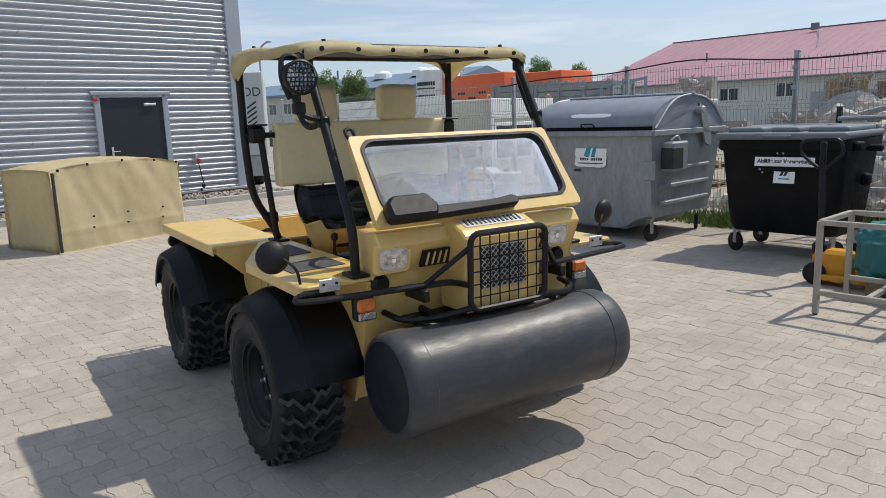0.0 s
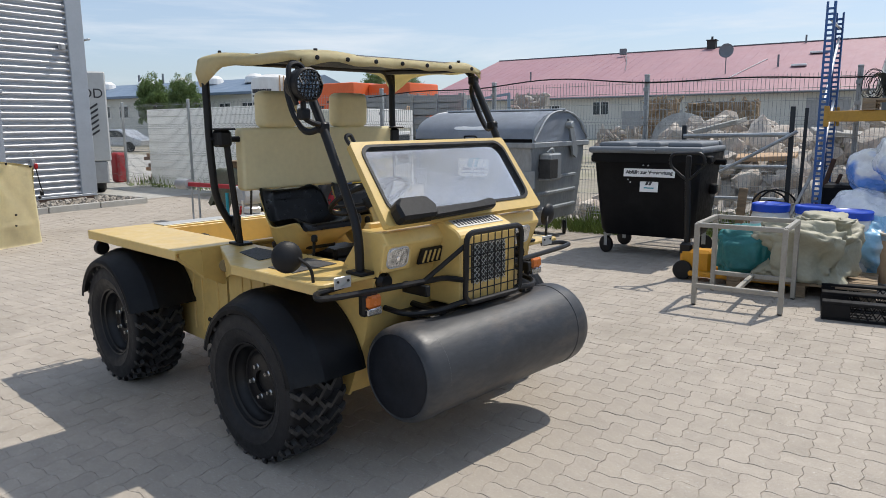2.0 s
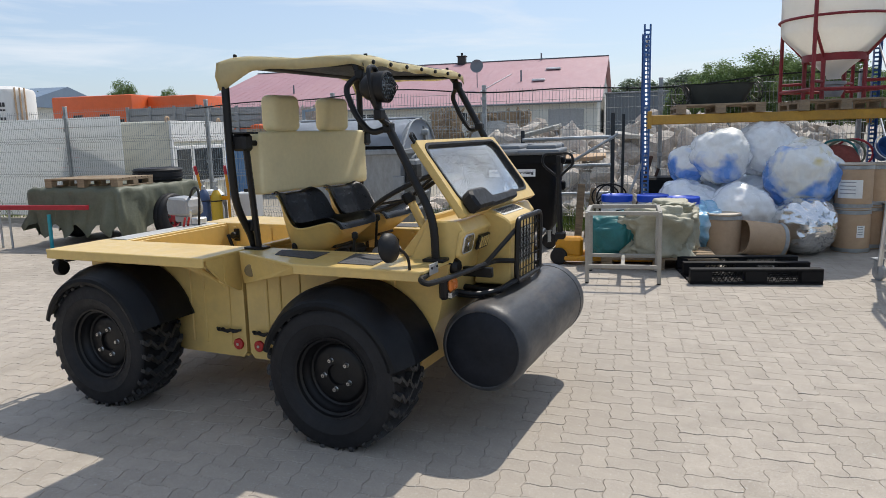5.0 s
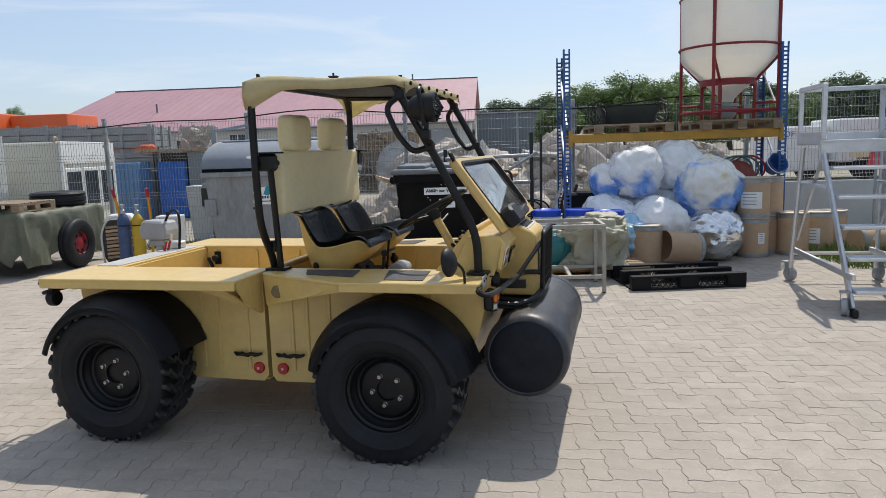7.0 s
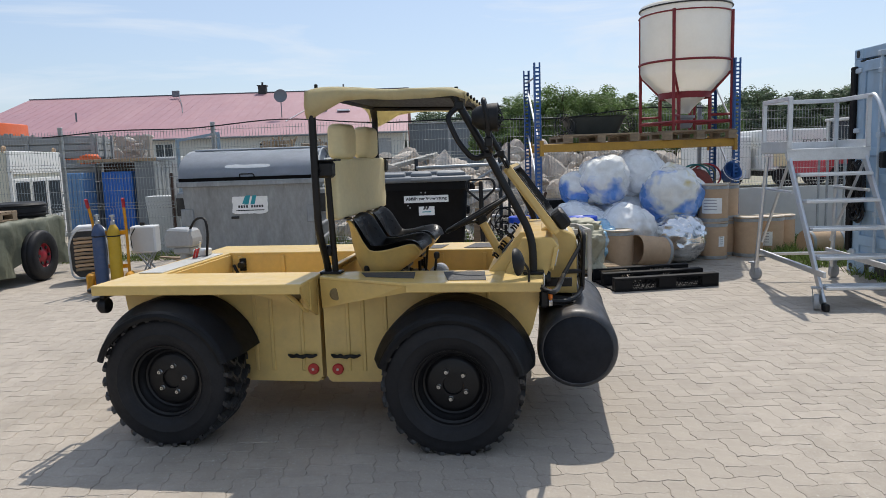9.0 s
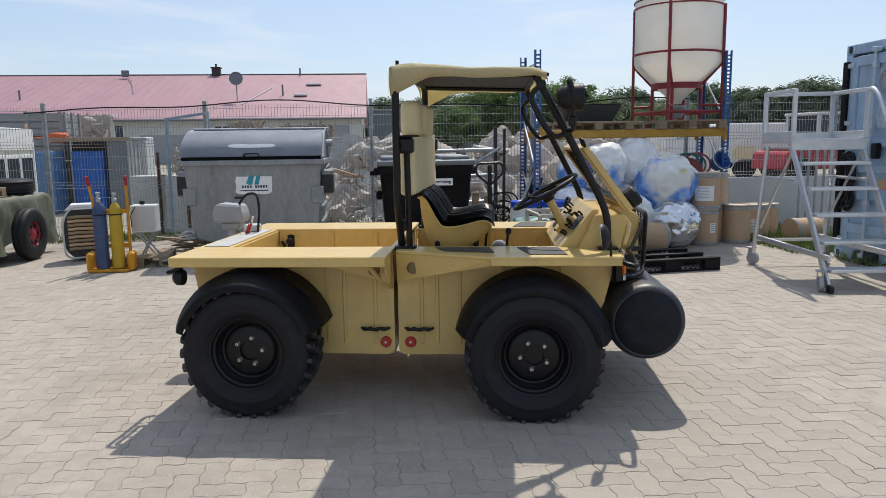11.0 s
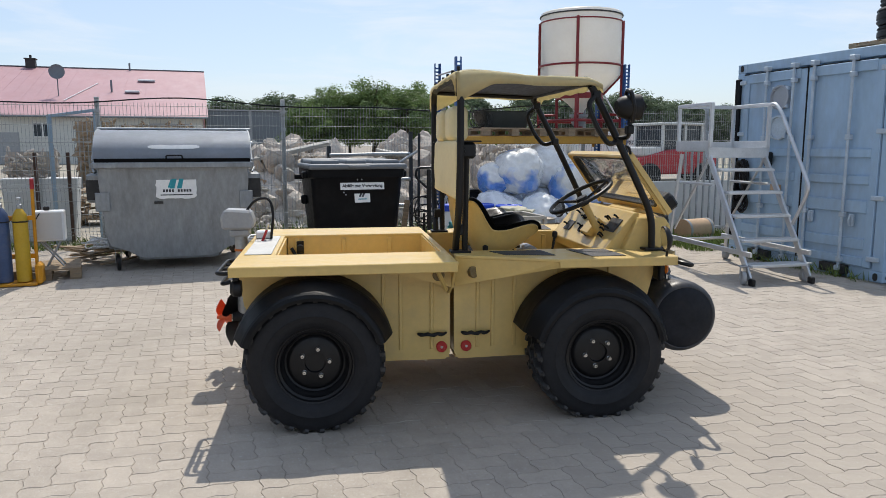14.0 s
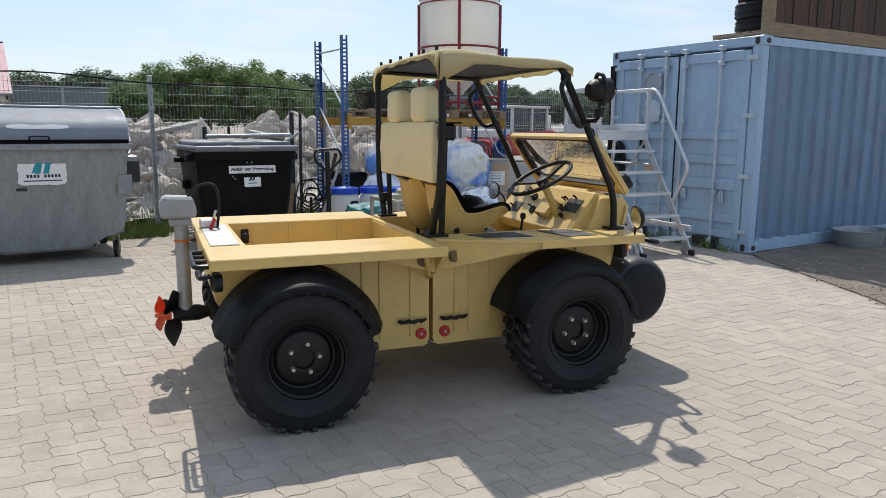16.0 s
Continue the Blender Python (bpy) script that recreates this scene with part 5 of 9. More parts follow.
for s in (-1, 1):
    bm = B()
    for i in range(5):
        pass
    prism(bm, [(-0.082, -0.036), (0.07, -0.036), (0.082, 0.036), (-0.07, 0.036)], 0.0, 0.012, "yz", pose(1.313, s * 0.265 - 0.005, 0.945, 0, 14, 0))
    lv = part("louvre", bm, M_BLACK, cowl, "dark recessed louvre")
    for i in range(5):
        bm = B()
        prism(bm, [(-0.058 + 0.03 * i, -0.028), (-0.050 + 0.03 * i, -0.028), (-0.040 + 0.03 * i, 0.028), (-0.048 + 0.03 * i, 0.028)], 0.010, 0.018, "yz", pose(1.313, s * 0.265 - 0.005, 0.945, 0, 14, 0))
        part("louvre_slat", bm, M_YEL, lv)
    # headlamp, indicator, position lamp box
    bm = B()
    prism(bm, roundrect(0.175, 0.135, 0.02, 4), 0.0, 0.022, "yz", pose(1.298, s * 0.45 - 0.033, 0.966, 0, 12, 0), bev=0.004)
    hl = part("headlamp", bm, M_YEL, cowl)
    bm = B()
    prism(bm, roundrect(0.118, 0.088, 0.022, 4), 0.020, 0.030, "yz", pose(1.298, s * 0.45 - 0.033, 0.966, 0, 12, 0), bev=0.003)
    ln = part("lens", bm, M_GLASSLENS, hl, "clear headlamp glass")
    bm = B()
    tube(bm, [pose(1.298, s * 0.45 - 0.033, 0.966, 0, 12, 0) @ Vector((0.026, y, z)) for y, z in roundrect(0.124, 0.094, 0.026, 4)], 0.004, 5, closed=True)
    part("lens_ring", bm, M_ALU, ln)
    bm = B()
    lathe(bm, [(0, 0.007), (0.010, 0.006), (0.014, 0.0)], 16, pose(1.298, s * 0.45 - 0.033, 0.966, 0, 12, 0) @ pose(0.026, 0.0, -0.005, 0, 90, 0))
    part("lamp_bulb_shield", bm, M_CHROME, ln, smooth=True)
    bm = B()
    box(bm, (1.286, s * 0.60, 0.775), (0.024, 0.085, 0.055), 0.01)
    ind = part("indicator", bm, M_ORANGE, veh, "amber indicator lamp")
    bm = B()
    box(bm, (1.286, s * 0.60, 0.730), (0.024, 0.085, 0.035), 0.006)
    part("white_lens", bm, M_GLASSLENS, ind)
    bm = B()
    box(bm, (1.252, s * 0.60, 0.757), (0.046, 0.094, 0.104), 0.012)
    part("lamp_housing", bm, M_BLACK, ind, "black lamp housing")
    bm = B()
    box(bm, (1.256, s * 0.745, 0.880), (0.006, 0.092, 0.052), 0.002)
    box(bm, (1.240, s * 0.745, 0.872), (0.034, 0.06, 0.008), 0.002)
    pl = part("corner_plate", bm, M_ALU, veh, "small bare aluminium plate")
    for dy in (-0.028, 0.028):
        bm = B()
        disc(bm, (1.260, s * 0.745 + dy, 0.886), 0.006, 0.006, "x", 8)
        part("bolt", bm, M_BLACK, pl)
    bm = B()
    lathe(bm, [(0, 0.02), (0.03, 0.02), (0.042, 0.0), (0.042, -0.03)], 16, pose(1.27, s * 0.49 - 0.03, 0.85, 0, 90, 0))
    part("tow_socket", bm, M_BLACK, veh)

# brush guard in front of the radiator
bm = B()
tube(bm, [(1.475, -0.205, 0.72), (1.485, -0.205, 1.05), (1.485, 0.205, 1.05), (1.475, 0.205, 0.72)], 0.014, 8, closed=True, rad=0.05)
guard = part("brush_guard", bm, M_BLACK, veh, "black barred radiator guard", smooth=True)
for i in range(1, 6):
    z = 0.72 + i * 0.33 / 6
    bm = B()
    tube(bm, [(1.477, -0.205, z), (1.477, 0.205, z)], 0.0032, 5)
    part("guard_bar", bm, M_BLACK, guard)
for i in range(1, 8):
    y = -0.205 + i * 0.41 / 8
    bm = B()
    tube(bm, [(1.478, y, 0.72), (1.484, y, 1.05)], 0.0032, 5)
    part("guard_bar", bm, M_BLACK, guard)
bm = B()
for s in (-1, 1):
    tube(bm, [(1.235, s * 0.73, 0.858), (1.250, s * 0.885, 0.852), (1.300, s * 0.915, 0.842), (1.322, s * 0.80, 0.839), (1.376, s * 0.24, 0.836), (1.478, s * 0.20, 0.832)], 0.0135, 8, rad=0.035)
    tube(bm, [(1.245, s * 0.50, 0.72), (1.36, s * 0.48, 0.705), (1.44, s * 0.36, 0.71), (1.475, s * 0.18, 0.735)], 0.014, 8, rad=0.05)
    tube(bm, [(1.36, s * 0.37, 0.832), (1.475, s * 0.19, 1.0)], 0.012, 8)
    box(bm, (1.33, s * 0.38, 0.80), (0.16, 0.03, 0.05), 0.004)
part("bumper_bar", bm, M_BLACK, veh, "black tubular bumper", smooth=True)

# windscreen: yellow frame, black rubber, dusty glass; leans back
lean = math.degrees(math.atan2(1.36 - 1.045, 1.49 - 1.06))
WS = pose(1.205, 0, 1.272, 0, -lean, 0)    # x normal, y across, z up the pane
HH = 0.232
bm = B()
inner = roundrect(1.01, 0.365, 0.065, 6)
WC = WS @ Matrix.Translation((0, 0, 0.0225))       # middle of the pane
def ring_prism(bm, out_pts, in_pts, t0, t1, m):
    """A plate between two outlines of the same number of points, with thickness along x."""
    n = len(out_pts)
    va = [[bm.verts.new((t, y, z)) for y, z in pts] for t in (t0, t1) for pts in (out_pts, in_pts)]
    o0, i0, o1, i1 = va
    for i in range(n):
        j = (i + 1) % n
        bm.faces.new((o0[i], o0[j], i0[j], i0[i]))
        bm.faces.new((o1[i], i1[i], i1[j], o1[j]))
        bm.faces.new((o0[i], o1[i], o1[j], o0[j]))
        bm.faces.new((i0[i], i0[j], i1[j], i1[i]))
    bmesh.ops.transform(bm, matrix=m, verts=[v for r in va for v in r])


def outline_box(pts_in, w0, w1, low, high):
    """Pushes each inner point out to a trapezium: w0 wide below, w1 above, reaching low down and high up."""
    out = []
    for y, z in pts_in:
        k = max(abs(y) / 0.505, abs(z) / 0.1825)
        zz = z / k * ((high if z > 0 else low) / 0.1825)
        w = w0 + (w1 - w0) * (zz + low) / (low + high)
        out.append((y / k * (w / 0.505), zz))
    return out


ring_prism(bm, outline_box(inner, 0.56, 0.545, 0.2385, 0.206), inner, -0.016, 0.016, WC)
tube(bm, [WS @ Vector((-0.02, -0.54, -0.205)), WS @ Vector((-0.02, -0.52, HH - 0.01)), WS @ Vector((-0.02, 0.52, HH - 0.01)), WS @ Vector((-0.02, 0.54, -0.205))], 0.012, 6)
wsf = part("windscreen_frame", bm, M_YEL, veh)
bm = B()
ring_prism(bm, [(y * 1.008, z * 1.018) for y, z in inner], [(y * 0.978, z * 0.945) for y, z in inner], -0.021, 0.021, WC)
part("rubber_seal", bm, M_PLASTIC, wsf)
bm = B()
bm.faces.new([bm.verts.new(WC @ Vector((0.0, y * 0.985, z * 0.96))) for y, z in inner])
bmesh.ops.solidify(bm, geom=bm.faces[:], thickness=0.004)
pane = part("pane", bm, M_GLASS, wsf, "dusty safety glass")
pane.visible_shadow = False
# wiper motor cover and arm
bm = B()
prism(bm, [(-0.52, -0.225), (-0.30, -0.225), (-0.28, -0.17), (-0.32, -0.115), (-0.49, -0.115), (-0.525, -0.15)], 0.018, 0.09, "yz", WS, bev=0.014)
prism(bm, [(-0.31, -0.22), (0.15, -0.205), (0.17, -0.17), (0.14, -0.150), (-0.05, -0.175), (-0.30, -0.165)], 0.018, 0.06, "yz", WS, bev=0.010)
wc = part("wiper_cover", bm, M_PLASTIC, wsf, "black moulded wiper housing")
bm = B()
tube(bm, [WS @ Vector((0.0, -0.53, HH - 0.02)), WS @ Vector((0.01, -0.55, HH + 0.03)), WS @ Vector((0.01, -0.51, HH + 0.045)), WS @ Vector((0.0, -0.50, HH))], 0.009, 6, rad=0.02)
part("frame_loop", bm, M_BLACK, wsf)

# roll cage; its rear hoop stands a little askew
CAGE = pose(0.052, 0, 0, 0, 0, -1.7)
for s in (-1, 1):
    bm = B()
    tube(bm, [(1.20, s * 0.60, 0.885), (1.195, s * 0.60, 1.09), (0.985, s * 0.60, 1.50), (0.80, s * 0.60, 1.835)], 0.021, 10, rad=0.09)
    box(bm, (1.20, s * 0.60, 0.893), (0.11, 0.08, 0.016), 0.004)
    part("front_pillar", bm, M_BLACK, veh, smooth=True)
    bm = B()
    tube(bm, [(-0.005, s * 0.50, 0.885), (-0.005, s * 0.525, 0.96), (-0.005, s * 0.63, 1.14), (0.0, s * 0.65, 1.42), (0.0, s * 0.652, 1.86)], 0.021, 10, rad=0.09)
    tube(bm, [(0.045, s * 0.525, 0.885), (0.045, s * 0.575, 1.45)], 0.018, 8)
    box(bm, (0.02, s * 0.51, 0.892), (0.12, 0.085, 0.014), 0.003)
    box(bm, (0.01, s * 0.53, 1.02), (0.05, 0.05, 0.06), 0.006)
    part("rear_post", bm, M_BLACK, veh, smooth=True, m=CAGE)
    bm = B()
    box(bm, (0.045, s * 0.60, 1.475), (0.09, 0.08, 0.09), 0.014)
    box(bm, (0.055, s * 0.60, 1.525), (0.13, 0.09, 0.01), 0.003)
    part("work_lamp", bm, M_PLASTIC, veh, "black square work lamp", m=CAGE)
    # bent grab loop behind and outside the pillar
    bm = B()
    d = Vector((0.80 - 0.985, 0, 1.835 - 1.50)).normalized()
    p0 = Vector((0.985, s * 0.60, 1.50))
    out = Vector((-0.875 * 0.085, s * 0.05, -0.483 * 0.085))
    tube(bm, [p0 + d * 0.035, p0 + d * 0.045 + out * 0.9, p0 + d * 0.16 + out * 1.15, p0 + d * 0.31 + out, p0 + d * 0.33], 0.015, 8, rad=0.05)
    for k in (0.035, 0.33):
        box(bm, p0 + d * k, (0.05, 0.05, 0.05), 0.008)
    part("grab_loop", bm, M_BLACK, veh, smooth=True)
bm = B()
tube(bm, [(0.80, -0.60, 1.83), (0.80, -0.55, 1.862), (0.80, 0.55, 1.862), (0.80, 0.60, 1.83)], 0.021, 10, rad=0.05)
part("front_cross_tube", bm, M_BLACK, veh, smooth=True)
bm = B()
tube(bm, [(0.0, -0.652, 1.80), (0.0, -0.60, 1.888), (0.0, 0.60, 1.888), (0.0, 0.652, 1.80)], 0.021, 10, rad=0.06)
part("rear_cross_tube", bm, M_BLACK, veh, smooth=True, m=CAGE)
for s in (-1, 1):
    bm = B()
    tube(bm, [(0.05 + 0.02 * s, s * 0.60, 1.878), (0.80, s * 0.57, 1.85)], 0.018, 8)
    part("roof_rail", bm, M_BLACK, veh, smooth=True)
    bm = B()
    tube(bm, [(0.01, s * 0.65, 1.47), (0.05, s * 0.50, 1.47)], 0.016, 8)
    part("panel_bracket", bm, M_BLACK, veh, m=CAGE)

# canopy of beige canvas with a drooping valance
def canopy():
    bm = B()
    nx, ny = 36, 24
    def top(u, v):
        x0 = 0.004 + 0.04 * v
        x = x0 + (0.856 - x0) * u
        half = 0.672 - 0.05 * u
        y = -half + 2 * half * v
        e = min(v, 1 - v)
        z = 1.917 - 0.031 * u - 0.012 * math.sin(math.pi * u) * math.sin(math.pi * v) - 0.016 * max(0.0, 1 - e * 22)
        z += 0.004 * math.sin(9 * u + 3 * v) + 0.003 * math.sin(17 * v + 5 * u) + 0.006 * noise.noise(Vector((u * 5, v * 5, 2)))
        z -= 0.012 * max(0, 1 - u * 16) + 0.022 * max(0, 1 - (1 - u) * 14)
        return x, y, z
    g = [[bm.verts.new(top(i / nx, j / ny)) for j in range(ny + 1)] for i in range(nx + 1)]
    for i in range(nx):
        for j in range(ny):
            bm.faces.new((g[i][j], g[i + 1][j], g[i + 1][j + 1], g[i][j + 1]))
    # side valances: deep over the rear post, then a slanting fold up to a shallow edge
    for j, s in ((0, -1), (ny, 1)):
        low = []
        for i in range(nx + 1):
            u = i / nx
            k = max(0.0, min(1.0, (u - 0.05) / 0.19))
            d = 0.142 - 0.082 * k - 0.035 * max(0, u - 0.24) + 0.005 * math.sin(11 * u)
            v = g[i][j].co
            bulge = 0.012 * (1 - k) + 0.006 * math.sin(7 * u)
            low.append((bm.verts.new((v.x, v.y + s * (0.006 + bulge), v.z - d * 0.5)), bm.verts.new((v.x + 0.004, v.y - s * 0.004, v.z - d))))
        for i in range(nx):
            a, b = low[i], low[i + 1]
            bm.faces.new((g[i][j], g[i + 1][j], b[0], a[0]))
            bm.faces.new((a[0], b[0], b[1], a[1]))
    for i, dx, d0 in ((nx, 0.006, 0.035), (0, -0.004, 0.03)):
        low = []
        for j in range(ny + 1):
            v = g[i][j].co
            w = abs(j / ny - 0.5) * 2
            d = d0 + ((0.02 if i else 0.105) * w ** 9) + 0.005 * math.sin(j * 1.3)
            low.append(bm.verts.new((v.x + dx, v.y, v.z - d)))
        for j in range(ny):
            bm.faces.new((g[i][j], g[i][j + 1], low[j + 1], low[j]))
    bmesh.ops.solidify(bm, geom=bm.faces[:], thickness=0.004)
    return part("canopy", bm, M_BEIGE, veh, "weathered beige canvas canopy", smooth="all")


can = canopy()
bm = B()
prism(bm, [(0.07, 1.886), (0.80, 1.856), (0.80, 1.862), (0.07, 1.892)], -0.60, 0.60)
part("canopy_lining", bm, M_PLASTIC, can, "black underside")
for i in range(7):
    bm = B()
    disc(bm, (0.866, -0.54 + i * 0.18, 1.850), 0.011, 0.012, "x", 10, 0.003)
    part("snap", bm, M_BLACK, can)
for y in (-0.5, 0.5):
    bm = B()
    tube(bm, [(0.80, y, 1.87), (0.80, y, 1.897)], 0.010, 8)
    part("roof_knob", bm, M_BLACK, can)
for i in range(6):
    bm = B()
    disc(bm, (0.0, -0.56 + i * 0.224, 1.925), 0.010, 0.03, "z", 8, 0.003)
    part("rear_snap", bm, M_BLACK, can, m=CAGE)

# back panel with head rests
def padded(c, size, r, seed, amp=0.006):
    """A stuffed, cloth-covered block with soft edges and slight creases."""
    bm = B()
    box(bm, (0, 0, 0), size, r, seg=4)
    bmesh.ops.subdivide_edges(bm, edges=[e for e in bm.edges if e.calc_length() > 0.06], cuts=7, use_grid_fill=True)
    for v in bm.verts:
        q = Vector((v.co.x * 3, v.co.y * 5, v.co.z * 7)) + Vector((seed, 0, seed))
        v.co.x += amp * noise.noise(q) + 0.5 * amp * noise.noise(q * 3)
        v.co.z += 0.5 * amp * noise.noise(q * 2 + Vector((5, 1, 0))) * (1 if abs(v.co.z) > size[2] * 0.4 else 0)
    bmesh.ops.translate(bm, vec=c, verts=bm.verts)
    return bm


bp = part("back_panel", padded((0.035, 0.045, 1.36), (0.085, 1.09, 0.345), 0.02, 1), M_BEIGE, veh, "beige covered backrest panel", smooth="all", m=CAGE)
for y in (-0.25, 0.26):
    part("head_rest", padded((0.035, y, 1.632), (0.115, 0.238, 0.205), 0.038, y * 9, 0.004), M_BEIGE, bp, "beige covered head rest", smooth="all")

M_VINYL = material("black_vinyl", (0.010, 0.010, 0.011), 0.34, vary=0.15, scale=12, spec=0.5)
# bucket seats: yellow shell, black quilted pad with raised rolled sides
def seat(y):
    M = pose(0.345, y, 0.950, 0, 0, 0) @ Matrix.Diagonal((0.86, 0.92, 0.96, 1))
    line = [(0.235, 0.040), (0.225, 0.058), (0.19, 0.060), (0.12, 0.035), (0.02, 0.005), (-0.07, -0.003), (-0.130, 0.018), (-0.172, 0.075), (-0.205, 0.150), (-0.228, 0.205), (-0.245, 0.226), (-0.262, 0.218)]
    def prof(u):
        f = u * (len(line) - 1)
        i = min(int(f), len(line) - 2)
        k = f - i
        p = [Vector(line[max(0, min(len(line) - 1, i + d))]) for d in (-1, 0, 1, 2)]
        return 0.5 * (2 * p[1] + (p[2] - p[0]) * k + (2 * p[0] - 5 * p[1] + 4 * p[2] - p[3]) * k * k + (3 * p[1] - p[0] - 3 * p[2] + p[3]) * k ** 3)
    def sheet(off, wid, lift, quilt):
        bm = B()
        nu, nv = 44, 26
        g = []
        for i in range(nu + 1):
            u = i / nu
            q = prof(u)
            t = (prof(min(1, u + 0.02)) - prof(max(0, u - 0.02))).normalized()
            nrm = Vector((t.y, -t.x))
            if nrm.x * 0.5 + nrm.y < 0 and u < 0.9:
                nrm = -nrm
            mid = math.sin(math.pi * min(1, max(0, (u - 0.06) / 0.86))) ** 0.8
            ends = max(0, (u - 0.70) / 0.30) ** 2.2 * 0.34 + max(0, (0.16 - u) / 0.16) ** 2 * 0.16
            row = []
            for j in range(nv + 1):
                v = j / nv * 2 - 1
                edge = lift * (0.25 + 0.75 * mid) * max(0, (abs(v) - 0.45) / 0.55) ** 1.6
                if abs(v) > 0.93:
                    edge -= 0.012 * (abs(v) - 0.93) / 0.07
                gr = 0.0
                if quilt:
                    gr -= 0.009 * max(0, 1 - abs(abs(v) - 0.50) * 14) * (0.15 < u < 0.88)
                    if u > 0.56 and abs(v) < 0.5:
                        gr -= 0.008 * max(0, 1 - abs((u * 17) % 1 - 0.5) * 5)
                        gr -= 0.006 * max(0, 1 - abs(abs(v) - 0.12) * 18) * (u < 0.75)
                w = wid * (1 - ends)
                d = off + edge + gr
                row.append(bm.verts.new((q.x + nrm.x * d, v * w, q.y + nrm.y * d)))
            g.append(row)
        for i in range(nu):
            for j in range(nv):
                bm.faces.new((g[i][j], g[i + 1][j], g[i + 1][j + 1], g[i][j + 1]))
        return bm
    bm = sheet(-0.004, 0.222, 0.075, False)
    # a moulded bowl hangs under the pad
    bmesh.ops.reverse_faces(bm, faces=bm.faces[:])
    top = list(bm.verts)
    rim = [e for e in bm.edges if e.is_boundary]
    geo = bmesh.ops.duplicate(bm, geom=bm.verts[:] + bm.edges[:] + bm.faces[:])
    twin = geo["vert_map"]
    nv = 27
    for i, v in enumerate(top):
        u, w = (i // nv) / 44, (i % nv) / 26 * 2 - 1
        d = (0.006 + 0.125 * max(0.0, math.sin(math.pi * min(1, u * 1.06))) ** 0.7) * (0.12 + 0.88 * max(0, 1 - abs(w) ** 5))
        twin[v].co = v.co + Vector((-0.25, 0, -1)) * d
        twin[v].co.y *= 0.93
    for e in rim:
        p, q = e.verts
        bm.faces.new((p, q, twin[q], twin[p]))
    sh = part("seat_shell", bm, M_YEL, veh, "yellow moulded seat shell", smooth="all", m=M)
    bm = sheet(0.016, 0.232, 0.088, True)
    bmesh.ops.solidify(bm, geom=bm.faces[:], thickness=0.020)
    part("seat_pad", bm, M_VINYL, sh, "black quilted vinyl pad", smooth="all")
    bm = B()
    box(bm, (0.02, 0, -0.065), (0.24, 0.20, 0.02), 0.006)
    for x in (-0.10, 0.12):
        for yy in (-0.11, 0.11):
            tube(bm, [(x, yy, -0.10), (x, yy, -0.30)], 0.014, 6)
    part("seat_base", bm, M_BLACK, sh)


seat(-0.25)
seat(0.25)

# cab floor and machinery
bm = B()
box(bm, (0.55, 0, 0.62), (1.02, 0.90, 0.014))
for s in (-1, 1):
    box(bm, (0.60, s * 0.462, 0.75), (1.15, 0.012, 0.25), 0.002)
    for x in (0.25, 0.55, 0.85):
        box(bm, (x, s * 0.45, 0.75), (0.03, 0.014, 0.22), 0.003)
part("cab_floor", bm, M_YEL, veh)
bm = B()
box(bm, (0.33, 0, 0.71), (0.34, 0.50, 0.16), 0.02)
box(bm, (0.30, 0.0, 0.81), (0.20, 0.24, 0.06), 0.02)
for i in range(6):
    tube(bm, [(0.5, -0.2 + 0.08 * i, 0.72), (0.62, -0.18 + 0.07 * i, 0.78), (0.8, -0.2 + 0.06 * i, 0.66)], 0.012, 6, rad=0.05)
part("engine", bm, M_INTERIOR, veh, "dark greasy machinery")
bm = B()
disc(bm, (0.60, -0.02, 0.80), 0.055, 0.16, "y", 18, 0.01)
disc(bm, (0.60, 0.08, 0.80), 0.04, 0.08, "y", 18, 0.006)
part("air_filter", bm, M_GREYP, veh, smooth=True)
for x, y, h in ((0.62, -0.44, 0.24), (0.50, 0.02, 0.28), (0.20, -0.40, 0.16)):
    bm = B()
    tube(bm, [(x, y, 0.72), (x + 0.03, y, 0.72 + h)], 0.008, 6)
    disc(bm, (x + 0.032, y, 0.73 + h), 0.017, 0.04, "z", 10, 0.008)
    part("lever", bm, M_BLACK, veh, smooth=True)

# dashboard: sloping instrument panel with gauges and knobs
bm = B()
prism(bm, [(0.93, 0.86), (1.13, 1.10), (1.16, 1.10), (1.16, 0.80), (0.95, 0.80)], -0.50, 0.50, bev=0.005)
dash = part("dashboard", bm, M_YEL, veh)
slope = Vector((1.13 - 0.93, 0, 1.10 - 0.86)).normalized()
nrm = Vector((-slope.z, 0, slope.x))
P0 = Vector((1.03, 0, 0.98))
PM = Matrix((( slope.x, 0, nrm.x, P0.x), (0, 1, 0, 0), (slope.z, 0, nrm.z, P0.z), (0, 0, 0, 1)))
for u, y, r in ((0.03, -0.02, 0.034), (-0.05, 0.06, 0.028), (0.05, 0.14, 0.028), (-0.04, -0.12, 0.024)):
    bm = B()
    lathe(bm, [(0, 0.006), (r * 0.85, 0.006), (r, 0.012), (r, 0.0)], 20, PM @ Matrix.Translation((u, y, 0)))
    part("gauge", bm, M_PLASTIC, dash, smooth=True)
random.seed(4)
for i in range(16):
    bm = B()
    u, y = random.uniform(-0.10, 0.12), random.uniform(-0.42, 0.40)
    tube(bm, [PM @ Vector((u, y, 0)), PM @ Vector((u + 0.004, y, 0.03))], 0.006, 6)
    lathe(bm, [(0, 0.040), (0.006, 0.038), (0.008, 0.03), (0.004, 0.026)], 8, PM @ Matrix.Translation((u, y, 0)))
    part("switch", bm, M_BLACK, dash)
bm = B()
box(bm, (-0.02, -0.12, 0.02), (0.13, 0.15, 0.045), 0.008, PM)
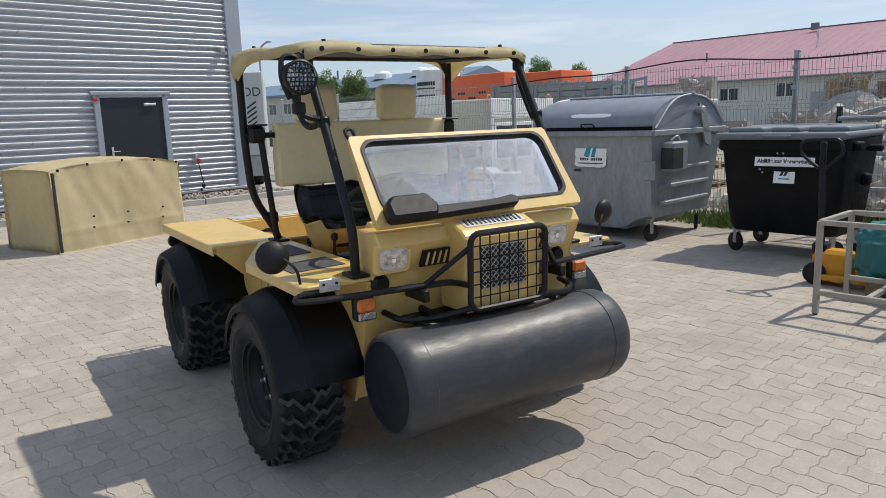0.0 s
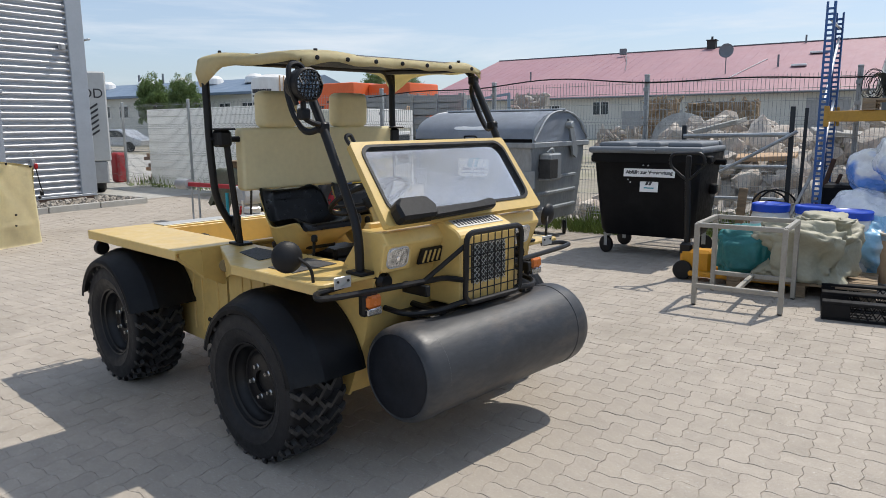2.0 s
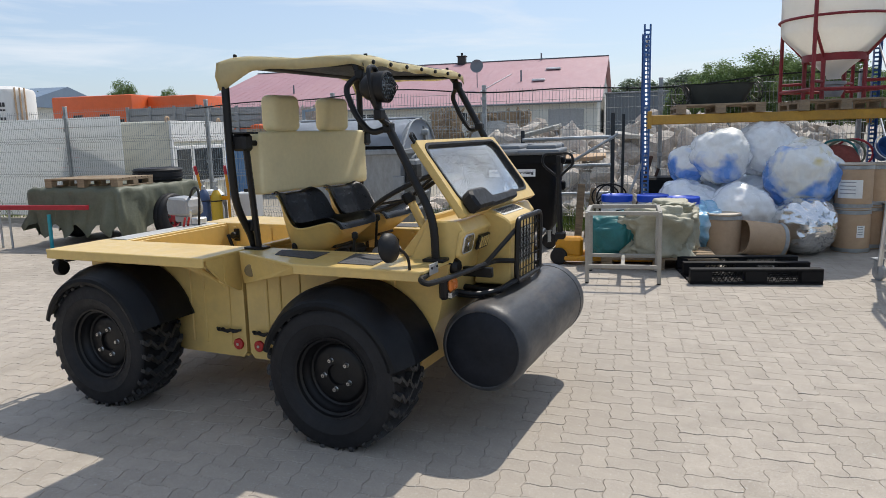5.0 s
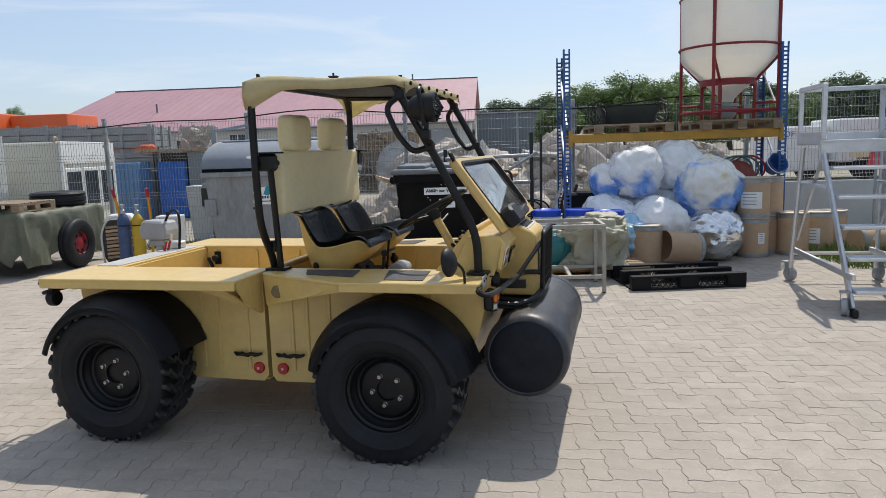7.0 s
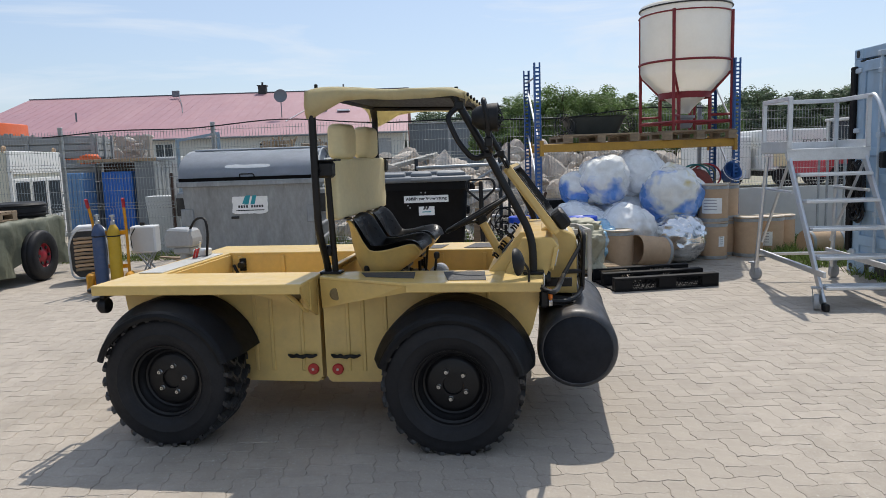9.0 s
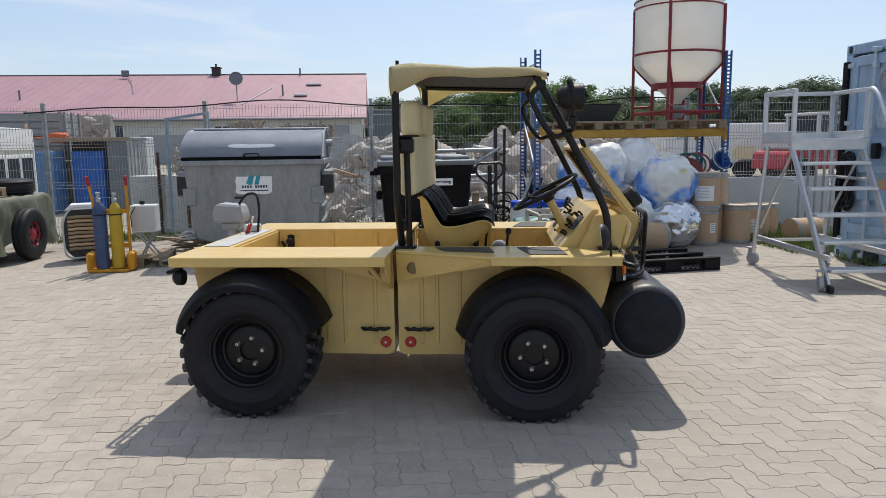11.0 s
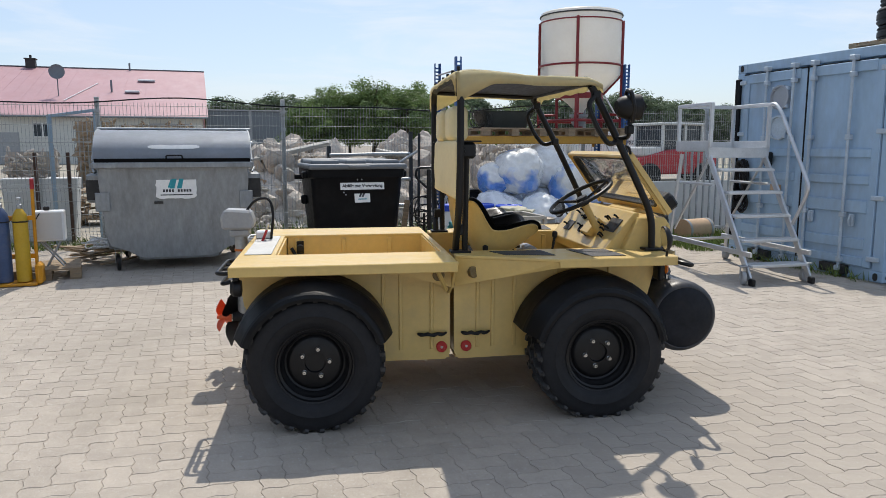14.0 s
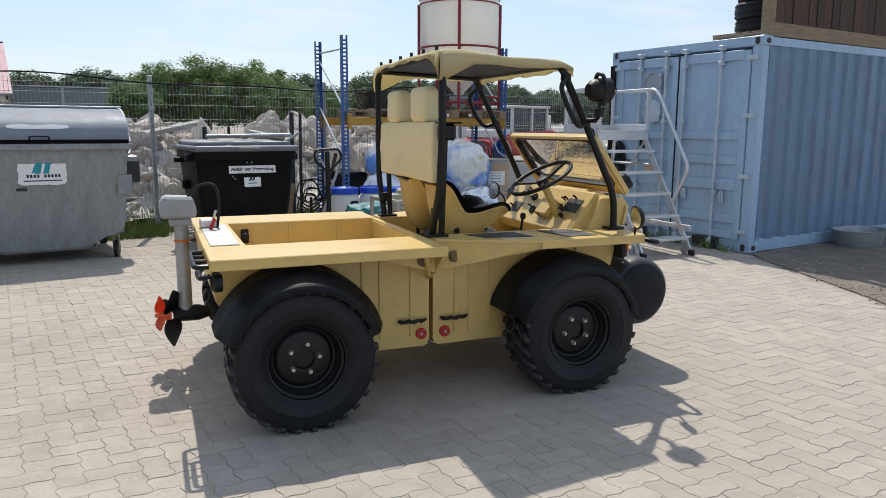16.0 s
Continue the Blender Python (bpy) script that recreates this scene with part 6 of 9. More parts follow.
part("switch_box", bm, M_YEL, dash, "raised yellow switch box")
for u, y, w, h in ((0.04, -0.36, 0.10, 0.16), (-0.05, 0.30, 0.08, 0.12)):
    bm = B()
    box(bm, (u, y, 0.004), (w, h, 0.006), 0.002, PM)
    part("instruction_plate", bm, M_GRIP, dash)

# steering wheel on its column, near the right side
SC = Vector((0.875, -0.255, 1.185))
saxis = Vector((-0.48, 0, 0.88)).normalized()
SM = Matrix.Translation(SC) @ saxis.to_track_quat("Z", "Y").to_matrix().to_4x4()
bm = B()
tube(bm, [SM @ Vector((0.205 * math.cos(i * math.pi / 20), 0.205 * math.sin(i * math.pi / 20), 0)) for i in range(40)], 0.013, 8, closed=True)
sw = part("steering_wheel", bm, M_PLASTIC, veh, "thin black steering wheel", smooth=True)
bm = B()
for a in (90, 210, 330):
    tube(bm, [SM @ Vector((0.2 * math.cos(radians(a)), 0.2 * math.sin(radians(a)), 0)), SM @ Vector((0.03 * math.cos(radians(a)), 0.03 * math.sin(radians(a)), -0.03))], 0.009, 6)
lathe(bm, [(0, 0.0), (0.035, -0.005), (0.04, -0.03), (0.03, -0.06), (0, -0.06)], 16, SM)
part("hub_and_spokes", bm, M_PLASTIC, sw, smooth=True)
bm = B()
tube(bm, [SC - saxis * 0.04, SC - saxis * 0.30], 0.024, 10)
part("steering_column", bm, M_YEL, veh, smooth=True)
bm = B()
tube(bm, [SC - saxis * 0.09, SC - saxis * 0.09 + Vector((0.02, 0.12, 0.04))], 0.007, 6)
part("stalk", bm, M_BLACK, veh)

# mirrors on stalks
for s in (-1, 1):
    bm = B()
    tube(bm, [(1.18, s * 0.84, 0.88), (1.18, s * 0.85, 0.95), (1.15, s * 0.90, 1.00), (1.145, s * 0.92, 1.0)], 0.007, 6, rad=0.03)
    mi = part("mirror", bm, M_BLACK, veh)
    mm = Matrix.Translation((1.13, s * 0.93, 1.0)) @ Matrix.Rotation(radians(-90 + 8 * s), 4, "Y") @ Matrix.Rotation(radians(10 * s), 4, "X")
    bm = B()
    lathe(bm, [(0, -0.030), (0.02, -0.029), (0.05, -0.018), (0.066, -0.004), (0.068, 0.004), (0.068, 0.012), (0.062, 0.012), (0.0, 0.008)], 26, mm)
    part("mirror_head", bm, M_PLASTIC, mi, smooth=True)
    bm = B()
    lathe(bm, [(0.0, 0.0135), (0.060, 0.0135), (0.060, 0.009)], 22, mm)
    part("mirror_glass", bm, M_CHROME, mi, "round mirror glass")

# search lamp on the right pillar
bm = B()
lm = Matrix.Translation((0.985, -0.715, 1.715)) @ Matrix.Rotation(radians(90), 4, "Y")
lathe(bm, [(0, -0.085), (0.035, -0.082), (0.055, -0.06), (0.068, -0.02), (0.071, 0.02), (0.073, 0.05), (0.066, 0.055), (0.062, 0.045), (0, 0.04)], 28, lm)
sl = part("search_lamp", bm, M_PLASTIC, veh, "round black search lamp", smooth=True)
bm = B()
lathe(bm, [(0.0, 0.046), (0.035, 0.05), (0.061, 0.047), (0.061, 0.04)], 28, lm)
part("lamp_glass", bm, M_GLASSLENS, sl, smooth=True)
bm = B()
for i in range(-3, 4):
    d = i * 0.0182
    w = math.sqrt(0.067 ** 2 - d * d)
    tube(bm, [lm @ Vector((d, -w, 0.05)), lm @ Vector((d, 0, 0.075)), lm @ Vector((d, w, 0.05))], 0.0028, 4)
    tube(bm, [lm @ Vector((-w, d, 0.05)), lm @ Vector((0, d, 0.075)), lm @ Vector((w, d, 0.05))], 0.0028, 4)
part("lamp_grille", bm, M_BLACK, sl)
bm = B()
tube(bm, [(0.985, -0.715, 1.645), (0.985, -0.715, 1.57), (1.0, -0.66, 1.545), (0.955, -0.60, 1.545)], 0.013, 8, rad=0.03)
tube(bm, [(0.975, -0.655, 1.71), (0.965, -0.71, 1.81), (0.965, -0.77, 1.80), (0.985, -0.785, 1.71), (0.985, -0.75, 1.63)], 0.012, 8, rad=0.04)
box(bm, (0.985, -0.715, 1.59), (0.04, 0.05, 0.05), 0.006)
part("lamp_bracket", bm, M_BLACK, sl)

# rear fittings: round tail lamps hung under the deck, boarding loops, outboard drive leg
for s in (-1, 1):
    bm = B()
    box(bm, (-1.18, s * 0.80, 0.83), (0.03, 0.035, 0.07), 0.004)
    lathe(bm, [(0, -0.03), (0.03, -0.028), (0.045, -0.01), (0.045, 0.02), (0.04, 0.028), (0, 0.028)], 18, Matrix.Translation((-1.18, s * 0.80, 0.765)) @ Matrix.Rotation(radians(90), 4, "Y"))
    part("tail_lamp", bm, M_PLASTIC, veh, "round black tail lamp", smooth=True)
    bm = B()
    tube(bm, [(-1.205, s * 0.80, 0.845), (-1.275, s * 0.80, 0.845), (-1.275, s * 0.38, 0.845), (-1.205, s * 0.38, 0.845)], 0.012, 8, rad=0.03)
    for y in (0.52, 0.66):
        tube(bm, [(-1.205, s * y, 0.845), (-1.275, s * y, 0.845)], 0.010, 6)
    tube(bm, [(-1.205, s * 0.80, 0.80), (-1.25, s * 0.80, 0.79), (-1.25, s * 0.55, 0.79), (-1.205, s * 0.55, 0.80)], 0.012, 8, rad=0.03)
    part("boarding_loop", bm, M_GALV if s > 0 else M_BLACK, veh, smooth=True)
M_ORANGEP = material("orange_plastic", (0.75, 0.13, 0.04), 0.45, vary=0.08)
bm = B()
tube(bm, [(-1.285, 0.36, 0.36), (-1.285, 0.36, 0.93)], 0.042, 16)
leg = part("drive_leg", bm, M_GALV, veh, "grey outboard drive leg with propeller", smooth=True)
bm = B()
prism(bm, [(-1.40, 0.95), (-1.20, 0.95), (-1.19, 1.00), (-1.215, 1.075), (-1.38, 1.085), (-1.41, 1.03)], 0.28, 0.45, bev=0.014)
box(bm, (-1.29, 0.365, 0.925), (0.13, 0.12, 0.05), 0.01)
part("drive_head", bm, M_GREYP, leg, "grey cast drive head")
bm = B()
tube(bm, [(-1.285, 0.36, 0.80), (-1.285, 0.36, 0.815)], 0.047, 16)
part("red_band", bm, M_ORANGE, leg)
bm = B()
lathe(bm, [(0, -0.15), (0.03, -0.13), (0.05, -0.06), (0.05, 0.05), (0.038, 0.09), (0, 0.09)], 18, Matrix.Translation((-1.27, 0.36, 0.345)) @ Matrix.Rotation(radians(-90), 4, "Y"))
part("gear_case", bm, M_PLASTIC, leg, smooth=True)
bm = B()
lathe(bm, [(0, 0.10), (0.012, 0.095), (0.034, 0.03), (0.036, 0.0), (0, 0)], 16, Matrix.Translation((-1.37, 0.36, 0.345)) @ Matrix.Rotation(radians(-90), 4, "Y"))
part("propeller_cone", bm, M_ORANGEP, leg, "orange propeller cone", smooth=True)
for i in range(3):
    bm = B()
    n = 8
    r1, r2 = [], []
    for k in range(n + 1):
        f = k / n
        rad = 0.03 + 0.17 * f
        w = 0.08 * math.sin(math.pi * (0.18 + 0.75 * f))
        tw = radians(52 - 30 * f)
        for sg, lst in ((-1, r1), (1, r2)):
            lst.append(bm.verts.new((sg * w * math.sin(tw), sg * w * math.cos(tw), rad)))
    for k in range(n):
        bm.faces.new((r1[k], r1[k + 1], r2[k + 1], r2[k]))
    bmesh.ops.solidify(bm, geom=bm.faces[:], thickness=0.007)
    pb = part("propeller_blade", bm, M_BLACK, leg, smooth=True, m=Matrix.Translation((-1.365, 0.36, 0.345)) @ Matrix.Rotation(radians(120 * i + 35), 4, "X"))
    tip = part("tip_blade", B(), M_ORANGEP, leg, "orange plastic fin")
    tip.data = pb.data.copy()
    tip.data.materials.clear()
    tip.data.materials.append(M_ORANGEP)
    tip.matrix_basis = Matrix.Translation((-1.435, 0.36, 0.345)) @ Matrix.Rotation(radians(120 * i + 5), 4, "X") @ Matrix.Diagonal((0.6, 0.42, 0.62, 1))
bm = B()
tube(bm, [(-1.25, 0.36, 1.06), (-1.18, 0.33, 1.15), (-1.08, 0.28, 1.16), (-1.06, 0.26, 1.05), (-1.08, 0.26, 0.89)], 0.009, 8, rad=0.06)
part("hydraulic_hose", bm, M_PLASTIC, leg, smooth=True)
bm = B()
box(bm, (-1.13, 0.30, 0.915), (0.10, 0.10, 0.05), 0.008)
tube(bm, [(-1.12, 0.22, 0.90), (-1.09, 0.20, 1.0)], 0.008, 6)
part("clamp", bm, M_ALU, leg)
bm = B()
for y in (0.20, 0.16):
    tube(bm, [(-1.13, y, 0.885), (-1.10, y - 0.01, 0.955)], 0.008, 6)
part("red_levers", bm, M_RED, leg)

# ---- pallet rack with its load ----
rack = thing("pallet_rack", YARD.copy(), "blue perforated steel pallet rack with ochre beams", "rack")
def rack_post():
    bm = B()
    H = 2.78
    for sx in (-1, 1):
        box(bm, (sx * 0.034, 0, H / 2), (0.022, 0.004, H))
        box(bm, (sx * 0.045, 0.03, H / 2), (0.004, 0.06, H))
    z = 0.0
    while z < H - 0.03:
        box(bm, (0, 0, z + 0.012), (0.048, 0.004, 0.024))
        z += 0.055
    box(bm, (0, 0, 0.006), (0.13, 0.12, 0.012))
    return bm
rp = part("upright", rack_post(), M_BLUE, rack, "blue perforated upright", m=pose(-1.16, 8.31, 0))
for a, b, r in ((1.73, 8.43, 0), (-1.17, 9.30, 180), (1.73, 9.32, 180)):
    again(rp, pose(a, b, 0, 0, 0, r))
for a, bf in ((-1.16, 8.33), (1.73, 8.45)):
    bm = B()
    for z0, z1 in ((0.3, 1.0), (1.0, 0.3 + 1.5), (1.75, 2.5), (2.6, 2.6)):
        tube(bm, [(a, bf + 0.02, z0), (a, 9.27, z1)], 0.014, 6)
    part("frame_brace", bm, M_ALU, rack)
for bf, db in ((8.29, 0.12), (9.33, 0.02)):
    bm = B()
    L = 2.83
    m = pose(-1.13, bf, 1.59, 0, 0, math.degrees(math.atan2(db, L)))
    box(bm, (L / 2, -0.01, 0), (L, 0.05, 0.115), 0.008, m)
    for x in (0.01, L - 0.01):
        box(bm, (x, -0.02, 0), (0.05, 0.06, 0.22), 0.004, m)
    part("beam", bm, M_BEAM, rack, "ochre steel beam")
pallet("pallet", at(-0.28, 8.83, 1.65, 1), 1.05, 1.15, M_WOOD, "grey wooden pallet lying on the rack", h=0.12)
pallet("pallet", at(1.13, 8.86, 1.65, 2), 1.05, 1.15, M_WOOD, "grey wooden pallet under the hopper")
# dark tub with wire
tub = thing("mortar_tub", at(-0.28, 8.75, 1.77) @ Matrix.Diagonal((0.84, 1, 1, 1)), "dark green-grey plastic tub with loose wire, on a pallet", "tub")
bm = B()
rings = []
for z, w, d in ((0.0, 0.38, 0.24), (0.24, 0.50, 0.33), (0.255, 0.53, 0.36), (0.24, 0.48, 0.31), (0.03, 0.36, 0.22)):
    rings.append([bm.verts.new((x, y, z)) for x, y in roundrect(2 * w, 2 * d, 0.1, 4)])
for a, b in zip(rings, rings[1:]):
    for i in range(len(a)):
        bm.faces.new((a[i], a[(i + 1) % len(a)], b[(i + 1) % len(a)], b[i]))
bm.faces.new(rings[0]), bm.faces.new(rings[-1])
part("tub_shell", bm, material("dark_tub_plastic", (0.035, 0.042, 0.040), 0.5, vary=0.15), tub, smooth=True)
bm = B()
random.seed(21)
for k in range(34):
    c = (random.choice((-0.55, 0.55, 0.5, -0.5)), random.uniform(-0.3, 0.2), 0.06)
    r = random.uniform(0.08, 0.2)
    a0 = random.random() * 6
    pts = [(c[0] + r * math.cos(a0 + i * 0.5) * 0.7, c[1] + 0.2 * math.sin(a0 + i * 0.3), max(0.01, c[2] + 0.08 + r * math.sin(a0 + i * 0.5))) for i in range(9)]
    tube(bm, pts, 0.004, 4)
tagged(part("loose_wire", bm, M_BLACK, tub), kind="stuff")
# white hopper in a red frame
M_MILKY = material("milky_plastic", (0.86, 0.85, 0.82), 0.4, vary=0.05, scale=3, dirt=(0.66, 0.62, 0.55), dirt_amount=0.25, dirt_scale=2)
mk = M_MILKY.node_tree
mk_t, mk_m = mk.nodes.new("ShaderNodeBsdfTranslucent"), mk.nodes.new("ShaderNodeMixShader")
mk_t.inputs["Color"].default_value = (0.92, 0.90, 0.85, 1)
mk_m.inputs["Fac"].default_value = 0.45
mk.links.new(mk.nodes["Principled BSDF"].outputs[0], mk_m.inputs[1])
mk.links.new(mk_t.outputs[0], mk_m.inputs[2])
mk.links.new(mk_m.outputs[0], mk.nodes["Material Output"].inputs["Surface"])
hop = thing("silo_hopper", at(1.13, 8.88, 1.78), "white plastic funnel hopper in dark red steel frame", "hopper")
bm = B()
lathe(bm, [(0.62, 1.82), (0.645, 1.80), (0.645, 1.75), (0.635, 1.74), (0.635, 0.86), (0.61, 0.80), (0.345, 0.53), (0.20, 0.41), (0.09, 0.30), (0.08, 0.26), (0.07, 0.26), (0.08, 0.31), (0.19, 0.425), (0.335, 0.545), (0.59, 0.81), (0.615, 0.87), (0.615, 1.82)], 48, None, close=True)
part("funnel", bm, M_MILKY, hop, "milky white plastic funnel", smooth=True)
bm = B()
lathe(bm, [(0.0, 0.04), (0.09, 0.04), (0.12, 0.10), (0.12, 0.18), (0.15, 0.19), (0.15, 0.23), (0, 0.23)], 24)
part("outlet_valve", bm, M_GREYP, hop, smooth=True)
for z, r in ((1.76, 0.652), (0.985, 0.652)):
    bm = B()
    tube(bm, [(r * math.cos(i * math.pi / 24), r * math.sin(i * math.pi / 24), z) for i in range(48)], 0.018 if z < 1.5 else 0.012, 6, closed=True)
    part("hoop", bm, M_REDFRAME if z < 1.5 else M_INTERIOR, hop, smooth=True)
bm = B()
tube(bm, [(0.655 * math.cos(i * math.pi / 24), 0.655 * math.sin(i * math.pi / 24), 1.66) for i in range(48)], 0.012, 6, closed=True)
part("hoop", bm, M_REDFRAME, hop, smooth=True)
for i in range(4):
    a = radians(45 + 90 * i + 12)
    c, s = math.cos(a), math.sin(a)
    bm = B()
    tube(bm, [(0.66 * c, 0.66 * s, 0.0), (0.66 * c, 0.66 * s, 1.68)], 0.024, 8)
    part("leg", bm, M_REDFRAME, hop)
    bm = B()
    tube(bm, [(0.66 * c, 0.66 * s, 0.84), (0.37 * c, 0.37 * s, 0.53)], 0.018, 6)
    tube(bm, [(0.36 * c, 0.36 * s, 0.50), (0.36 * c, 0.36 * s, 0.0)], 0.026, 6)
    a2 = a + math.pi / 2
    tube(bm, [(0.66 * c, 0.66 * s, 0.12), (0.66 * math.cos(a2), 0.66 * math.sin(a2), 0.12)], 0.024, 6)
    tube(bm, [(0.66 * c, 0.66 * s, 0.22), (0.36 * c, 0.36 * s, 0.22)], 0.020, 6)
    part("cross_strut", bm, M_REDFRAME, hop)
bm = B()
lathe(bm, [(0.36, 0.47), (0.375, 0.47), (0.375, 0.57), (0.36, 0.57)], 28, None, close=True)
part("cone_ring", bm, M_REDFRAME, hop, smooth=True)

# ---- heap of plastic sacks ----
def blob(r, seed, squash=0.92, lump=0.07):
    bm = B()
    bmesh.ops.create_icosphere(bm, subdivisions=5, radius=r)
    off = Vector((seed * 3.1, seed * 1.7, seed * 0.9))
    for v in bm.verts:
        n = v.co.normalized()
        d = 1 + lump * 2 * noise.noise(n * 1.6 + off) + lump * 0.9 * noise.noise(n * 4.5 + off) - lump * 0.7 * abs(noise.noise(n * 9 + off))
        v.co = n * r * d
        v.co.z *= squash
    return bm
SACKS = [(-0.66, 8.02, 0.43, 0.44, 0), (-0.06, 7.78, 0.42, 0.40, 0), (-0.28, 8.12, 1.13, 0.36, 1), (0.30, 8.42, 1.20, 0.37, 0), (0.66, 8.03, 0.88, 0.45, 2),
         (-0.62, 8.25, 1.02, 0.26, 1), (0.22, 8.45, 0.45, 0.46, 0), (0.72, 8.25, 0.40, 0.40, 0), (-0.35, 8.55, 0.42, 0.44, 0)]
for i, (a, b, z, r, k) in enumerate(SACKS):
    lab = {0: "large half-clear plastic sack full of white film, in a heap", 1: "half-clear plastic sack with blue film inside, in a heap", 2: "half-clear plastic sack with blue and yellow film inside"}[k]
    single("plastic_sack", blob(r, i + 1, 0.96, 0.075), M_BAGS[k], at(a, b, z, i * 47), lab, "sack", "heap of plastic sacks", smooth="all")
def pleated(r, seed):
    """A slumped sack gathered into many sharp folds."""
    bm = blob(r, seed, 0.92, 0.05)
    for v in bm.verts:
        q = math.atan2(v.co.z, v.co.x)
        f = math.sin(17 * q + 5 * noise.noise(v.co * 4)) + 0.6 * math.sin(31 * q + 7 * noise.noise(v.co * 6))
        v.co *= 1 + 0.022 * f
    return bm
single("foil_sack", pleated(0.37, 23), M_SILVER, at(0.60, 7.62, 0.33, 30), "crumpled shiny silver foil sack on the paving", "sack", "heap of plastic sacks", smooth="all")
single("film_sack", blob(0.31, 31, 1.05, 0.12), M_BAGS[3], at(-0.55, 7.50, 0.31, 10), "crumpled light blue film bundle on the paving", "sack", "heap of plastic sacks", smooth="all")

# ---- fibre drums ----
M_LIDKRAFT = material("pale_fibreboard", (0.60, 0.52, 0.42), 0.7, vary=0.07, scale=5, dirt=(0.42, 0.36, 0.28), dirt_amount=0.3, dirt_scale=6)
def drum(m, r, h, label, open_end=False, paper=None, mat=M_KRAFT):
    d = thing("fibre_drum", m, label, "drum", "fibre drums")
    bm = B()
    if open_end:
        lathe(bm, [(0, 0.02), (r - 0.008, 0.02), (r - 0.008, h), (r, h), (r, 0), (0, 0)], 36)
    else:
        lathe(bm, [(0, 0), (r, 0), (r, h - 0.01), (r - 0.006, h), (0, h)], 36)
    part("shell", bm, mat, d, smooth=True)
    for z in ((0.03,) if open_end else (0.03, h - 0.03)):
        bm = B()
        lathe(bm, [(r + 0.001, z - 0.022), (r + 0.006, z - 0.02), (r + 0.006, z + 0.02), (r + 0.001, z + 0.022)], 36)
        part("steel_hoop", bm, M_GALV, d, smooth=True)
    if not open_end:
        bm = B()
        lathe(bm, [(0, h + 0.002), (r - 0.02, h + 0.002), (r - 0.015, h + 0.014), (r + 0.004, h + 0.014), (r + 0.004, h)], 36)
        part("drum_lid", bm, M_LIDKRAFT, d, "pale fibreboard lid", smooth=True)
    if paper:
        a0, z0, z1, wd = paper
        bm = B()
        n = 8
        ps = [(math.cos(radians(a0 - wd / 2 + wd * i / n)) * (r + 0.003), math.sin(radians(a0 - wd / 2 + wd * i / n)) * (r + 0.003)) for i in range(n + 1)]
        lo, hi = [bm.verts.new((x, y, z0)) for x, y in ps], [bm.verts.new((x, y, z1)) for x, y in ps]
        for i in range(n):
            bm.faces.new((lo[i], lo[i + 1], hi[i + 1], hi[i]))
        pl = part("paper_label", bm, M_LABEL, d, "white paper label", smooth=True)
        bm = B()
        for k in range(4):
            zz = z1 - (k + 0.8) * (z1 - z0) / 5
            q = [(math.cos(radians(a0 - wd * 0.38 + wd * 0.62 * i / n)) * (r + 0.0045), math.sin(radians(a0 - wd * 0.38 + wd * 0.62 * i / n)) * (r + 0.0045)) for i in range(n + 1)]
            lo, hi = [bm.verts.new((x, y, zz)) for x, y in q], [bm.verts.new((x, y, zz + 0.010)) for x, y in q]
            for i in range(n):
                bm.faces.new((lo[i], lo[i + 1], hi[i + 1], hi[i]))
        part("lettering_bar", bm, M_GREYP, pl)
    return d
drum(at(-0.30, 7.28), 0.185, 0.50, "brown fibreboard drum with pale lid standing on the paving")
drum(at(0.31, 7.30, 0.195, 0) @ pose(0, 0, 0, 0, -82, 18), 0.19, 0.46, "brown fibreboard drum lying on its side, open", True, (165, 0.14, 0.36, 55))
drum(at(1.17, 7.88), 0.195, 0.50, "brown fibreboard drum at the bottom of a stack", False, (-75, 0.18, 0.32, 26))
drum(at(1.17, 7.87, 0.515), 0.195, 0.50, "brown fibreboard drum with white label on another drum", False, (-118, 0.12, 0.33, 80))
drum(at(1.47, 8.24), 0.20, 0.50, "brown fibreboard drum behind a stack")
drum(at(1.47, 8.24, 0.515), 0.20, 0.48, "brown fibreboard drum on another drum")
drum(at(1.72, 7.98), 0.19, 0.54, "brown fibreboard drum with pale lid on the paving")
drum(at(2.12, 8.22), 0.20, 0.52, "brown fibreboard drum with white label on the paving", False, (-125, 0.12, 0.32, 50))
drum(at(2.45, 8.52), 0.19, 0.50, "brown fibreboard drum near the low white wall")
drum(at(2.42, 7.78, 0.175, 0) @ pose(0, 0, 0, 0, 90, 10), 0.175, 0.52, "brown fibreboard drum lying on the grass", False, (30, 0.2, 0.36, 60))
# blue bucket and coils on the drums
bk = thing("blue_bucket", at(1.60, 8.50, 1.105, 20, 62) @ Matrix.Diagonal((0.80, 0.80, 0.80, 1)), "blue plastic bucket with a pale rim lying on a drum", "bucket")
bm = B()
lathe(bm, [(0, 0.01), (0.13, 0.01), (0.172, 0.22), (0.18, 0.23), (0.163, 0.22), (0.12, 0.03), (0, 0.03)], 28)
part("bucket_shell", bm, M_BLUE, bk, smooth=True)
bm = B()
tube(bm, [(0.215 * math.cos(a * math.pi / 16), 0.215 * math.sin(a * math.pi / 16), 0.245 + 0.03 * math.cos(a * math.pi / 16)) for a in range(32)], 0.008, 5, closed=True)
part("pale_hoop", bm, M_WHITEPL, bk, smooth=True)
hb = thing("hose_heap", at(1.14, 8.42, 0.97), "rust-red basket and green hose coils behind the drums", "hose")
bm = B()
bmesh.ops.create_icosphere(bm, subdivisions=3, radius=0.26)
for v in bm.verts:
    v.co *= 1 + 0.15 * noise.noise(v.co * 5)
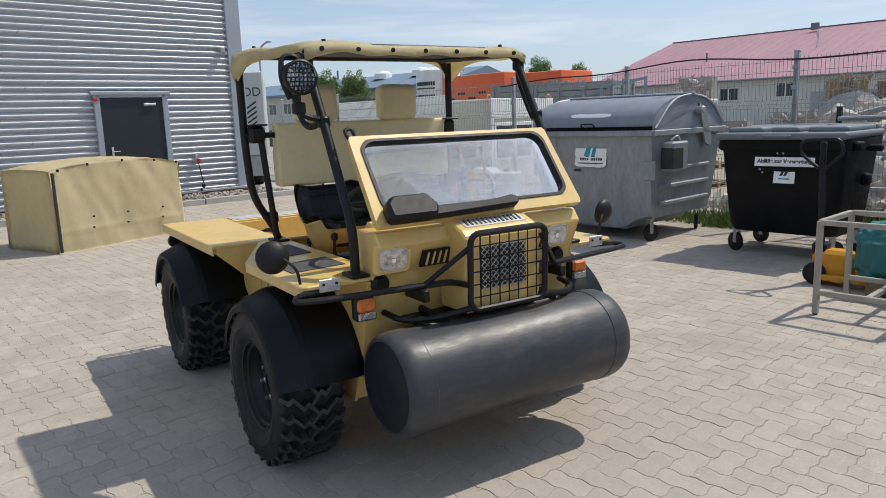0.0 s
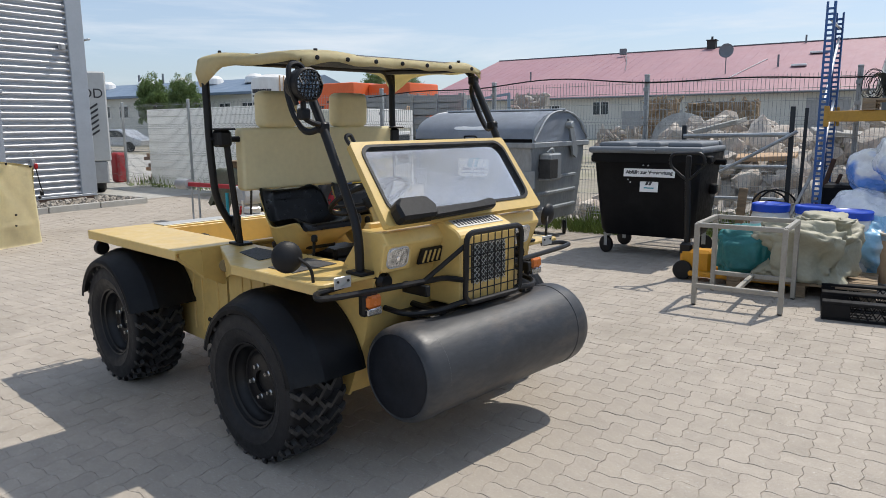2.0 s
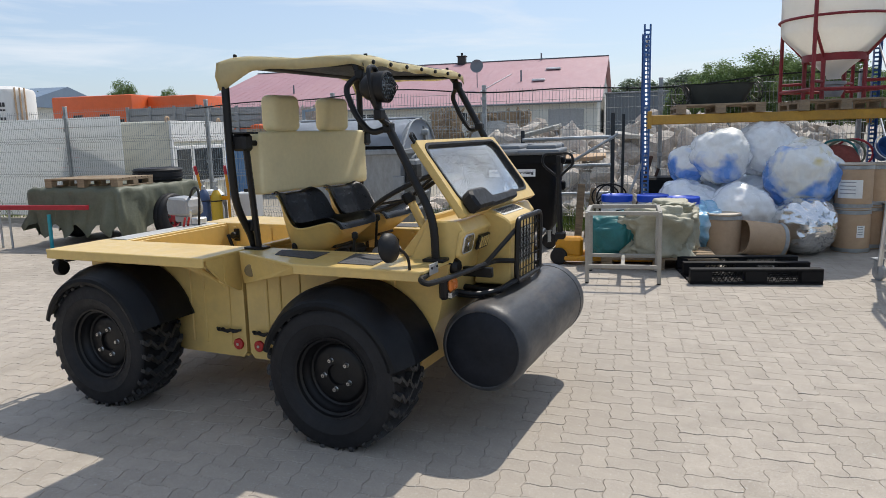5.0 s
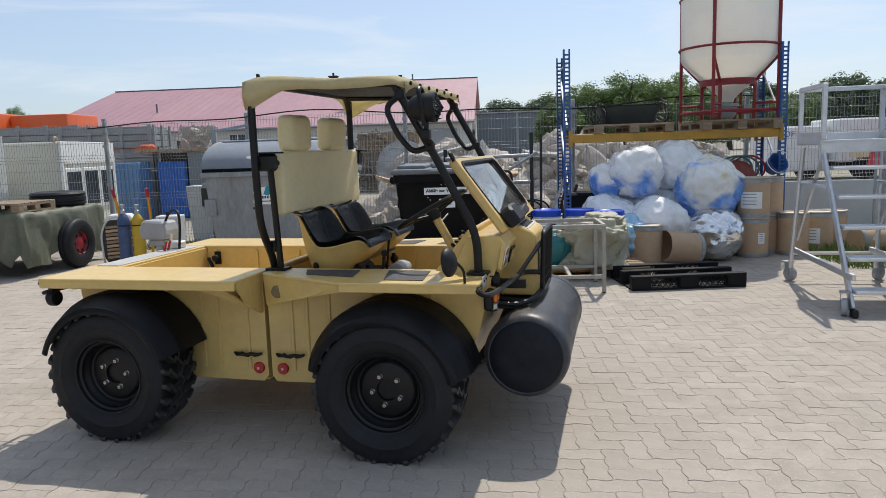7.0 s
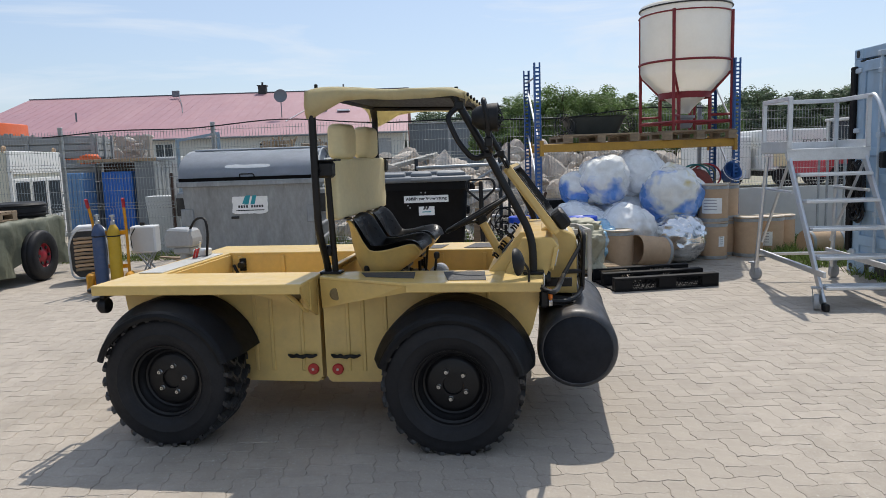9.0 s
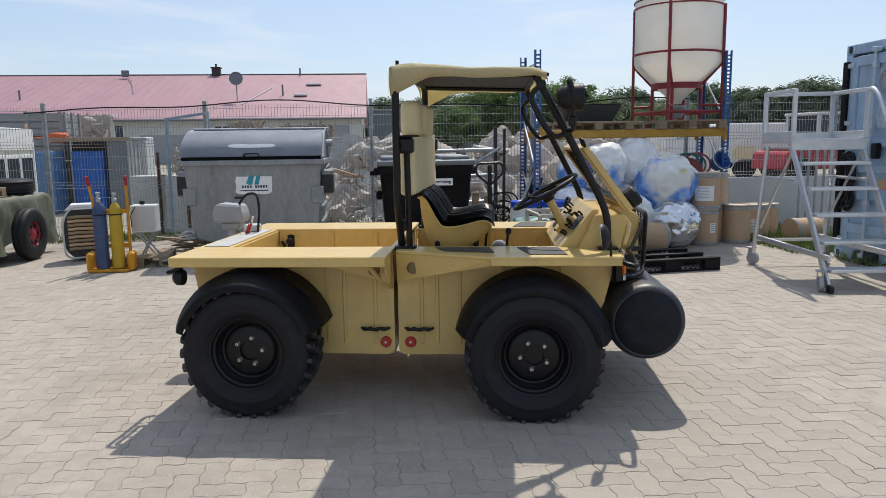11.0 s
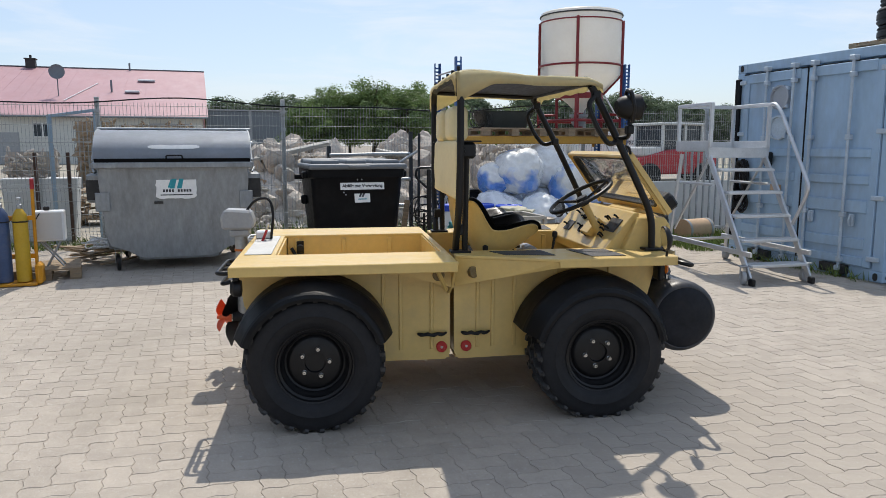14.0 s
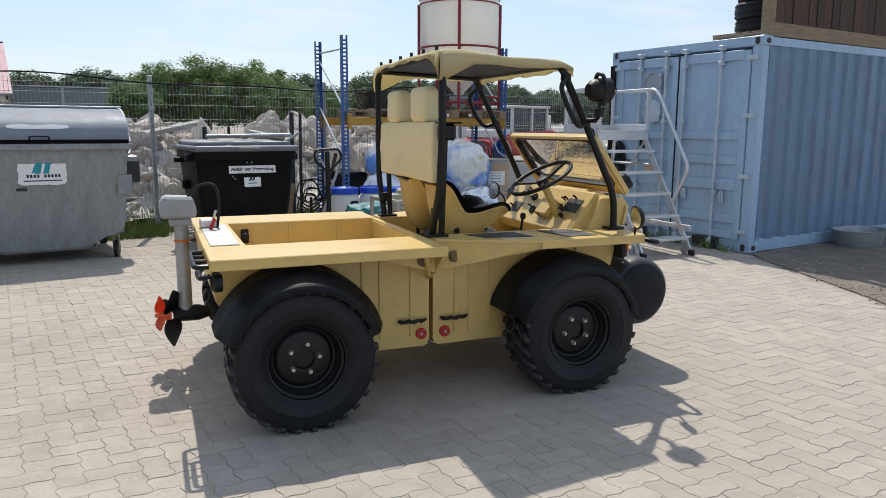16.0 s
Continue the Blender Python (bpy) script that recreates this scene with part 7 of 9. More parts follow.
part("red_basket", bm, material("rust_red_cloth", (0.20, 0.045, 0.03), 0.8, vary=0.3, scale=8, bump=0.01, bump_scale=20), hb, smooth=True)
for k, mt in enumerate((M_TARPTEAL, M_TARPOLIVE, M_RIMRED)):
    bm = B()
    tube(bm, [(-0.05 + 0.1 * k + 0.22 * math.cos(i * 0.35), -0.08 + 0.05 * k, 0.14 + 0.18 * math.sin(i * 0.35)) for i in range(18)], 0.014, 6, closed=True)
    part("hose_coil", bm, mt, hb, smooth=True)
bm = B()
box(bm, (0, 0, -0.45), (0.4, 0.3, 0.9), 0.02)
part("crate_under", bm, M_WOOD, hb)

# ---- black plastic pallets, a loose stack ----
def black_pallet(m, label):
    p = thing("plastic_pallet", m, label, "pallet", "black plastic pallets")
    bm = B()
    L, W = 1.20, 0.80
    box(bm, (0, 0, 0), (L, 0.055, 0.02), 0.003)
    sl0 = part("deck_slat", bm, M_BLACKPL, p, m=pose(0, -W / 2 + 0.03, 0.14))
    for i in range(1, 9):
        again(sl0, pose(0, -W / 2 + 0.03 + i * (W - 0.06) / 8, 0.14))
    bm = B()
    box(bm, (0, 0, 0), (0.08, W - 0.02, 0.018))
    cs0 = part("cross_slat", bm, M_BLACKPL, p, m=pose(-L / 2 + 0.05, 0, 0.14))
    for x in (-0.2, 0.2, L / 2 - 0.05):
        again(cs0, pose(x, 0, 0.14))
    for y in (-W / 2 + 0.05, 0, W / 2 - 0.05):
        bm = B()
        box(bm, (0, y, 0.012), (L, 0.10, 0.024), 0.004)
        for x in (-L / 2 + 0.10, 0, L / 2 - 0.10):
            box(bm, (x, y, 0.075), (0.2, 0.10, 0.11), 0.006)
        # webbed windows
        for x0, x1 in ((-0.40, -0.10), (0.10, 0.40)):
            n = 5
            for i in range(n):
                xa, xb = x0 + (x1 - x0) * i / n, x0 + (x1 - x0) * (i + 1) / n
                for e in (-0.045, 0.045):
                    tube(bm, [(xa, y + e, 0.025), (xb, y + e, 0.128)], 0.004, 4)
                    tube(bm, [(xb, y + e, 0.025), (xa, y + e, 0.128)], 0.004, 4)
        part("runner", bm, M_BLACKPL, p)
    return p
black_pallet(at(-0.22, 6.17, 0.15, 6.7, 180), "black plastic pallet lying upside down on the paving")

# ---- bare metal table frame ----
tf = thing("table_frame", at(-1.40, 5.98), "bare grey-beige square-tube steel table frame without a top", "table frame")
M_TUBE = material("dull_beige_steel", (0.36, 0.34, 0.30), 0.5, 0.3, vary=0.12, scale=8)
for x in (-0.34, 0.34):
    for y in (-0.32, 0.32):
        bm = B()
        box(bm, (x, y, 0.355), (0.04, 0.04, 0.69), 0.004)
        lg = part("leg", bm, M_TUBE, tf)
        bm = B()
        disc(bm, (x, y, 0.008), 0.018, 0.016, "z", 10)
        part("foot", bm, M_PLASTIC, lg)
for y in (-0.32, 0.32):
    for z in (0.69, 0.17):
        bm = B()
        box(bm, (0, y, z), (0.66, 0.038, 0.038), 0.004)
        part("rail", bm, M_TUBE, tf)
for x in (-0.34, 0.34):
    bm = B()
    box(bm, (x, 0, 0.69), (0.038, 0.62, 0.038), 0.004)
    part("rail", bm, M_TUBE, tf)
bm = B()
box(bm, (0.0, 0, 0.17), (0.038, 0.62, 0.036), 0.004)
part("rail", bm, M_TUBE, tf)

# bags on a wooden pallet behind the frame
pallet("pallet", at(-1.05, 6.80, 0, 2), 1.2, 0.8, M_WOOD, "dark weathered wooden pallet under tarpaulin bundles")
def bundle(rx, ry, rz, seed, lump=0.12):
    bm = B()
    bmesh.ops.create_icosphere(bm, subdivisions=5, radius=1.0)
    off = Vector((seed * 2.3, seed, seed * 0.7))
    for v in bm.verts:
        n = v.co.normalized()
        p = 0.55
        q = Vector((math.copysign(abs(n.x) ** p, n.x), math.copysign(abs(n.y) ** p, n.y), math.copysign(abs(n.z) ** p, n.z)))
        q *= 0.80 * (1 + lump * noise.noise(n * 2 + off) * 1.6 + lump * 0.6 * noise.noise(n * 5 + off) - lump * 0.5 * abs(noise.noise(n * 10 + off)))
        v.co = Vector((q.x * rx, q.y * ry, max(q.z, -0.62) * rz))
    return bm
single("folded_tarpaulin", bundle(0.33, 0.36, 0.30, 5), M_TARPTEAL, at(-1.55, 6.75, 0.32, 5), "teal tarpaulin bundle lying on a pallet", "tarpaulin", smooth="all")
single("folded_tarpaulin", bundle(0.50, 0.42, 0.35, 8, 0.26), M_TARPGREY, at(-1.04, 6.74, 0.34, -6), "grey-beige folded tarpaulin heap on a pallet", "tarpaulin", smooth="all")
single("folded_tarpaulin", bundle(0.28, 0.25, 0.13, 12, 0.3), M_TARPGREY, at(-0.92, 6.85, 0.58, 20), "crumpled end of beige tarpaulin on a heap", "tarpaulin", smooth="all")

# blue-lidded barrels
for a, b, h in ((-1.50, 7.62, 0.70), (-1.08, 7.60, 0.70), (-0.74, 7.40, 0.69)):
    k = thing("lidded_barrel", at(a, b), "white plastic barrel with a bright blue screw lid", "barrel", "blue-lidded barrels")
    bm = B()
    lathe(bm, [(0, 0), (0.17, 0), (0.19, 0.05), (0.195, 0.3), (0.19, 0.55), (0.165, h - 0.07), (0.16, h - 0.05), (0, h - 0.05)], 32)
    part("barrel_body", bm, M_WHITEPL, k, smooth=True)
    bm = B()
    lathe(bm, [(0.165, h - 0.085), (0.185, h - 0.08), (0.187, h - 0.01), (0.178, h), (0.16, h - 0.012), (0, h - 0.014)], 32)
    part("screw_lid", bm, M_BLUELID, k, "bright blue screw lid", smooth=True)
    bm = B()
    box(bm, (0.05, -0.185, h - 0.2), (0.12, 0.02, 0.07), 0.01)
    part("carry_grip", bm, M_BLACK, k)

# ---- hand pallet truck between bin and table frame ----
pt = thing("pallet_truck", at(-2.07, 6.63), "orange-yellow hand pallet truck with black loop handle", "pallet truck")
bm = B()
box(bm, (0.07, 0.12, 0.17), (0.30, 0.20, 0.26), 0.03)
part("pump_housing", bm, M_YTROLLEY, pt)
for y in (0.0, 0.36):
    bm = B()
    box(bm, (0.55, y + 0.02, 0.075), (1.05, 0.14, 0.05), 0.01)
    part("fork", bm, M_YTROLLEY, pt)
bm = B()
tube(bm, [(-0.03, 0.1, 0.25), (-0.05, 0.08, 1.0)], 0.030, 8)
box(bm, (-0.05, 0.075, 1.10), (0.05, 0.04, 0.24), 0.01)
box(bm, (-0.03, 0.1, 0.30), (0.12, 0.14, 0.12), 0.02)
part("drawbar", bm, M_BLACK, pt)
bm = B()
tube(bm, [(-0.05, 0.07, 0.97), (-0.225, 0.05, 1.12), (-0.215, 0.05, 1.235), (0.09, 0.05, 1.245), (0.125, 0.05, 1.13)], 0.015, 8, closed=True, rad=0.07)
part("loop_handle", bm, M_BLACK, pt, smooth=True)
for y in (0.0, 0.22):
    bm = B()
    disc(bm, (-0.04, y, 0.095), 0.095, 0.05, "y", 20, 0.01)
    part("steer_wheel", bm, M_PLASTIC, pt, smooth=True)
bm = B()
for y in (0.0, 0.36):
    disc(bm, (0.98, y + 0.02, 0.045), 0.042, 0.07, "y", 14, 0.005)
part("load_roller", bm, M_PLASTIC, pt)

# ---- leaning rails, poles and planks at the fence ----
gate = thing("barrier_rails", YARD.copy(), "grey galvanised barrier of three rails leaning at the fence", "barrier")
for z in (0.55, 0.96, 1.36):
    bm = B()
    tube(bm, [(-2.9, 9.30, z), (-1.62, 9.30, z + 0.02)], 0.028, 8)
    part("rail", bm, M_GALV, gate, smooth=True)
bm = B()
tube(bm, [(-2.4, 9.22, 0.9), (-1.52, 9.22, 1.42)], 0.022, 8)
part("diagonal", bm, M_GALV, gate, smooth=True)
for a, h in ((-2.9, 1.5), (-1.60, 1.72)):
    bm = B()
    box(bm, (a, 9.33, h / 2), (0.055, 0.055, h), 0.005)
    part("upright", bm, M_DOOR, gate)
random.seed(31)
for i, (a, b, l, lx, w, mt, nm, lb) in enumerate((
        (-1.47, 9.36, 1.70, 0.02, 0.04, M_DOOR, "steel_pole", "dark steel pole leaning against the fence"),
        (-1.36, 8.9, 1.15, 0.30, 0.05, M_DARKWOOD, "plank", "dark plank leaning by the rack"),
        (-1.30, 8.8, 1.0, 0.34, 0.04, M_DARKWOOD, "plank", "dark plank leaning by the rack"),
        (-1.62, 8.4, 1.35, 0.55, 0.035, M_GALV, "steel_bar", "grey steel bar leaning over the barrels"),
        (-2.05, 8.75, 0.75, 0.05, 0.10, M_WOOD, "plank", "short weathered plank standing by the bin"),
        (-1.93, 8.72, 0.70, 0.10, 0.08, M_WOOD, "plank", "short weathered plank standing by the bin"))):
    bm = B()
    box(bm, (0, 0, l / 2), (w, 0.03, l), 0.004)
    single(nm, bm, mt, at(a, b, 0.0) @ Matrix.Rotation(math.atan2(lx, l), 4, "Y"), lb, nm.split("_")[-1])
coils = thing("cable_coil", YARD @ pose(-1.62, 8.55, 0), "tangled black cable coil on a short stake", "cable")
for k in range(6):
    bm = B()
    c = (-1.62 + 0.05 * math.sin(k * 2.4), 8.5 + 0.02 * k)
    r = 0.14 + 0.04 * math.sin(k * 1.3)
    tube(bm, [(c[0] + r * 1.1 * math.cos(i * math.pi / 12), c[1] + 0.04 * math.sin(i), 0.50 + 0.1 * math.sin(k) + r * math.sin(i * math.pi / 12)) for i in range(24)], 0.011, 5, closed=True)
    bmesh.ops.translate(bm, vec=(1.62, -8.55, 0), verts=bm.verts)
    part("cable_loop", bm, M_BLACK, coils, smooth=True)
bm = B()
tube(bm, [(0, 0, 0.0), (0, 0, 0.5)], 0.02, 6)
part("stake", bm, M_BLACK, coils, smooth=True)
bm = B()
box(bm, (-0.93, 8.75, 0.42), (0.42, 0.5, 0.84), 0.03)
single("dark_crate", bm, M_BIN, YARD.copy(), "dark plastic crate standing under the rack", "crate")

# ---- rolling platform stairs ----
ps = thing("platform_stairs", at(1.327, 5.65, 0, -6) @ Matrix.Translation((-1.32, -5.78, 0)), "aluminium rolling platform stairs with handrail on castors", "platform stairs")
A0, A1 = 0.92, 1.72
for i in range(5):
    z = 0.20 + i * 0.255
    b = 4.66 + i * 0.165
    bm = B()
    box(bm, ((A0 + A1) / 2, b, z), (A1 - A0 - 0.10, 0.19, 0.030), 0.005)
    for k in range(5):
        box(bm, ((A0 + A1) / 2, b - 0.07 + k * 0.035, z + 0.017), (A1 - A0 - 0.12, 0.012, 0.006))
    part("step", bm, M_ALU, ps, "ribbed aluminium step")
for a in (A0 + 0.03, A1 - 0.03):
    bm = B()
    L = math.hypot(5.50 - 4.56, 1.42)
    box(bm, (0, 0, L / 2), (0.028, 0.075, L), 0.005, Matrix.Translation((a, 4.57, 0.06)) @ Matrix.Rotation(-math.atan2(0.94, 1.40), 4, "X"))
    part("stringer", bm, M_ALU, ps)
    bm = B()
    tube(bm, [(a, 6.05, 1.40), (a + (0.06 if a > 1.2 else -0.04), 6.22, 0.14)], 0.024, 8)
    part("back_leg", bm, M_ALU, ps, smooth=True)
    bm = B()
    box(bm, (a, 5.40, 0.33), (0.03, 1.66, 0.055), 0.005, Matrix.Translation((0, 0, 0.0)))
    tube(bm, [(a, 6.10, 1.05), (a, 5.35, 1.05)], 0.018, 6)
    tube(bm, [(a, 5.45, 1.35), (a, 6.15, 0.45)], 0.016, 6)
    part("side_brace", bm, M_ALU, ps)
bm = B()
tube(bm, [(A0, 6.2, 0.30), (A1, 6.2, 0.30)], 0.02, 6)
part("back_brace", bm, M_ALU, ps)
bm = B()
box(bm, ((A0 + A1) / 2, 5.78, 1.46), (A1 - A0, 0.72, 0.035), 0.005)
part("platform", bm, M_ALU, ps, "ribbed aluminium platform")
bm = B()
for b in (5.43, 6.13):
    box(bm, ((A0 + A1) / 2, b, 1.49 if b > 6 else 1.42), (A1 - A0, 0.02, 0.12), 0.003)
for a in (A0, A1):
    box(bm, (a, 5.78, 1.50), (0.02, 0.72, 0.12), 0.003)
part("toe_board", bm, M_ALU, ps)
for a in (A0 + 0.02, A1 - 0.02):
    for b in (5.43, 6.13):
        bm = B()
        box(bm, (a, b, 1.74), (0.045, 0.035, 0.52), 0.005)
        part("rail_post", bm, M_ALU, ps)
    bm = B()
    box(bm, (a, 5.78, 1.985), (0.045, 0.70, 0.045), 0.005)
    part("guard_rail", bm, M_ALU, ps)
bm = B()
box(bm, ((A0 + A1) / 2, 6.11, 1.985), (A1 - A0, 0.04, 0.045), 0.005)
part("guard_rail", bm, M_ALU, ps)
bm = B()
tube(bm, [(A1 - 0.02, 5.46, 1.97), (A1 - 0.02, 5.34, 2.0), (A1 - 0.02, 5.22, 1.9), (A1 - 0.02, 4.68, 1.06), (A1 - 0.02, 4.72, 0.93), (A1 - 0.02, 4.90, 0.62)], 0.021, 10, rad=0.10)
part("handrail", bm, M_ALU, ps, "bent tubular handrail", smooth=True)
for a, b, tn in ((A0 - 0.01, 4.62, 250), (A1 + 0.02, 4.66, 200), (A0 - 0.02, 6.24, 300), (A1 + 0.05, 6.24, 30)):
    castor(ps, a, b + 0.02, 0.075, 0.20, tn, M_GREYP)
for a in (A0 + 0.03, A1 - 0.03):
    bm = B()
    box(bm, (a, 4.53, 0.035), (0.05, 0.08, 0.07), 0.01)
    part("rubber_foot", bm, M_PLASTIC, ps)
# ---- covered trailer ----
TR = at(-8.30, 7.22, 0, -2.0)
tr = thing("trailer", TR, "small trailer under dull olive tarpaulin with red wheel rim and drawbar", "trailer")
def tarp_box():
    bm = B()
    x0, x1, y0, y1, zt = -1.62, 0.0, 0.0, 1.8, 0.86
    n = 30
    per = [(x0 + (x1 - x0) * i / n, y0) for i in range(n)] + [(x1, y0 + (y1 - y0) * i / n) for i in range(n)] + [(x1 - (x1 - x0) * i / n, y1) for i in range(n)] + [(x0, y1 - (y1 - y0) * i / n) for i in range(n)]
    rings = []
    levels = (0.14, 0.22, 0.32, 0.44, 0.56, 0.68, 0.78, 0.83, zt)
    for k, z in enumerate(levels):
        ring = []
        f = 1 - k / (len(levels) - 1)
        for j, (x, y) in enumerate(per):
            sx = 1 if x >= x1 - 1e-6 else (-1 if x <= x0 + 1e-6 else 0)
            sy = 1 if y >= y1 - 1e-6 else (-1 if y <= y0 + 1e-6 else 0)
            w = -0.02 + 0.05 * f ** 0.5 + 0.16 * f * noise.noise(Vector((j * 0.45, z * 2, 3))) + 0.03 * noise.noise(Vector((j * 1.3, z * 6, 9)))
            if z == zt:
                w = -0.05
            # tucked up round the wheel
            lift = 0.42 * max(0, 1 - abs(y - 0.98) / 0.55) * f if sx > 0 else 0.10 * f * (1 + math.sin(j * 0.9))
            ring.append(bm.verts.new((x + sx * w, y + sy * w, z + lift * (1 - (z - 0.14) / 0.72) + 0.01 * math.sin(j))))
        rings.append(ring)
    for a, b in zip(rings, rings[1:]):
        for j in range(len(a)):
            bm.faces.new((a[j], a[(j + 1) % len(a)], b[(j + 1) % len(a)], b[j]))
    bm.faces.new(rings[-1])
    return bm
part("tarpaulin", tarp_box(), M_TARPOLIVE, tr, "dull olive tarpaulin", smooth="all")
bm = B()
box(bm, (-0.81, 0.9, 0.46), (1.4, 1.6, 0.12), 0.01)
tube(bm, [(-1.6, 0.95, 0.352), (0.08, 0.95, 0.352)], 0.03, 8)
part("chassis", bm, M_INTERIOR, tr)
bm = B()
lathe(bm, [(0.19, -0.08), (0.24, -0.10), (0.34, -0.098), (0.375, -0.085), (0.395, -0.06), (0.40, -0.02), (0.392, 0.0), (0.40, 0.02), (0.395, 0.06), (0.375, 0.085), (0.34, 0.098), (0.24, 0.10), (0.19, 0.08)], 36, Matrix.Rotation(radians(90), 4, "Y") @ Matrix.Diagonal((0.88, 0.88, 0.9, 1)), close=True)
tw = part("wheel", bm, M_TYRE, tr, "black trailer tyre", smooth=True, m=pose(0.10, 0.95, 0.352))
again(tw, pose(-1.70, 0.95, 0.352))
bm = B()
lathe(bm, [(0.195, 0.07), (0.185, 0.055), (0.17, 0.03), (0.10, 0.05), (0.05, 0.075), (0, 0.078), (0, -0.05), (0.19, -0.06)], 30, Matrix.Rotation(radians(90), 4, "Y") @ Matrix.Diagonal((0.88, 0.88, 0.9, 1)))
rm = part("rim", bm, M_RIMRED, tw, "dark red wheel rim", smooth=True)
# the rim is closed; dark discs carry the shade of its holes
for i in range(6):
    a = 2 * math.pi * i / 6
    bm = B()
    disc(bm, (0.056, 0.12 * math.cos(a), 0.12 * math.sin(a)), 0.022, 0.02, "x", 8)
    part("rim_hole", bm, M_INTERIOR, rm)
IT = TR.inverted() @ YARD
bm = B()
p0, p1 = IT @ Vector((-8.70, 7.03, 0.60)), IT @ Vector((-10.30, 7.05, 0.60))
tube(bm, [p0, p1], 0.045, 4)
part("drawbar", bm, M_RIMRED, tr, "red drawbar")
bm = B()
tube(bm, [p1, p1 + (p1 - p0).normalized() * 0.30], 0.085, 10)
part("coupling_cover", bm, M_GREYP, tr, smooth=True)
for q in (0.86, 0.97):
    bm = B()
    p = p0.lerp(p1, q)
    tube(bm, [(p.x, p.y, 0.0), p], 0.016, 6)
    part("support_leg", bm, M_GALV, tr)
bm = B()
p = p0.lerp(p1, 0.42)
tube(bm, [(p.x, p.y, 0.0), (p.x, p.y, 0.50)], 0.026, 8)
part("jockey_leg", bm, M_TEAL, tr, "green jockey leg")
pallet("pallet", TR @ pose(-0.72, 0.45, 0.86, 0, 0, 2), 1.25, 0.8, M_WOOD, "worn wooden pallet lying on the covered trailer", "pallets on the trailer")
loose_tyre(TR @ pose(-0.40, 1.36, 0.97), "worn black tyre lying on the covered trailer", 0.38, 0.22)

# ---- welding cylinders on a trolley, hose reel, stand ----
gt = thing("cylinder_trolley", at(-6.73, 7.02), "orange-yellow steel trolley for gas cylinders", "trolley")
for x in (-0.20, 0.20):
    bm = B()
    tube(bm, [(x, 0.10, 0.02), (x, 0.12, 0.80), (x * 1.08, 0.06, 1.06)], 0.018, 8, rad=0.1)
    part("upright", bm, M_YTROLLEY, gt, smooth=True)
    bm = B()
    tube(bm, [(x * 1.08, 0.06, 1.04), (x * 1.12, 0.03, 1.15)], 0.021, 8)
    part("grip", bm, M_RIMRED, gt, "red rubber grip")
    bm = B()
    box(bm, (x * 1.2, 0.02, 0.12), (0.07, 0.20, 0.24), 0.03)
    part("wheel_guard", bm, M_YTROLLEY, gt)
bm = B()
box(bm, (0, 0.0, 0.02), (0.46, 0.26, 0.03), 0.005)
part("tray", bm, M_YTROLLEY, gt)
for z in (0.30, 0.72):
    bm = B()
    box(bm, (0, 0.11, z), (0.42, 0.02, 0.05), 0.003)
    part("cross_bar", bm, M_YTROLLEY, gt)
for x, r, h, mt, lb in ((-0.092, 0.078, 0.68, M_GASBLUE, "dull blue steel gas cylinder on a trolley"), (0.092, 0.074, 0.67, M_GASYEL, "yellow steel gas cylinder on a trolley")):
    g = thing("gas_cylinder", at(-6.73, 7.02, 0.035) @ pose(x, -0.01, 0), lb, "gas cylinder", "gas cylinders")
    bm = B()
    lathe(bm, [(0, 0), (r, 0.01), (r, h), (r * 0.9, h + 0.06), (r * 0.55, h + 0.11), (r * 0.35, h + 0.13), (0, h + 0.13)], 28)
    part("bottle", bm, mt, g, smooth=True)
    bm = B()
    lathe(bm, [(0, h + 0.13), (0.028, h + 0.13), (0.028, h + 0.17), (0.016, h + 0.18), (0.016, h + 0.22), (0.03, h + 0.225), (0.03, h + 0.245), (0, h + 0.25)], 14)
    part("valve", bm, M_GALV, g, smooth=True)
    bm = B()
    tube(bm, [((r + 0.002) * math.cos(i * math.pi / 12), (r + 0.002) * math.sin(i * math.pi / 12), 0.66) for i in range(24)], 0.008, 5, closed=True)
    part("strap", bm, M_BLACK, g)
hr = thing("hose_reel", at(-7.42, 8.05, 0, 19) @ Matrix.Diagonal((0.88, 0.88, 0.84, 1)), "white-hooded hose reel with pale hose windings", "hose reel")
bm = B()
prism(bm, roundrect(0.52, 0.86, 0.25, 8, 0, 0.46), -0.16, 0.16)
part("drum_core", bm, M_INTERIOR, hr)
for i in range(9):
    bm = B()
    z = 0.20 + i * 0.062
    tube(bm, [(-0.20, -0.17, z), (-0.10, -0.20, z + 0.012), (0.10, -0.20, z + 0.012), (0.20, -0.17, z)], 0.024, 7)
    part("hose_winding", bm, M_KRAFT if i % 2 else M_WOOD, hr, smooth=True)
bm = B()
tube(bm, [(-0.26, -0.17, 0.06), (-0.28, -0.17, 0.62), (-0.16, -0.17, 0.86), (0.16, -0.17, 0.86), (0.28, -0.17, 0.62), (0.26, -0.17, 0.06)], 0.016, 8, closed=True, rad=0.12)
part("reel_frame", bm, M_SLATW, hr, smooth=True)
bm = B()
prism(bm, [(-0.24, 0.80), (-0.15, 0.90), (0.15, 0.90), (0.24, 0.80), (0.12, 0.82), (-0.12, 0.82)], -0.18, 0.18, bev=0.01)
part("hood", bm, M_WHITEPL, hr)
pallet("pallet", at(-6.52, 7.56, 0, 8), 0.72, 0.75, M_WOOD, "broken weathered wooden pallet on the paving")
sd = thing("control_box", at(-6.44, 7.50, 0.13, 4) @ Matrix.Diagonal((0.86, 0.86, 0.86, 1)), "pale grey control cabinet on a splayed steel stand", "control box")
bm = B()
box(bm, (0, 0, 0.54), (0.36, 0.26, 0.40), 0.012)
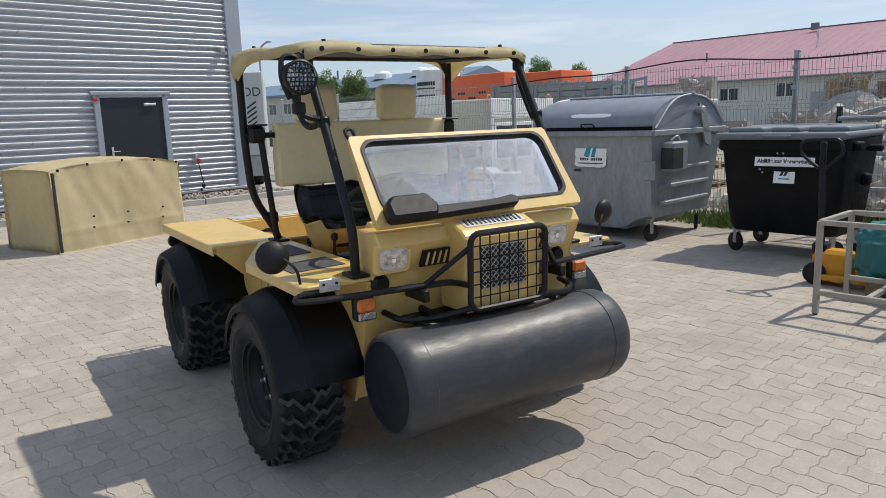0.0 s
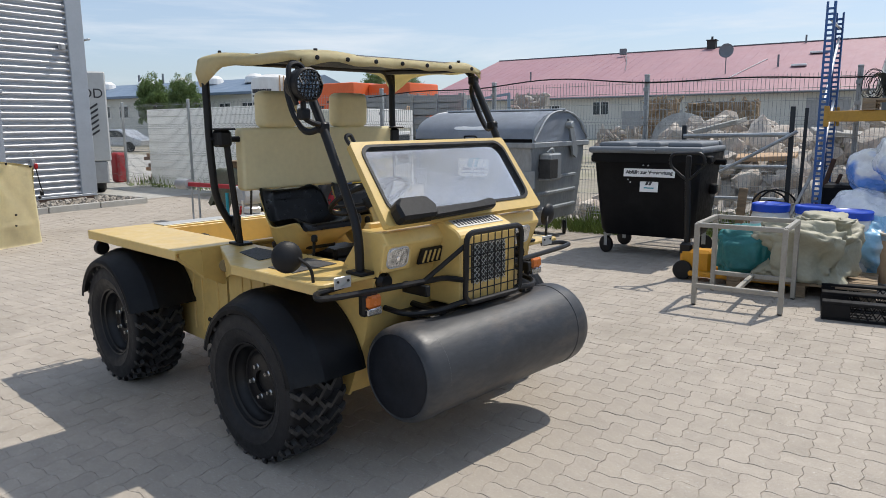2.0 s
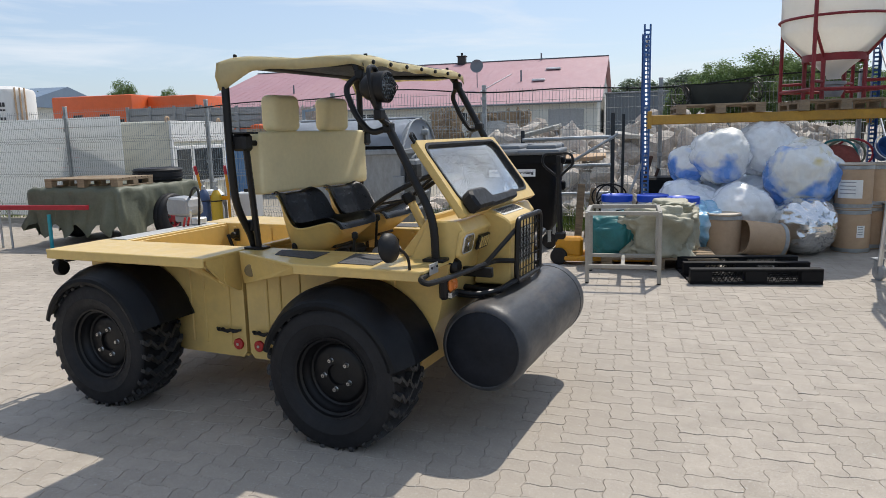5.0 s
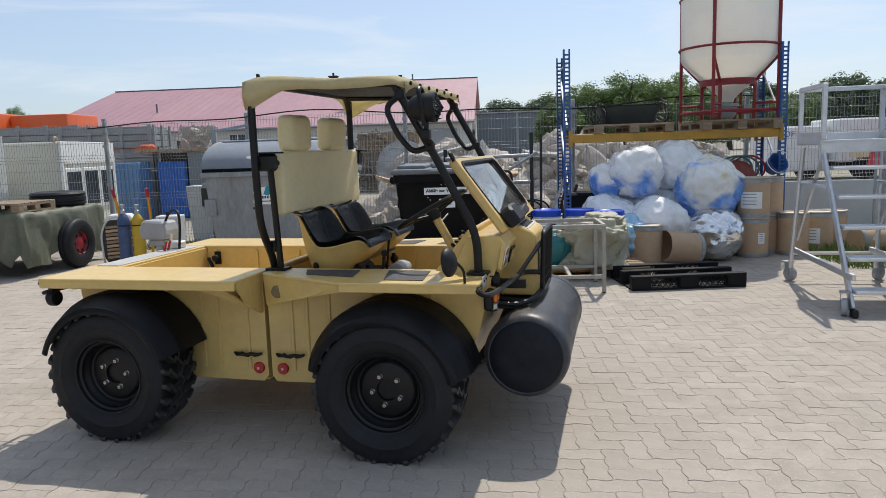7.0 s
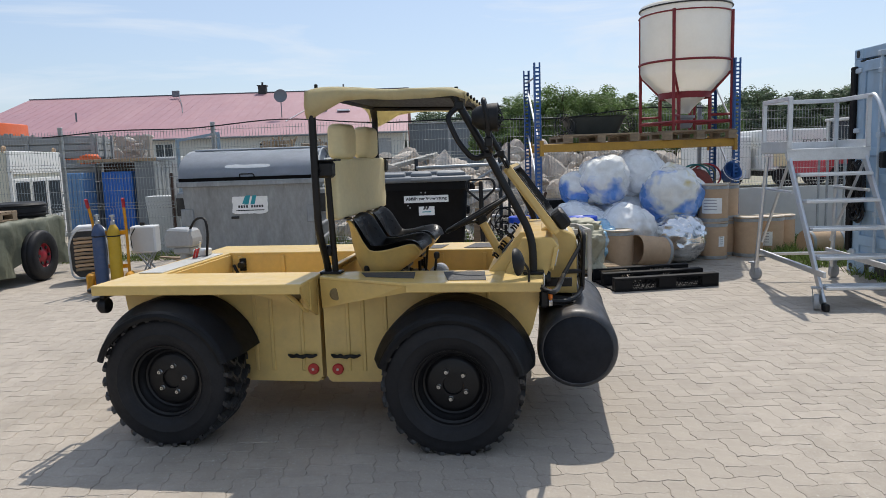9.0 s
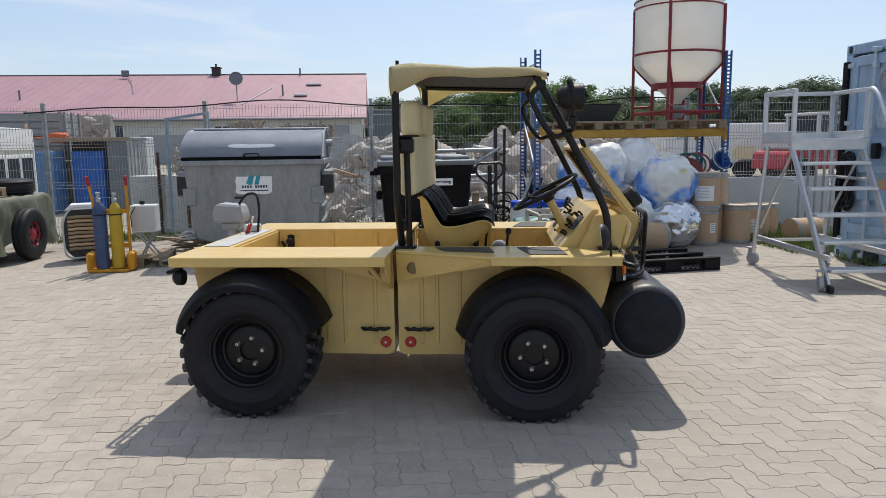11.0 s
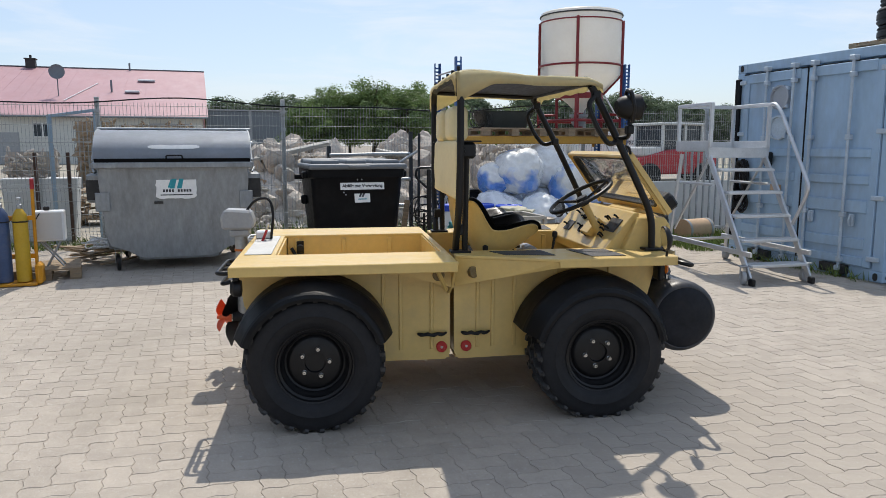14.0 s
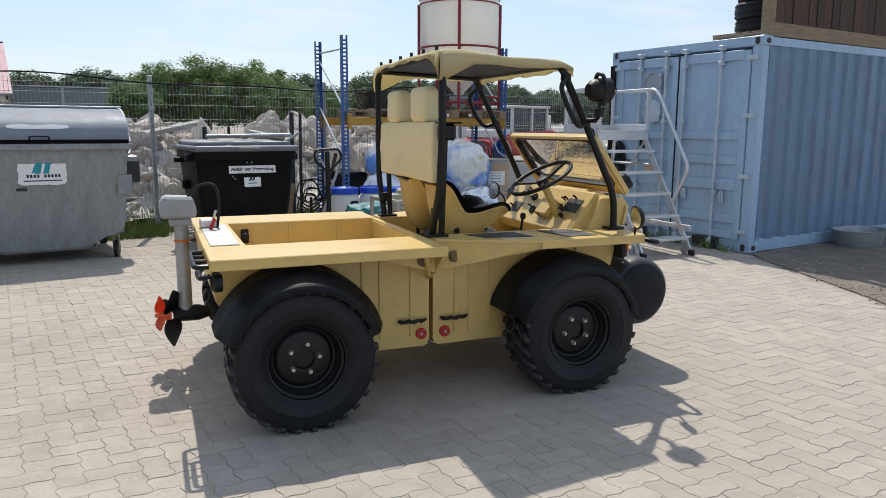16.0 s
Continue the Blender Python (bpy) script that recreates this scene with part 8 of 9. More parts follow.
part("cabinet", bm, M_WHITEPL, sd)
bm = B()
box(bm, (0, -0.134, 0.54), (0.31, 0.006, 0.35), 0.002)
part("front_plate", bm, M_SLATW, sd)
bm = B()
box(bm, (-0.03, 0, 0.77), (0.07, 0.07, 0.05), 0.01)
part("plug", bm, M_BLACK, sd)
bm = B()
for s in (-1, 1):
    tube(bm, [(-0.12, s * 0.08, 0.34), (0.14, s * 0.10, 0.0)], 0.014, 6)
    tube(bm, [(0.12, s * 0.08, 0.34), (-0.06, s * 0.10, 0.0)], 0.014, 6)
part("stand", bm, M_GALV, sd)
bm = B()
tube(bm, [(-0.1, -0.14, 0.72), (-0.17, -0.16, 0.60), (-0.16, -0.15, 0.42)], 0.007, 5, rad=0.05)
part("lead", bm, M_BLACK, sd)
random.seed(44)
for i in range(16):
    bm = B()
    l = random.uniform(0.35, 0.9)
    box(bm, (0, 0, 0), (l, random.uniform(0.05, 0.1), 0.02), 0.003)
    single("loose_board", bm, M_WOOD, at(random.uniform(-6.3, -5.7), random.uniform(8.1, 8.9), 0.05 + 0.012 * i, random.uniform(0, 180), random.uniform(-4, 4), random.uniform(-5, 5)), "splintered loose board in a heap by the pallet", "board", "loose boards")
bm = B()
for k in range(12):
    pts = [(-5.95 + random.uniform(-0.25, 0.35), 8.0 + random.uniform(-0.1, 0.4), 0.24 + random.uniform(0, 0.12)) for i in range(6)]
    tube(bm, pts, 0.009, 5, rad=0.12)
single("cord_tangle", bm, M_WHITEPL, YARD.copy(), "tangle of pale cord lying on broken boards", "cord", smooth=True)

# ---- beyond the fence ----
M_PINK = material("dusty_pink_roof_sheet", (0.375, 0.20, 0.222), 0.55, vary=0.06, scale=0.3, dirt=(0.40, 0.24, 0.24), dirt_amount=0.4, dirt_scale=0.15, stretch=(1, 0.3, 1))
M_HALLW = material("pale_hall_wall", (0.62, 0.62, 0.58), 0.7, vary=0.05, scale=0.5, dirt=(0.45, 0.44, 0.41), dirt_amount=0.3, dirt_scale=0.3)
M_GREYSHED = material("grey_shed_cladding", (0.16, 0.18, 0.20), 0.6, vary=0.06, scale=0.4)
M_BARK = material("bark", (0.09, 0.07, 0.05), 0.9, vary=0.3, scale=6, bump=0.01, bump_scale=12)
def leafy(name, col):
    """Leaves that let some sunlight through."""
    m = material(name, col, 0.6, vary=0.25, scale=0.6, island=0.4)
    t = m.node_tree
    b = t.nodes["Principled BSDF"]
    tl, mx = t.nodes.new("ShaderNodeBsdfTranslucent"), t.nodes.new("ShaderNodeMixShader")
    t.links.new(b.inputs["Base Color"].links[0].from_socket, tl.inputs["Color"])
    mx.inputs["Fac"].default_value = 0.45
    t.links.new(b.outputs[0], mx.inputs[1])
    t.links.new(tl.outputs[0], mx.inputs[2])
    t.links.new(mx.outputs[0], t.nodes["Material Output"].inputs["Surface"])
    return m


M_LEAF = leafy("green_leaves", (0.15, 0.22, 0.075))
M_LEAF2 = leafy("dark_green_leaves", (0.125, 0.17, 0.10))
M_ORANGEW = material("orange_shrink_wrap", (0.72, 0.13, 0.03), 0.45, vary=0.06, scale=2, dirt=(0.6, 0.12, 0.04), dirt_amount=0.4, dirt_scale=1.5, bump=0.01, bump_scale=4)
M_GREYBOX = material("grey_plastic_crate", (0.27, 0.275, 0.275), 0.6, vary=0.12, scale=2)
M_HUT = material("cream_hut_paint", (0.66, 0.64, 0.54), 0.6, vary=0.06, scale=1.5, dirt=(0.5, 0.45, 0.35), dirt_amount=0.3, dirt_scale=1)
M_BLUEBOX = material("bright_blue_door_paint", (0.02, 0.15, 0.55), 0.5, vary=0.1, scale=2)
M_BLUEGREY = material("blue_grey_roof", (0.16, 0.22, 0.30), 0.5, vary=0.06, scale=0.4)
M_WINDOW = material("dark_window_glass", (0.03, 0.04, 0.05), 0.1, vary=0.1)
M_TANK = material("white_tank_paint", (0.72, 0.71, 0.68), 0.5, vary=0.05, scale=0.8, dirt=(0.5, 0.46, 0.40), dirt_amount=0.4, dirt_scale=0.7, stretch=(1, 1, 0.3))
M_CARRED = material("red_machine_paint", (0.40, 0.02, 0.03), 0.4, vary=0.1)
M_CARSILVER = material("silver_car_paint", (0.45, 0.47, 0.50), 0.3, 0.5, vary=0.05)
M_SAND = material("dry_ground", (0.30, 0.27, 0.22), 0.95, vary=0.2, scale=0.6, dirt=(0.16, 0.19, 0.08), dirt_amount=0.6, dirt_scale=0.12)

bm = B()
box(bm, (-10, 50.0, -0.006), (200, 79.6, 0.008))
single("yard_ground", bm, M_SAND, YARD.copy(), "dry sandy storage ground beyond the fence", "ground", kind="structure")
bm = B()
box(bm, (-30, 4.0, -0.004), (31.6, 40.0, 0.006))
single("side_yard", bm, M_CONC, YARD.copy(), "grey weathered yard surface beside the hall", "ground", kind="structure")

# pink-roofed hall
ph = thing("pink_roofed_hall", YARD.copy(), "long pale industrial hall with dusty pink metal roof", "building")
E0, E1, BF, BR, BB, ZE, ZR = -47.5, -4.0, 65.0, 83.5, 102.0, 4.1, 9.55
bm = B()
prism(bm, [(BF + 0.6, 0), (BF + 0.6, ZE), (BR, ZR - 0.3), (BB - 0.6, ZE), (BB - 0.6, 0)], E0 + 0.5, E1 - 0.5, "yz")
part("wall", bm, M_HALLW, ph)
bm = B()
for (b0, z0), (b1, z1) in (((BF, ZE - 0.1), (BR, ZR)), ((BR, ZR), (BB, ZE - 0.1))):
    prism(bm, [(b0, z0), (b1, z1), (b1, z1 - 0.16), (b0, z0 - 0.16)], E0, E1, "yz")
part("roof", bm, M_PINK, ph)
bm = B()
sl = Vector((0, BR - BF, ZR - ZE + 0.1))
for i in range(44):
    a = E0 + 0.5 + i * 0.988
    tube(bm, [(a, BF, ZE - 0.10), (a, BR, ZR - 0.0)], 0.016, 4)
part("roof_seam", bm, M_PINK, ph)
tagged(ph.children[-1], kind="stuff")
bm = B()
tube(bm, [(E0, BF - 0.08, ZE - 0.2), (E1, BF - 0.08, ZE - 0.2)], 0.09, 6)
box(bm, ((E0 + E1) / 2, BR, ZR + 0.03), (E1 - E0, 0.4, 0.08))
part("gutter", bm, M_GREYSHED, ph)
def on_roof(a, k):
    return Vector((a, BF + (BR - BF) * k, ZE - 0.1 + (ZR - ZE + 0.1) * k))
p = on_roof(-16.6, 0.35)
bm = B()
tube(bm, [p, p + Vector((0, 0, 1.9))], 0.05, 6)
lathe(bm, [(0, -0.05), (0.45, 0.02), (0.66, 0.12), (0.66, 0.08), (0.4, -0.04), (0, -0.1)], 28, Matrix.Translation(p + Vector((0, 0, 2.1))) @ Matrix.Rotation(radians(80), 4, "X"))
part("satellite_dish", bm, M_GREYSHED, ph, "dark satellite dish on a mast")
p = on_roof(-20.8, 0.98)
bm = B()
box(bm, p + Vector((0, 0, 0.35)), (0.9, 0.8, 0.9), 0.03)
box(bm, p + Vector((0, 0, 0.85)), (1.1, 1.0, 0.12), 0.02)
tube(bm, [p, p + Vector((0, 0, 1.25))], 0.12, 8)
part("chimney", bm, M_INTERIOR, ph)
for a, k, h in ((-37.3, 0.40, 0.9), (-12.4, 0.45, 1.1), (-11.5, 0.97, 0.8)):
    p = on_roof(a, k)
    bm = B()
    tube(bm, [p, p + Vector((0, 0, h))], 0.09, 8)
    part("roof_pipe", bm, M_GREYSHED, ph)
for a, k, w in ((-9.6, 0.70, 1.6), (-10.6, 0.44, 1.3)):
    p = on_roof(a, k)
    bm = B()
    box(bm, p + Vector((0, 0, 0.1)), (w, 0.8, 0.22), 0.05)
    part("roof_light", bm, M_ALU, ph)
p = on_roof(-30.3, 0.93)
bm = B()
box(bm, p + Vector((0, -0.4, 0.4)), (0.8, 0.3, 0.7), 0.05)
tube(bm, [p + Vector((0.3, -0.3, 0.2)), on_roof(-28.6, 0.72) + Vector((0, 0, 0.05)), on_roof(-27.4, 0.52) + Vector((0, 0, 0.05))], 0.04, 5)
part("floodlight", bm, M_GREYSHED, ph)
bm = B()
tube(bm, [on_roof(-15.9, 0.25) + Vector((0, 0, 0.06)), on_roof(-13.9, 0.62) + Vector((0, 0, 0.06))], 0.06, 4)
part("lightning_strip", bm, M_ALU, ph)
for a, z, w, h in ((-26.4, 2.9, 1.6, 1.3), (-35.0, 2.7, 1.8, 1.2), (-31.5, 2.7, 1.8, 1.2), (-17.0, 2.8, 1.4, 1.2)):
    bm = B()
    box(bm, (a, BF + 0.58, z), (w, 0.10, h), 0.01)
    w1 = part("window", bm, M_WHITE, ph)
    for s in (-1, 1):
        bm = B()
        box(bm, (a + s * w / 4, BF + 0.54, z), (w / 2 - 0.12, 0.06, h - 0.16))
        part("pane", bm, M_WINDOW, w1)
for a, w, h in ((-21.5, 5.5, 2.6), (-7.2, 3.2, 3.4)):
    bm = B()
    box(bm, (a, BF + 0.58, h / 2), (w, 0.12, h), 0.02)
    part("roller_door", bm, M_GREYP, ph)
bm = B()
for i in range(43):
    box(bm, (E0 + 1.0 + i * 1.0, BF + 0.6, 2.0), (0.05, 0.06, 4.0))
part("wall_rib", bm, M_HALLW, ph)
tagged(ph.children[-1], kind="stuff")
gs = thing("grey_shed", YARD.copy(), "long low dark grey metal-clad shed behind the rubble", "building")
bm = B()
box(bm, (2.3, 80, 2.5), (12.6, 10, 5.0), 0.05)
part("wall", bm, M_GREYSHED, gs)
bm = B()
box(bm, (2.3, 80, 5.06), (12.9, 10.3, 0.12), 0.02)
part("roof_edge", bm, M_GREYP, gs)
bm = B()
box(bm, (0.2, 74.95, 2.5), (0.25, 0.15, 5.0), 0.02)
part("wall_pilaster", bm, M_GREYP, gs)

# ---- trees ----
def leaf_cloud(rx, rz, n_clump, n_leaf, leaf, seed):
    """Small leaf quads gathered in uneven clumps round a crown."""
    r = np.random.default_rng(seed)
    th, u = r.uniform(0, 2 * np.pi, n_clump), r.uniform(-0.55, 1, n_clump)
    rr = r.uniform(0.45, 1.0, n_clump) ** 0.6
    cx, cy, cz = rx * rr * np.sqrt(1 - u * u * 0.9) * np.cos(th), rx * rr * np.sqrt(1 - u * u * 0.9) * np.sin(th), rz * rr * u
    size = r.uniform(0.16, 0.34, n_clump) * rx
    verts, faces = [], []
    for i in range(n_clump):
        d = r.normal(0, 1, (n_leaf, 3))
        d /= np.linalg.norm(d, axis=1)[:, None]
        p = d * (size[i] * r.uniform(0.5, 1.0, (n_leaf, 1))) * [1, 1, 0.8] + [cx[i], cy[i], cz[i]]
        for q, nn in zip(p, d):
            t = np.cross(nn + r.normal(0, 0.5, 3), [0.3, 0.2, 1.0])
            t /= np.linalg.norm(t) + 1e-9
            b = np.cross(nn, t)
            s = leaf * r.uniform(0.6, 1.3)
            k = len(verts)
            verts += [tuple(q - t * s), tuple(q + b * s * 0.6), tuple(q + t * s), tuple(q - b * s * 0.6)]
            faces.append((k, k + 1, k + 2, k + 3))
    me = bpy.data.meshes.new("crown")
    me.from_pydata(verts, [], faces)
    return me
def tree(name, m, h, rx, rz, seed, mat, label, n_clump=90, n_leaf=60, leaf=0.13):
    t = thing(name, m, label, "tree", "trees beyond the yard")
    bm = B()
    random.seed(seed)
    tube(bm, [(0, 0, 0), (0.1, 0.05, h * 0.3), (0.0, 0.1, h * 0.62), (0.05, 0.0, h * 0.9)], [0.03 * h, 0.024 * h, 0.015 * h, 0.004 * h], 8)
    for i in range(9):
        z = h * random.uniform(0.28, 0.75)
        a = random.random() * 6.28
        l = rx * random.uniform(0.5, 0.9)
        tube(bm, [(0, 0, z), (l * 0.5 * math.cos(a), l * 0.5 * math.sin(a), z + l * 0.25), (l * math.cos(a), l * math.sin(a), z + l * 0.6)], [0.012 * h, 0.008 * h, 0.003 * h], 6)
    part("trunk", bm, M_BARK, t)
    me = leaf_cloud(rx, rz, n_clump, n_leaf, leaf, seed)
    me.materials.append(mat)
    c = new("crown", me)
    c.parent = t
    c.matrix_basis = pose(0, 0, h - rz)
    return t
clump = [(2.4, 49, 4.2, 1.8), (4.4, 51, 5.6, 2.1), (7.2, 50, 6.1, 2.5), (9.2, 48, 5.5, 2.2), (10.9, 50, 5.8, 2.3), (13.0, 51, 4.7, 2.0), (15.5, 55, 4.6, 2.2), (18.5, 56, 4.4, 2.2), (22, 58, 4.8, 2.4)]
tb = tree("bushy_tree", at(clump[0][0], clump[0][1]), clump[0][2], clump[0][3], 1.9, 3, M_LEAF, "bushy bright green tree behind the rubble", 150, 150, 0.07)
tb2 = tree("bushy_tree", at(clump[2][0], clump[2][1]), clump[2][2], clump[2][3], 2.9, 5, M_LEAF, "tall bushy green tree behind the rubble", 190, 160, 0.075)
for i, (a, b, h, r) in enumerate(clump):
    if i in (0, 2):
        continue
    src, h0 = ((tb, 4.2), (tb2, 6.1))[i % 2]
    src.scale = (h / h0,) * 3
    copy_thing(src, at(a, b, 0, 67 * i))
    src.scale = (1, 1, 1)
ft = tree("woodland_tree", at(-8, 112), 8.2, 4.2, 3.8, 9, M_LEAF2, "dark green tree in a distant wood edge", 130, 110, 0.19)
ft2 = tree("woodland_tree", at(-1, 114), 8.8, 4.4, 4.2, 14, M_LEAF2, "dark green tree in a distant wood edge", 130, 110, 0.19)
random.seed(61)
for i in range(40):
    a = 4 + i * 3.6 + random.uniform(-1, 1)
    k = 0.92 + 0.2 * random.random() + (0.16 if 50 < a < 80 else 0)
    src = (ft, ft2)[i % 2]
    src.scale = (k, k, k)
    copy_thing(src, at(a, 110 + random.uniform(-4, 8), 0, random.uniform(0, 360)))
    src.scale = (1, 1, 1)
for a, b, h, src in ((-50.3, 37, 1.30, tb), (-54.3, 37, 1.36, tb), (-44.4, 44, 1.2, tb), (-50.8, 62, 1.22, tb2), (-45.8, 62, 1.05, tb2), (-38, 16.5, 0.55, tb)):
    src.scale = (h * 0.55, h * 0.55, h)
    copy_thing(src, at(a, b, 0, a * 13))
    src.scale = (1, 1, 1)

# ---- rubble heap ----
def heap(a, b):
    s = max(0, min(1, (a + 4.95) / 1.5)) * max(0, min(1, (3.2 - a) / 1.6))
    s = s * s * (3 - 2 * s)
    k = (b - 12.1) / (1.55 if b < 12.1 else 2.6)
    return 1.58 * s * math.exp(-k * k) * (0.9 + 0.25 * noise.noise(Vector((a * 0.8, b * 0.8, 3))))
rub = thing("rubble_heap", YARD.copy(), "heap of broken concrete and brick rubble behind the fence", "rubble", kind="")
bm = B()
g = [[bm.verts.new((a, b, heap(a, b) - 0.06 + 0.05 * noise.noise(Vector((a * 5, b * 5, 0))))) for b in [10.0 + 0.15 * j for j in range(40)]] for a in [-5.6 + 0.15 * i for i in range(60)]]
for r0, r1 in zip(g, g[1:]):
    for j in range(39):
        bm.faces.new((r0[j], r0[j + 1], r1[j + 1], r1[j]))
part("rubble_core", bm, M_ROCKS, rub)
rocks = []
for k in range(9):
    bm = B()
    bmesh.ops.create_icosphere(bm, subdivisions=2, radius=1.0)
    random.seed(100 + k)
    # cut flat facets into a lump
    for f in range(9):
        n = Vector((random.gauss(0, 1), random.gauss(0, 1), random.gauss(0, 1))).normalized()
        d = random.uniform(0.45, 0.8)
        for v in bm.verts:
            e = v.co.dot(n) - d
            if e > 0:
                v.co -= n * e
    for v in bm.verts:
        v.co += Vector((noise.noise(v.co * 3 + Vector((k, 0, 0))), noise.noise(v.co * 3 + Vector((0, k, 5))), noise.noise(v.co * 3 + Vector((7, 0, k))))) * 0.07
    me = bpy.data.meshes.new("chunk")
    bm.to_mesh(me)
    bm.free()
    me.materials.append(M_ROCK)
    rocks.append(me)
random.seed(71)
for i in range(290):
    a, b = random.uniform(-5.2, 3.0), random.uniform(10.35, 13.4)
    s = random.choice((0.10, 0.13, 0.16, 0.2, 0.24, 0.3))
    o = new("chunk", rocks[i % 9])
    o.parent = rub
    o.matrix_basis = pose(a, b, heap(a, b) + s * 0.15, random.uniform(0, 360), random.uniform(0, 360), random.uniform(0, 360)) @ Matrix.Diagonal((s * random.uniform(0.9, 1.7), s, s * random.uniform(0.5, 0.9), 1))
bm = B()
for i in range(700):
    a, b = random.uniform(-5.4, 3.0), random.uniform(9.95, 12.4)
    k = bmesh.ops.create_icosphere(bm, subdivisions=1, radius=random.uniform(0.03, 0.08))
    bmesh.ops.transform(bm, matrix=pose(a, b, heap(a, b), random.uniform(0, 360), random.uniform(0, 360), 0) @ Matrix.Diagonal((1.5, 1, 0.7, 1)), verts=k["verts"])
rs = part("small_rubble", bm, M_ROCKS, rub)
tagged(rs, kind="stuff")
for i, (a, b, l, z) in enumerate(((-3.2, 11.4, 1.4, 1.35), (-2.3, 11.0, 1.1, 1.55), (-1.2, 11.5, 0.9, 1.6), (-3.9, 11.2, 0.8, 1.0))):
    bm = B()
    box(bm, (0, 0, 0), (l, 0.3, 0.07), 0.01)
    single("broken_slab", bm, M_KRAFT if i % 2 else M_CONC, at(a, b, heap(a, b) + 0.16, 20 * i - 20, 10, -12 + 9 * i), "broken slab sticking out of the rubble", "slab", "broken slabs")

bm = B()
prism(bm, [(-0.55, 0.0), (0.55, 0.0)] + [(0.55 * math.cos(radians(q)), 1.20 + 0.52 * math.sin(radians(q))) for q in range(0, 181, 12)], -0.02, 0.02)
single("arched_sheet", bm, M_GALV, at(-4.05, 13.3, 0, 8), "grey arched sheet-metal panel standing behind the rubble", "sheet metal")

# ---- stores behind the fence ----
def crate_stack(a, b, z, w, d, h, rz, n):
    p = thing("crate_stack", at(a, b, z, rz), "grey slatted plastic crates stacked behind the fence", "crates", "crate stacks")
    for k in range(n):
        z0 = k * h
        for i in range(3):
            bm = B()
            box(bm, (0, -d / 2, z0 + 0.10 + i * (h - 0.12) / 3), (w, 0.03, (h - 0.2) / 3), 0.006)
            part("slat", bm, M_GREYBOX, p)
            bm = B()
            box(bm, (w / 2, 0, z0 + 0.10 + i * (h - 0.12) / 3), (0.03, d, (h - 0.2) / 3), 0.006)
            part("slat", bm, M_GREYBOX, p)
        bm = B()
        for x in (-w / 2 + 0.05, -w / 6, w / 6, w / 2 - 0.05):
            box(bm, (x, -d / 2 - 0.03, z0 + h / 2), (0.09, 0.05, h - 0.02), 0.005)
        for y in (-d / 2 + 0.05, 0, d / 2 - 0.05):
            box(bm, (w / 2 + 0.03, y, z0 + h / 2), (0.05, 0.09, h - 0.02), 0.005)
        box(bm, (0, 0, z0 + 0.03), (w, d, 0.05))
        box(bm, (0, 0, z0 + h / 2), (w - 0.10, d - 0.10, h - 0.10))
        part("crate_frame", bm, M_GREYBOX, p)
crate_stack(-12.3, 17.2, 0.0, 2.4, 1.3, 0.6, 6, 4)
crate_stack(-14.9, 18.2, 0.0, 2.4, 1.3, 0.63, 3, 4)
for a, b, w, h, d in ((-19.0, 20.4, 3.2, 3.05, 1.8), (-16.45, 21.2, 1.9, 3.0, 1.8)):
    bm = B()
    box(bm, (0, 0, h / 2 + 0.14), (w, d, h - 0.28), 0.06, seg=2)
    ow = thing("wrapped_pallet_load", at(a, b), "tall pallet load in bright orange shrink wrap", "pallet load", "orange wrapped loads")
    part("wrapped_block", bm, M_ORANGEW, ow, smooth=True)
    bm = B()
    for k in range(5):
        box(bm, (-w * 0.35 + k * w * 0.17, -d / 2 - 0.004, h * (0.72 + 0.06 * (k % 2))), (w * 0.12, 0.006, 0.09), 0.002)
    part("lettering_bar", bm, M_INTERIOR, ow)
    bm = B()
    box(bm, (0, 0, 0.07), (w, d, 0.14), 0.01)
    part("base_pallet", bm, M_WOOD, ow)
bm = B()
box(bm, (0, 0, 1.2), (0.7, 0.7, 2.4), 0.04)
single("wrapped_pallet_load", bm, M_ORANGEW, at(-13.1, 19.4), "slim pallet load in orange shrink wrap", "pallet load", "orange wrapped loads")
# cream site hut with windows
hut = thing("site_hut", at(-11.2, 12.05, 0, 96) @ Matrix.Diagonal((0.92, 1.0, 0.94, 1)), "cream and white metal site hut with barred window", "hut")
bm = B()
box(bm, (0, 0, 1.0), (2.5, 2.0, 2.0), 0.03)
part("hut_body", bm, M_HUT, hut)
bm = B()
box(bm, (0, -1.02, 1.78), (2.52, 0.05, 0.44), 0.01)
for x in (-1.22, 1.22):
    box(bm, (x, -1.02, 0.9), (0.09, 0.05, 1.5), 0.01)
part("fascia", bm, M_WHITE, hut)
for x in (-0.78, 0.0, 0.78):
    bm = B()
    box(bm, (x, -1.02, 1.05), (0.72, 0.04, 0.85), 0.01)
    w1 = part("window", bm, M_WHITE, hut)
    bm = B()
    box(bm, (x, -1.045, 1.05), (0.58, 0.02, 0.7))
    part("pane", bm, M_WINDOW, w1)
for x in (-1.2, 1.2):
    bm = B()
    tube(bm, [(x - 0.06, -0.95, 1.98), (x - 0.06, -0.95, 2.08), (x + 0.06, -0.95, 2.08), (x + 0.06, -0.95, 1.98)], 0.02, 6, rad=0.05)
    part("lifting_eye", bm, M_KRAFT, hut)
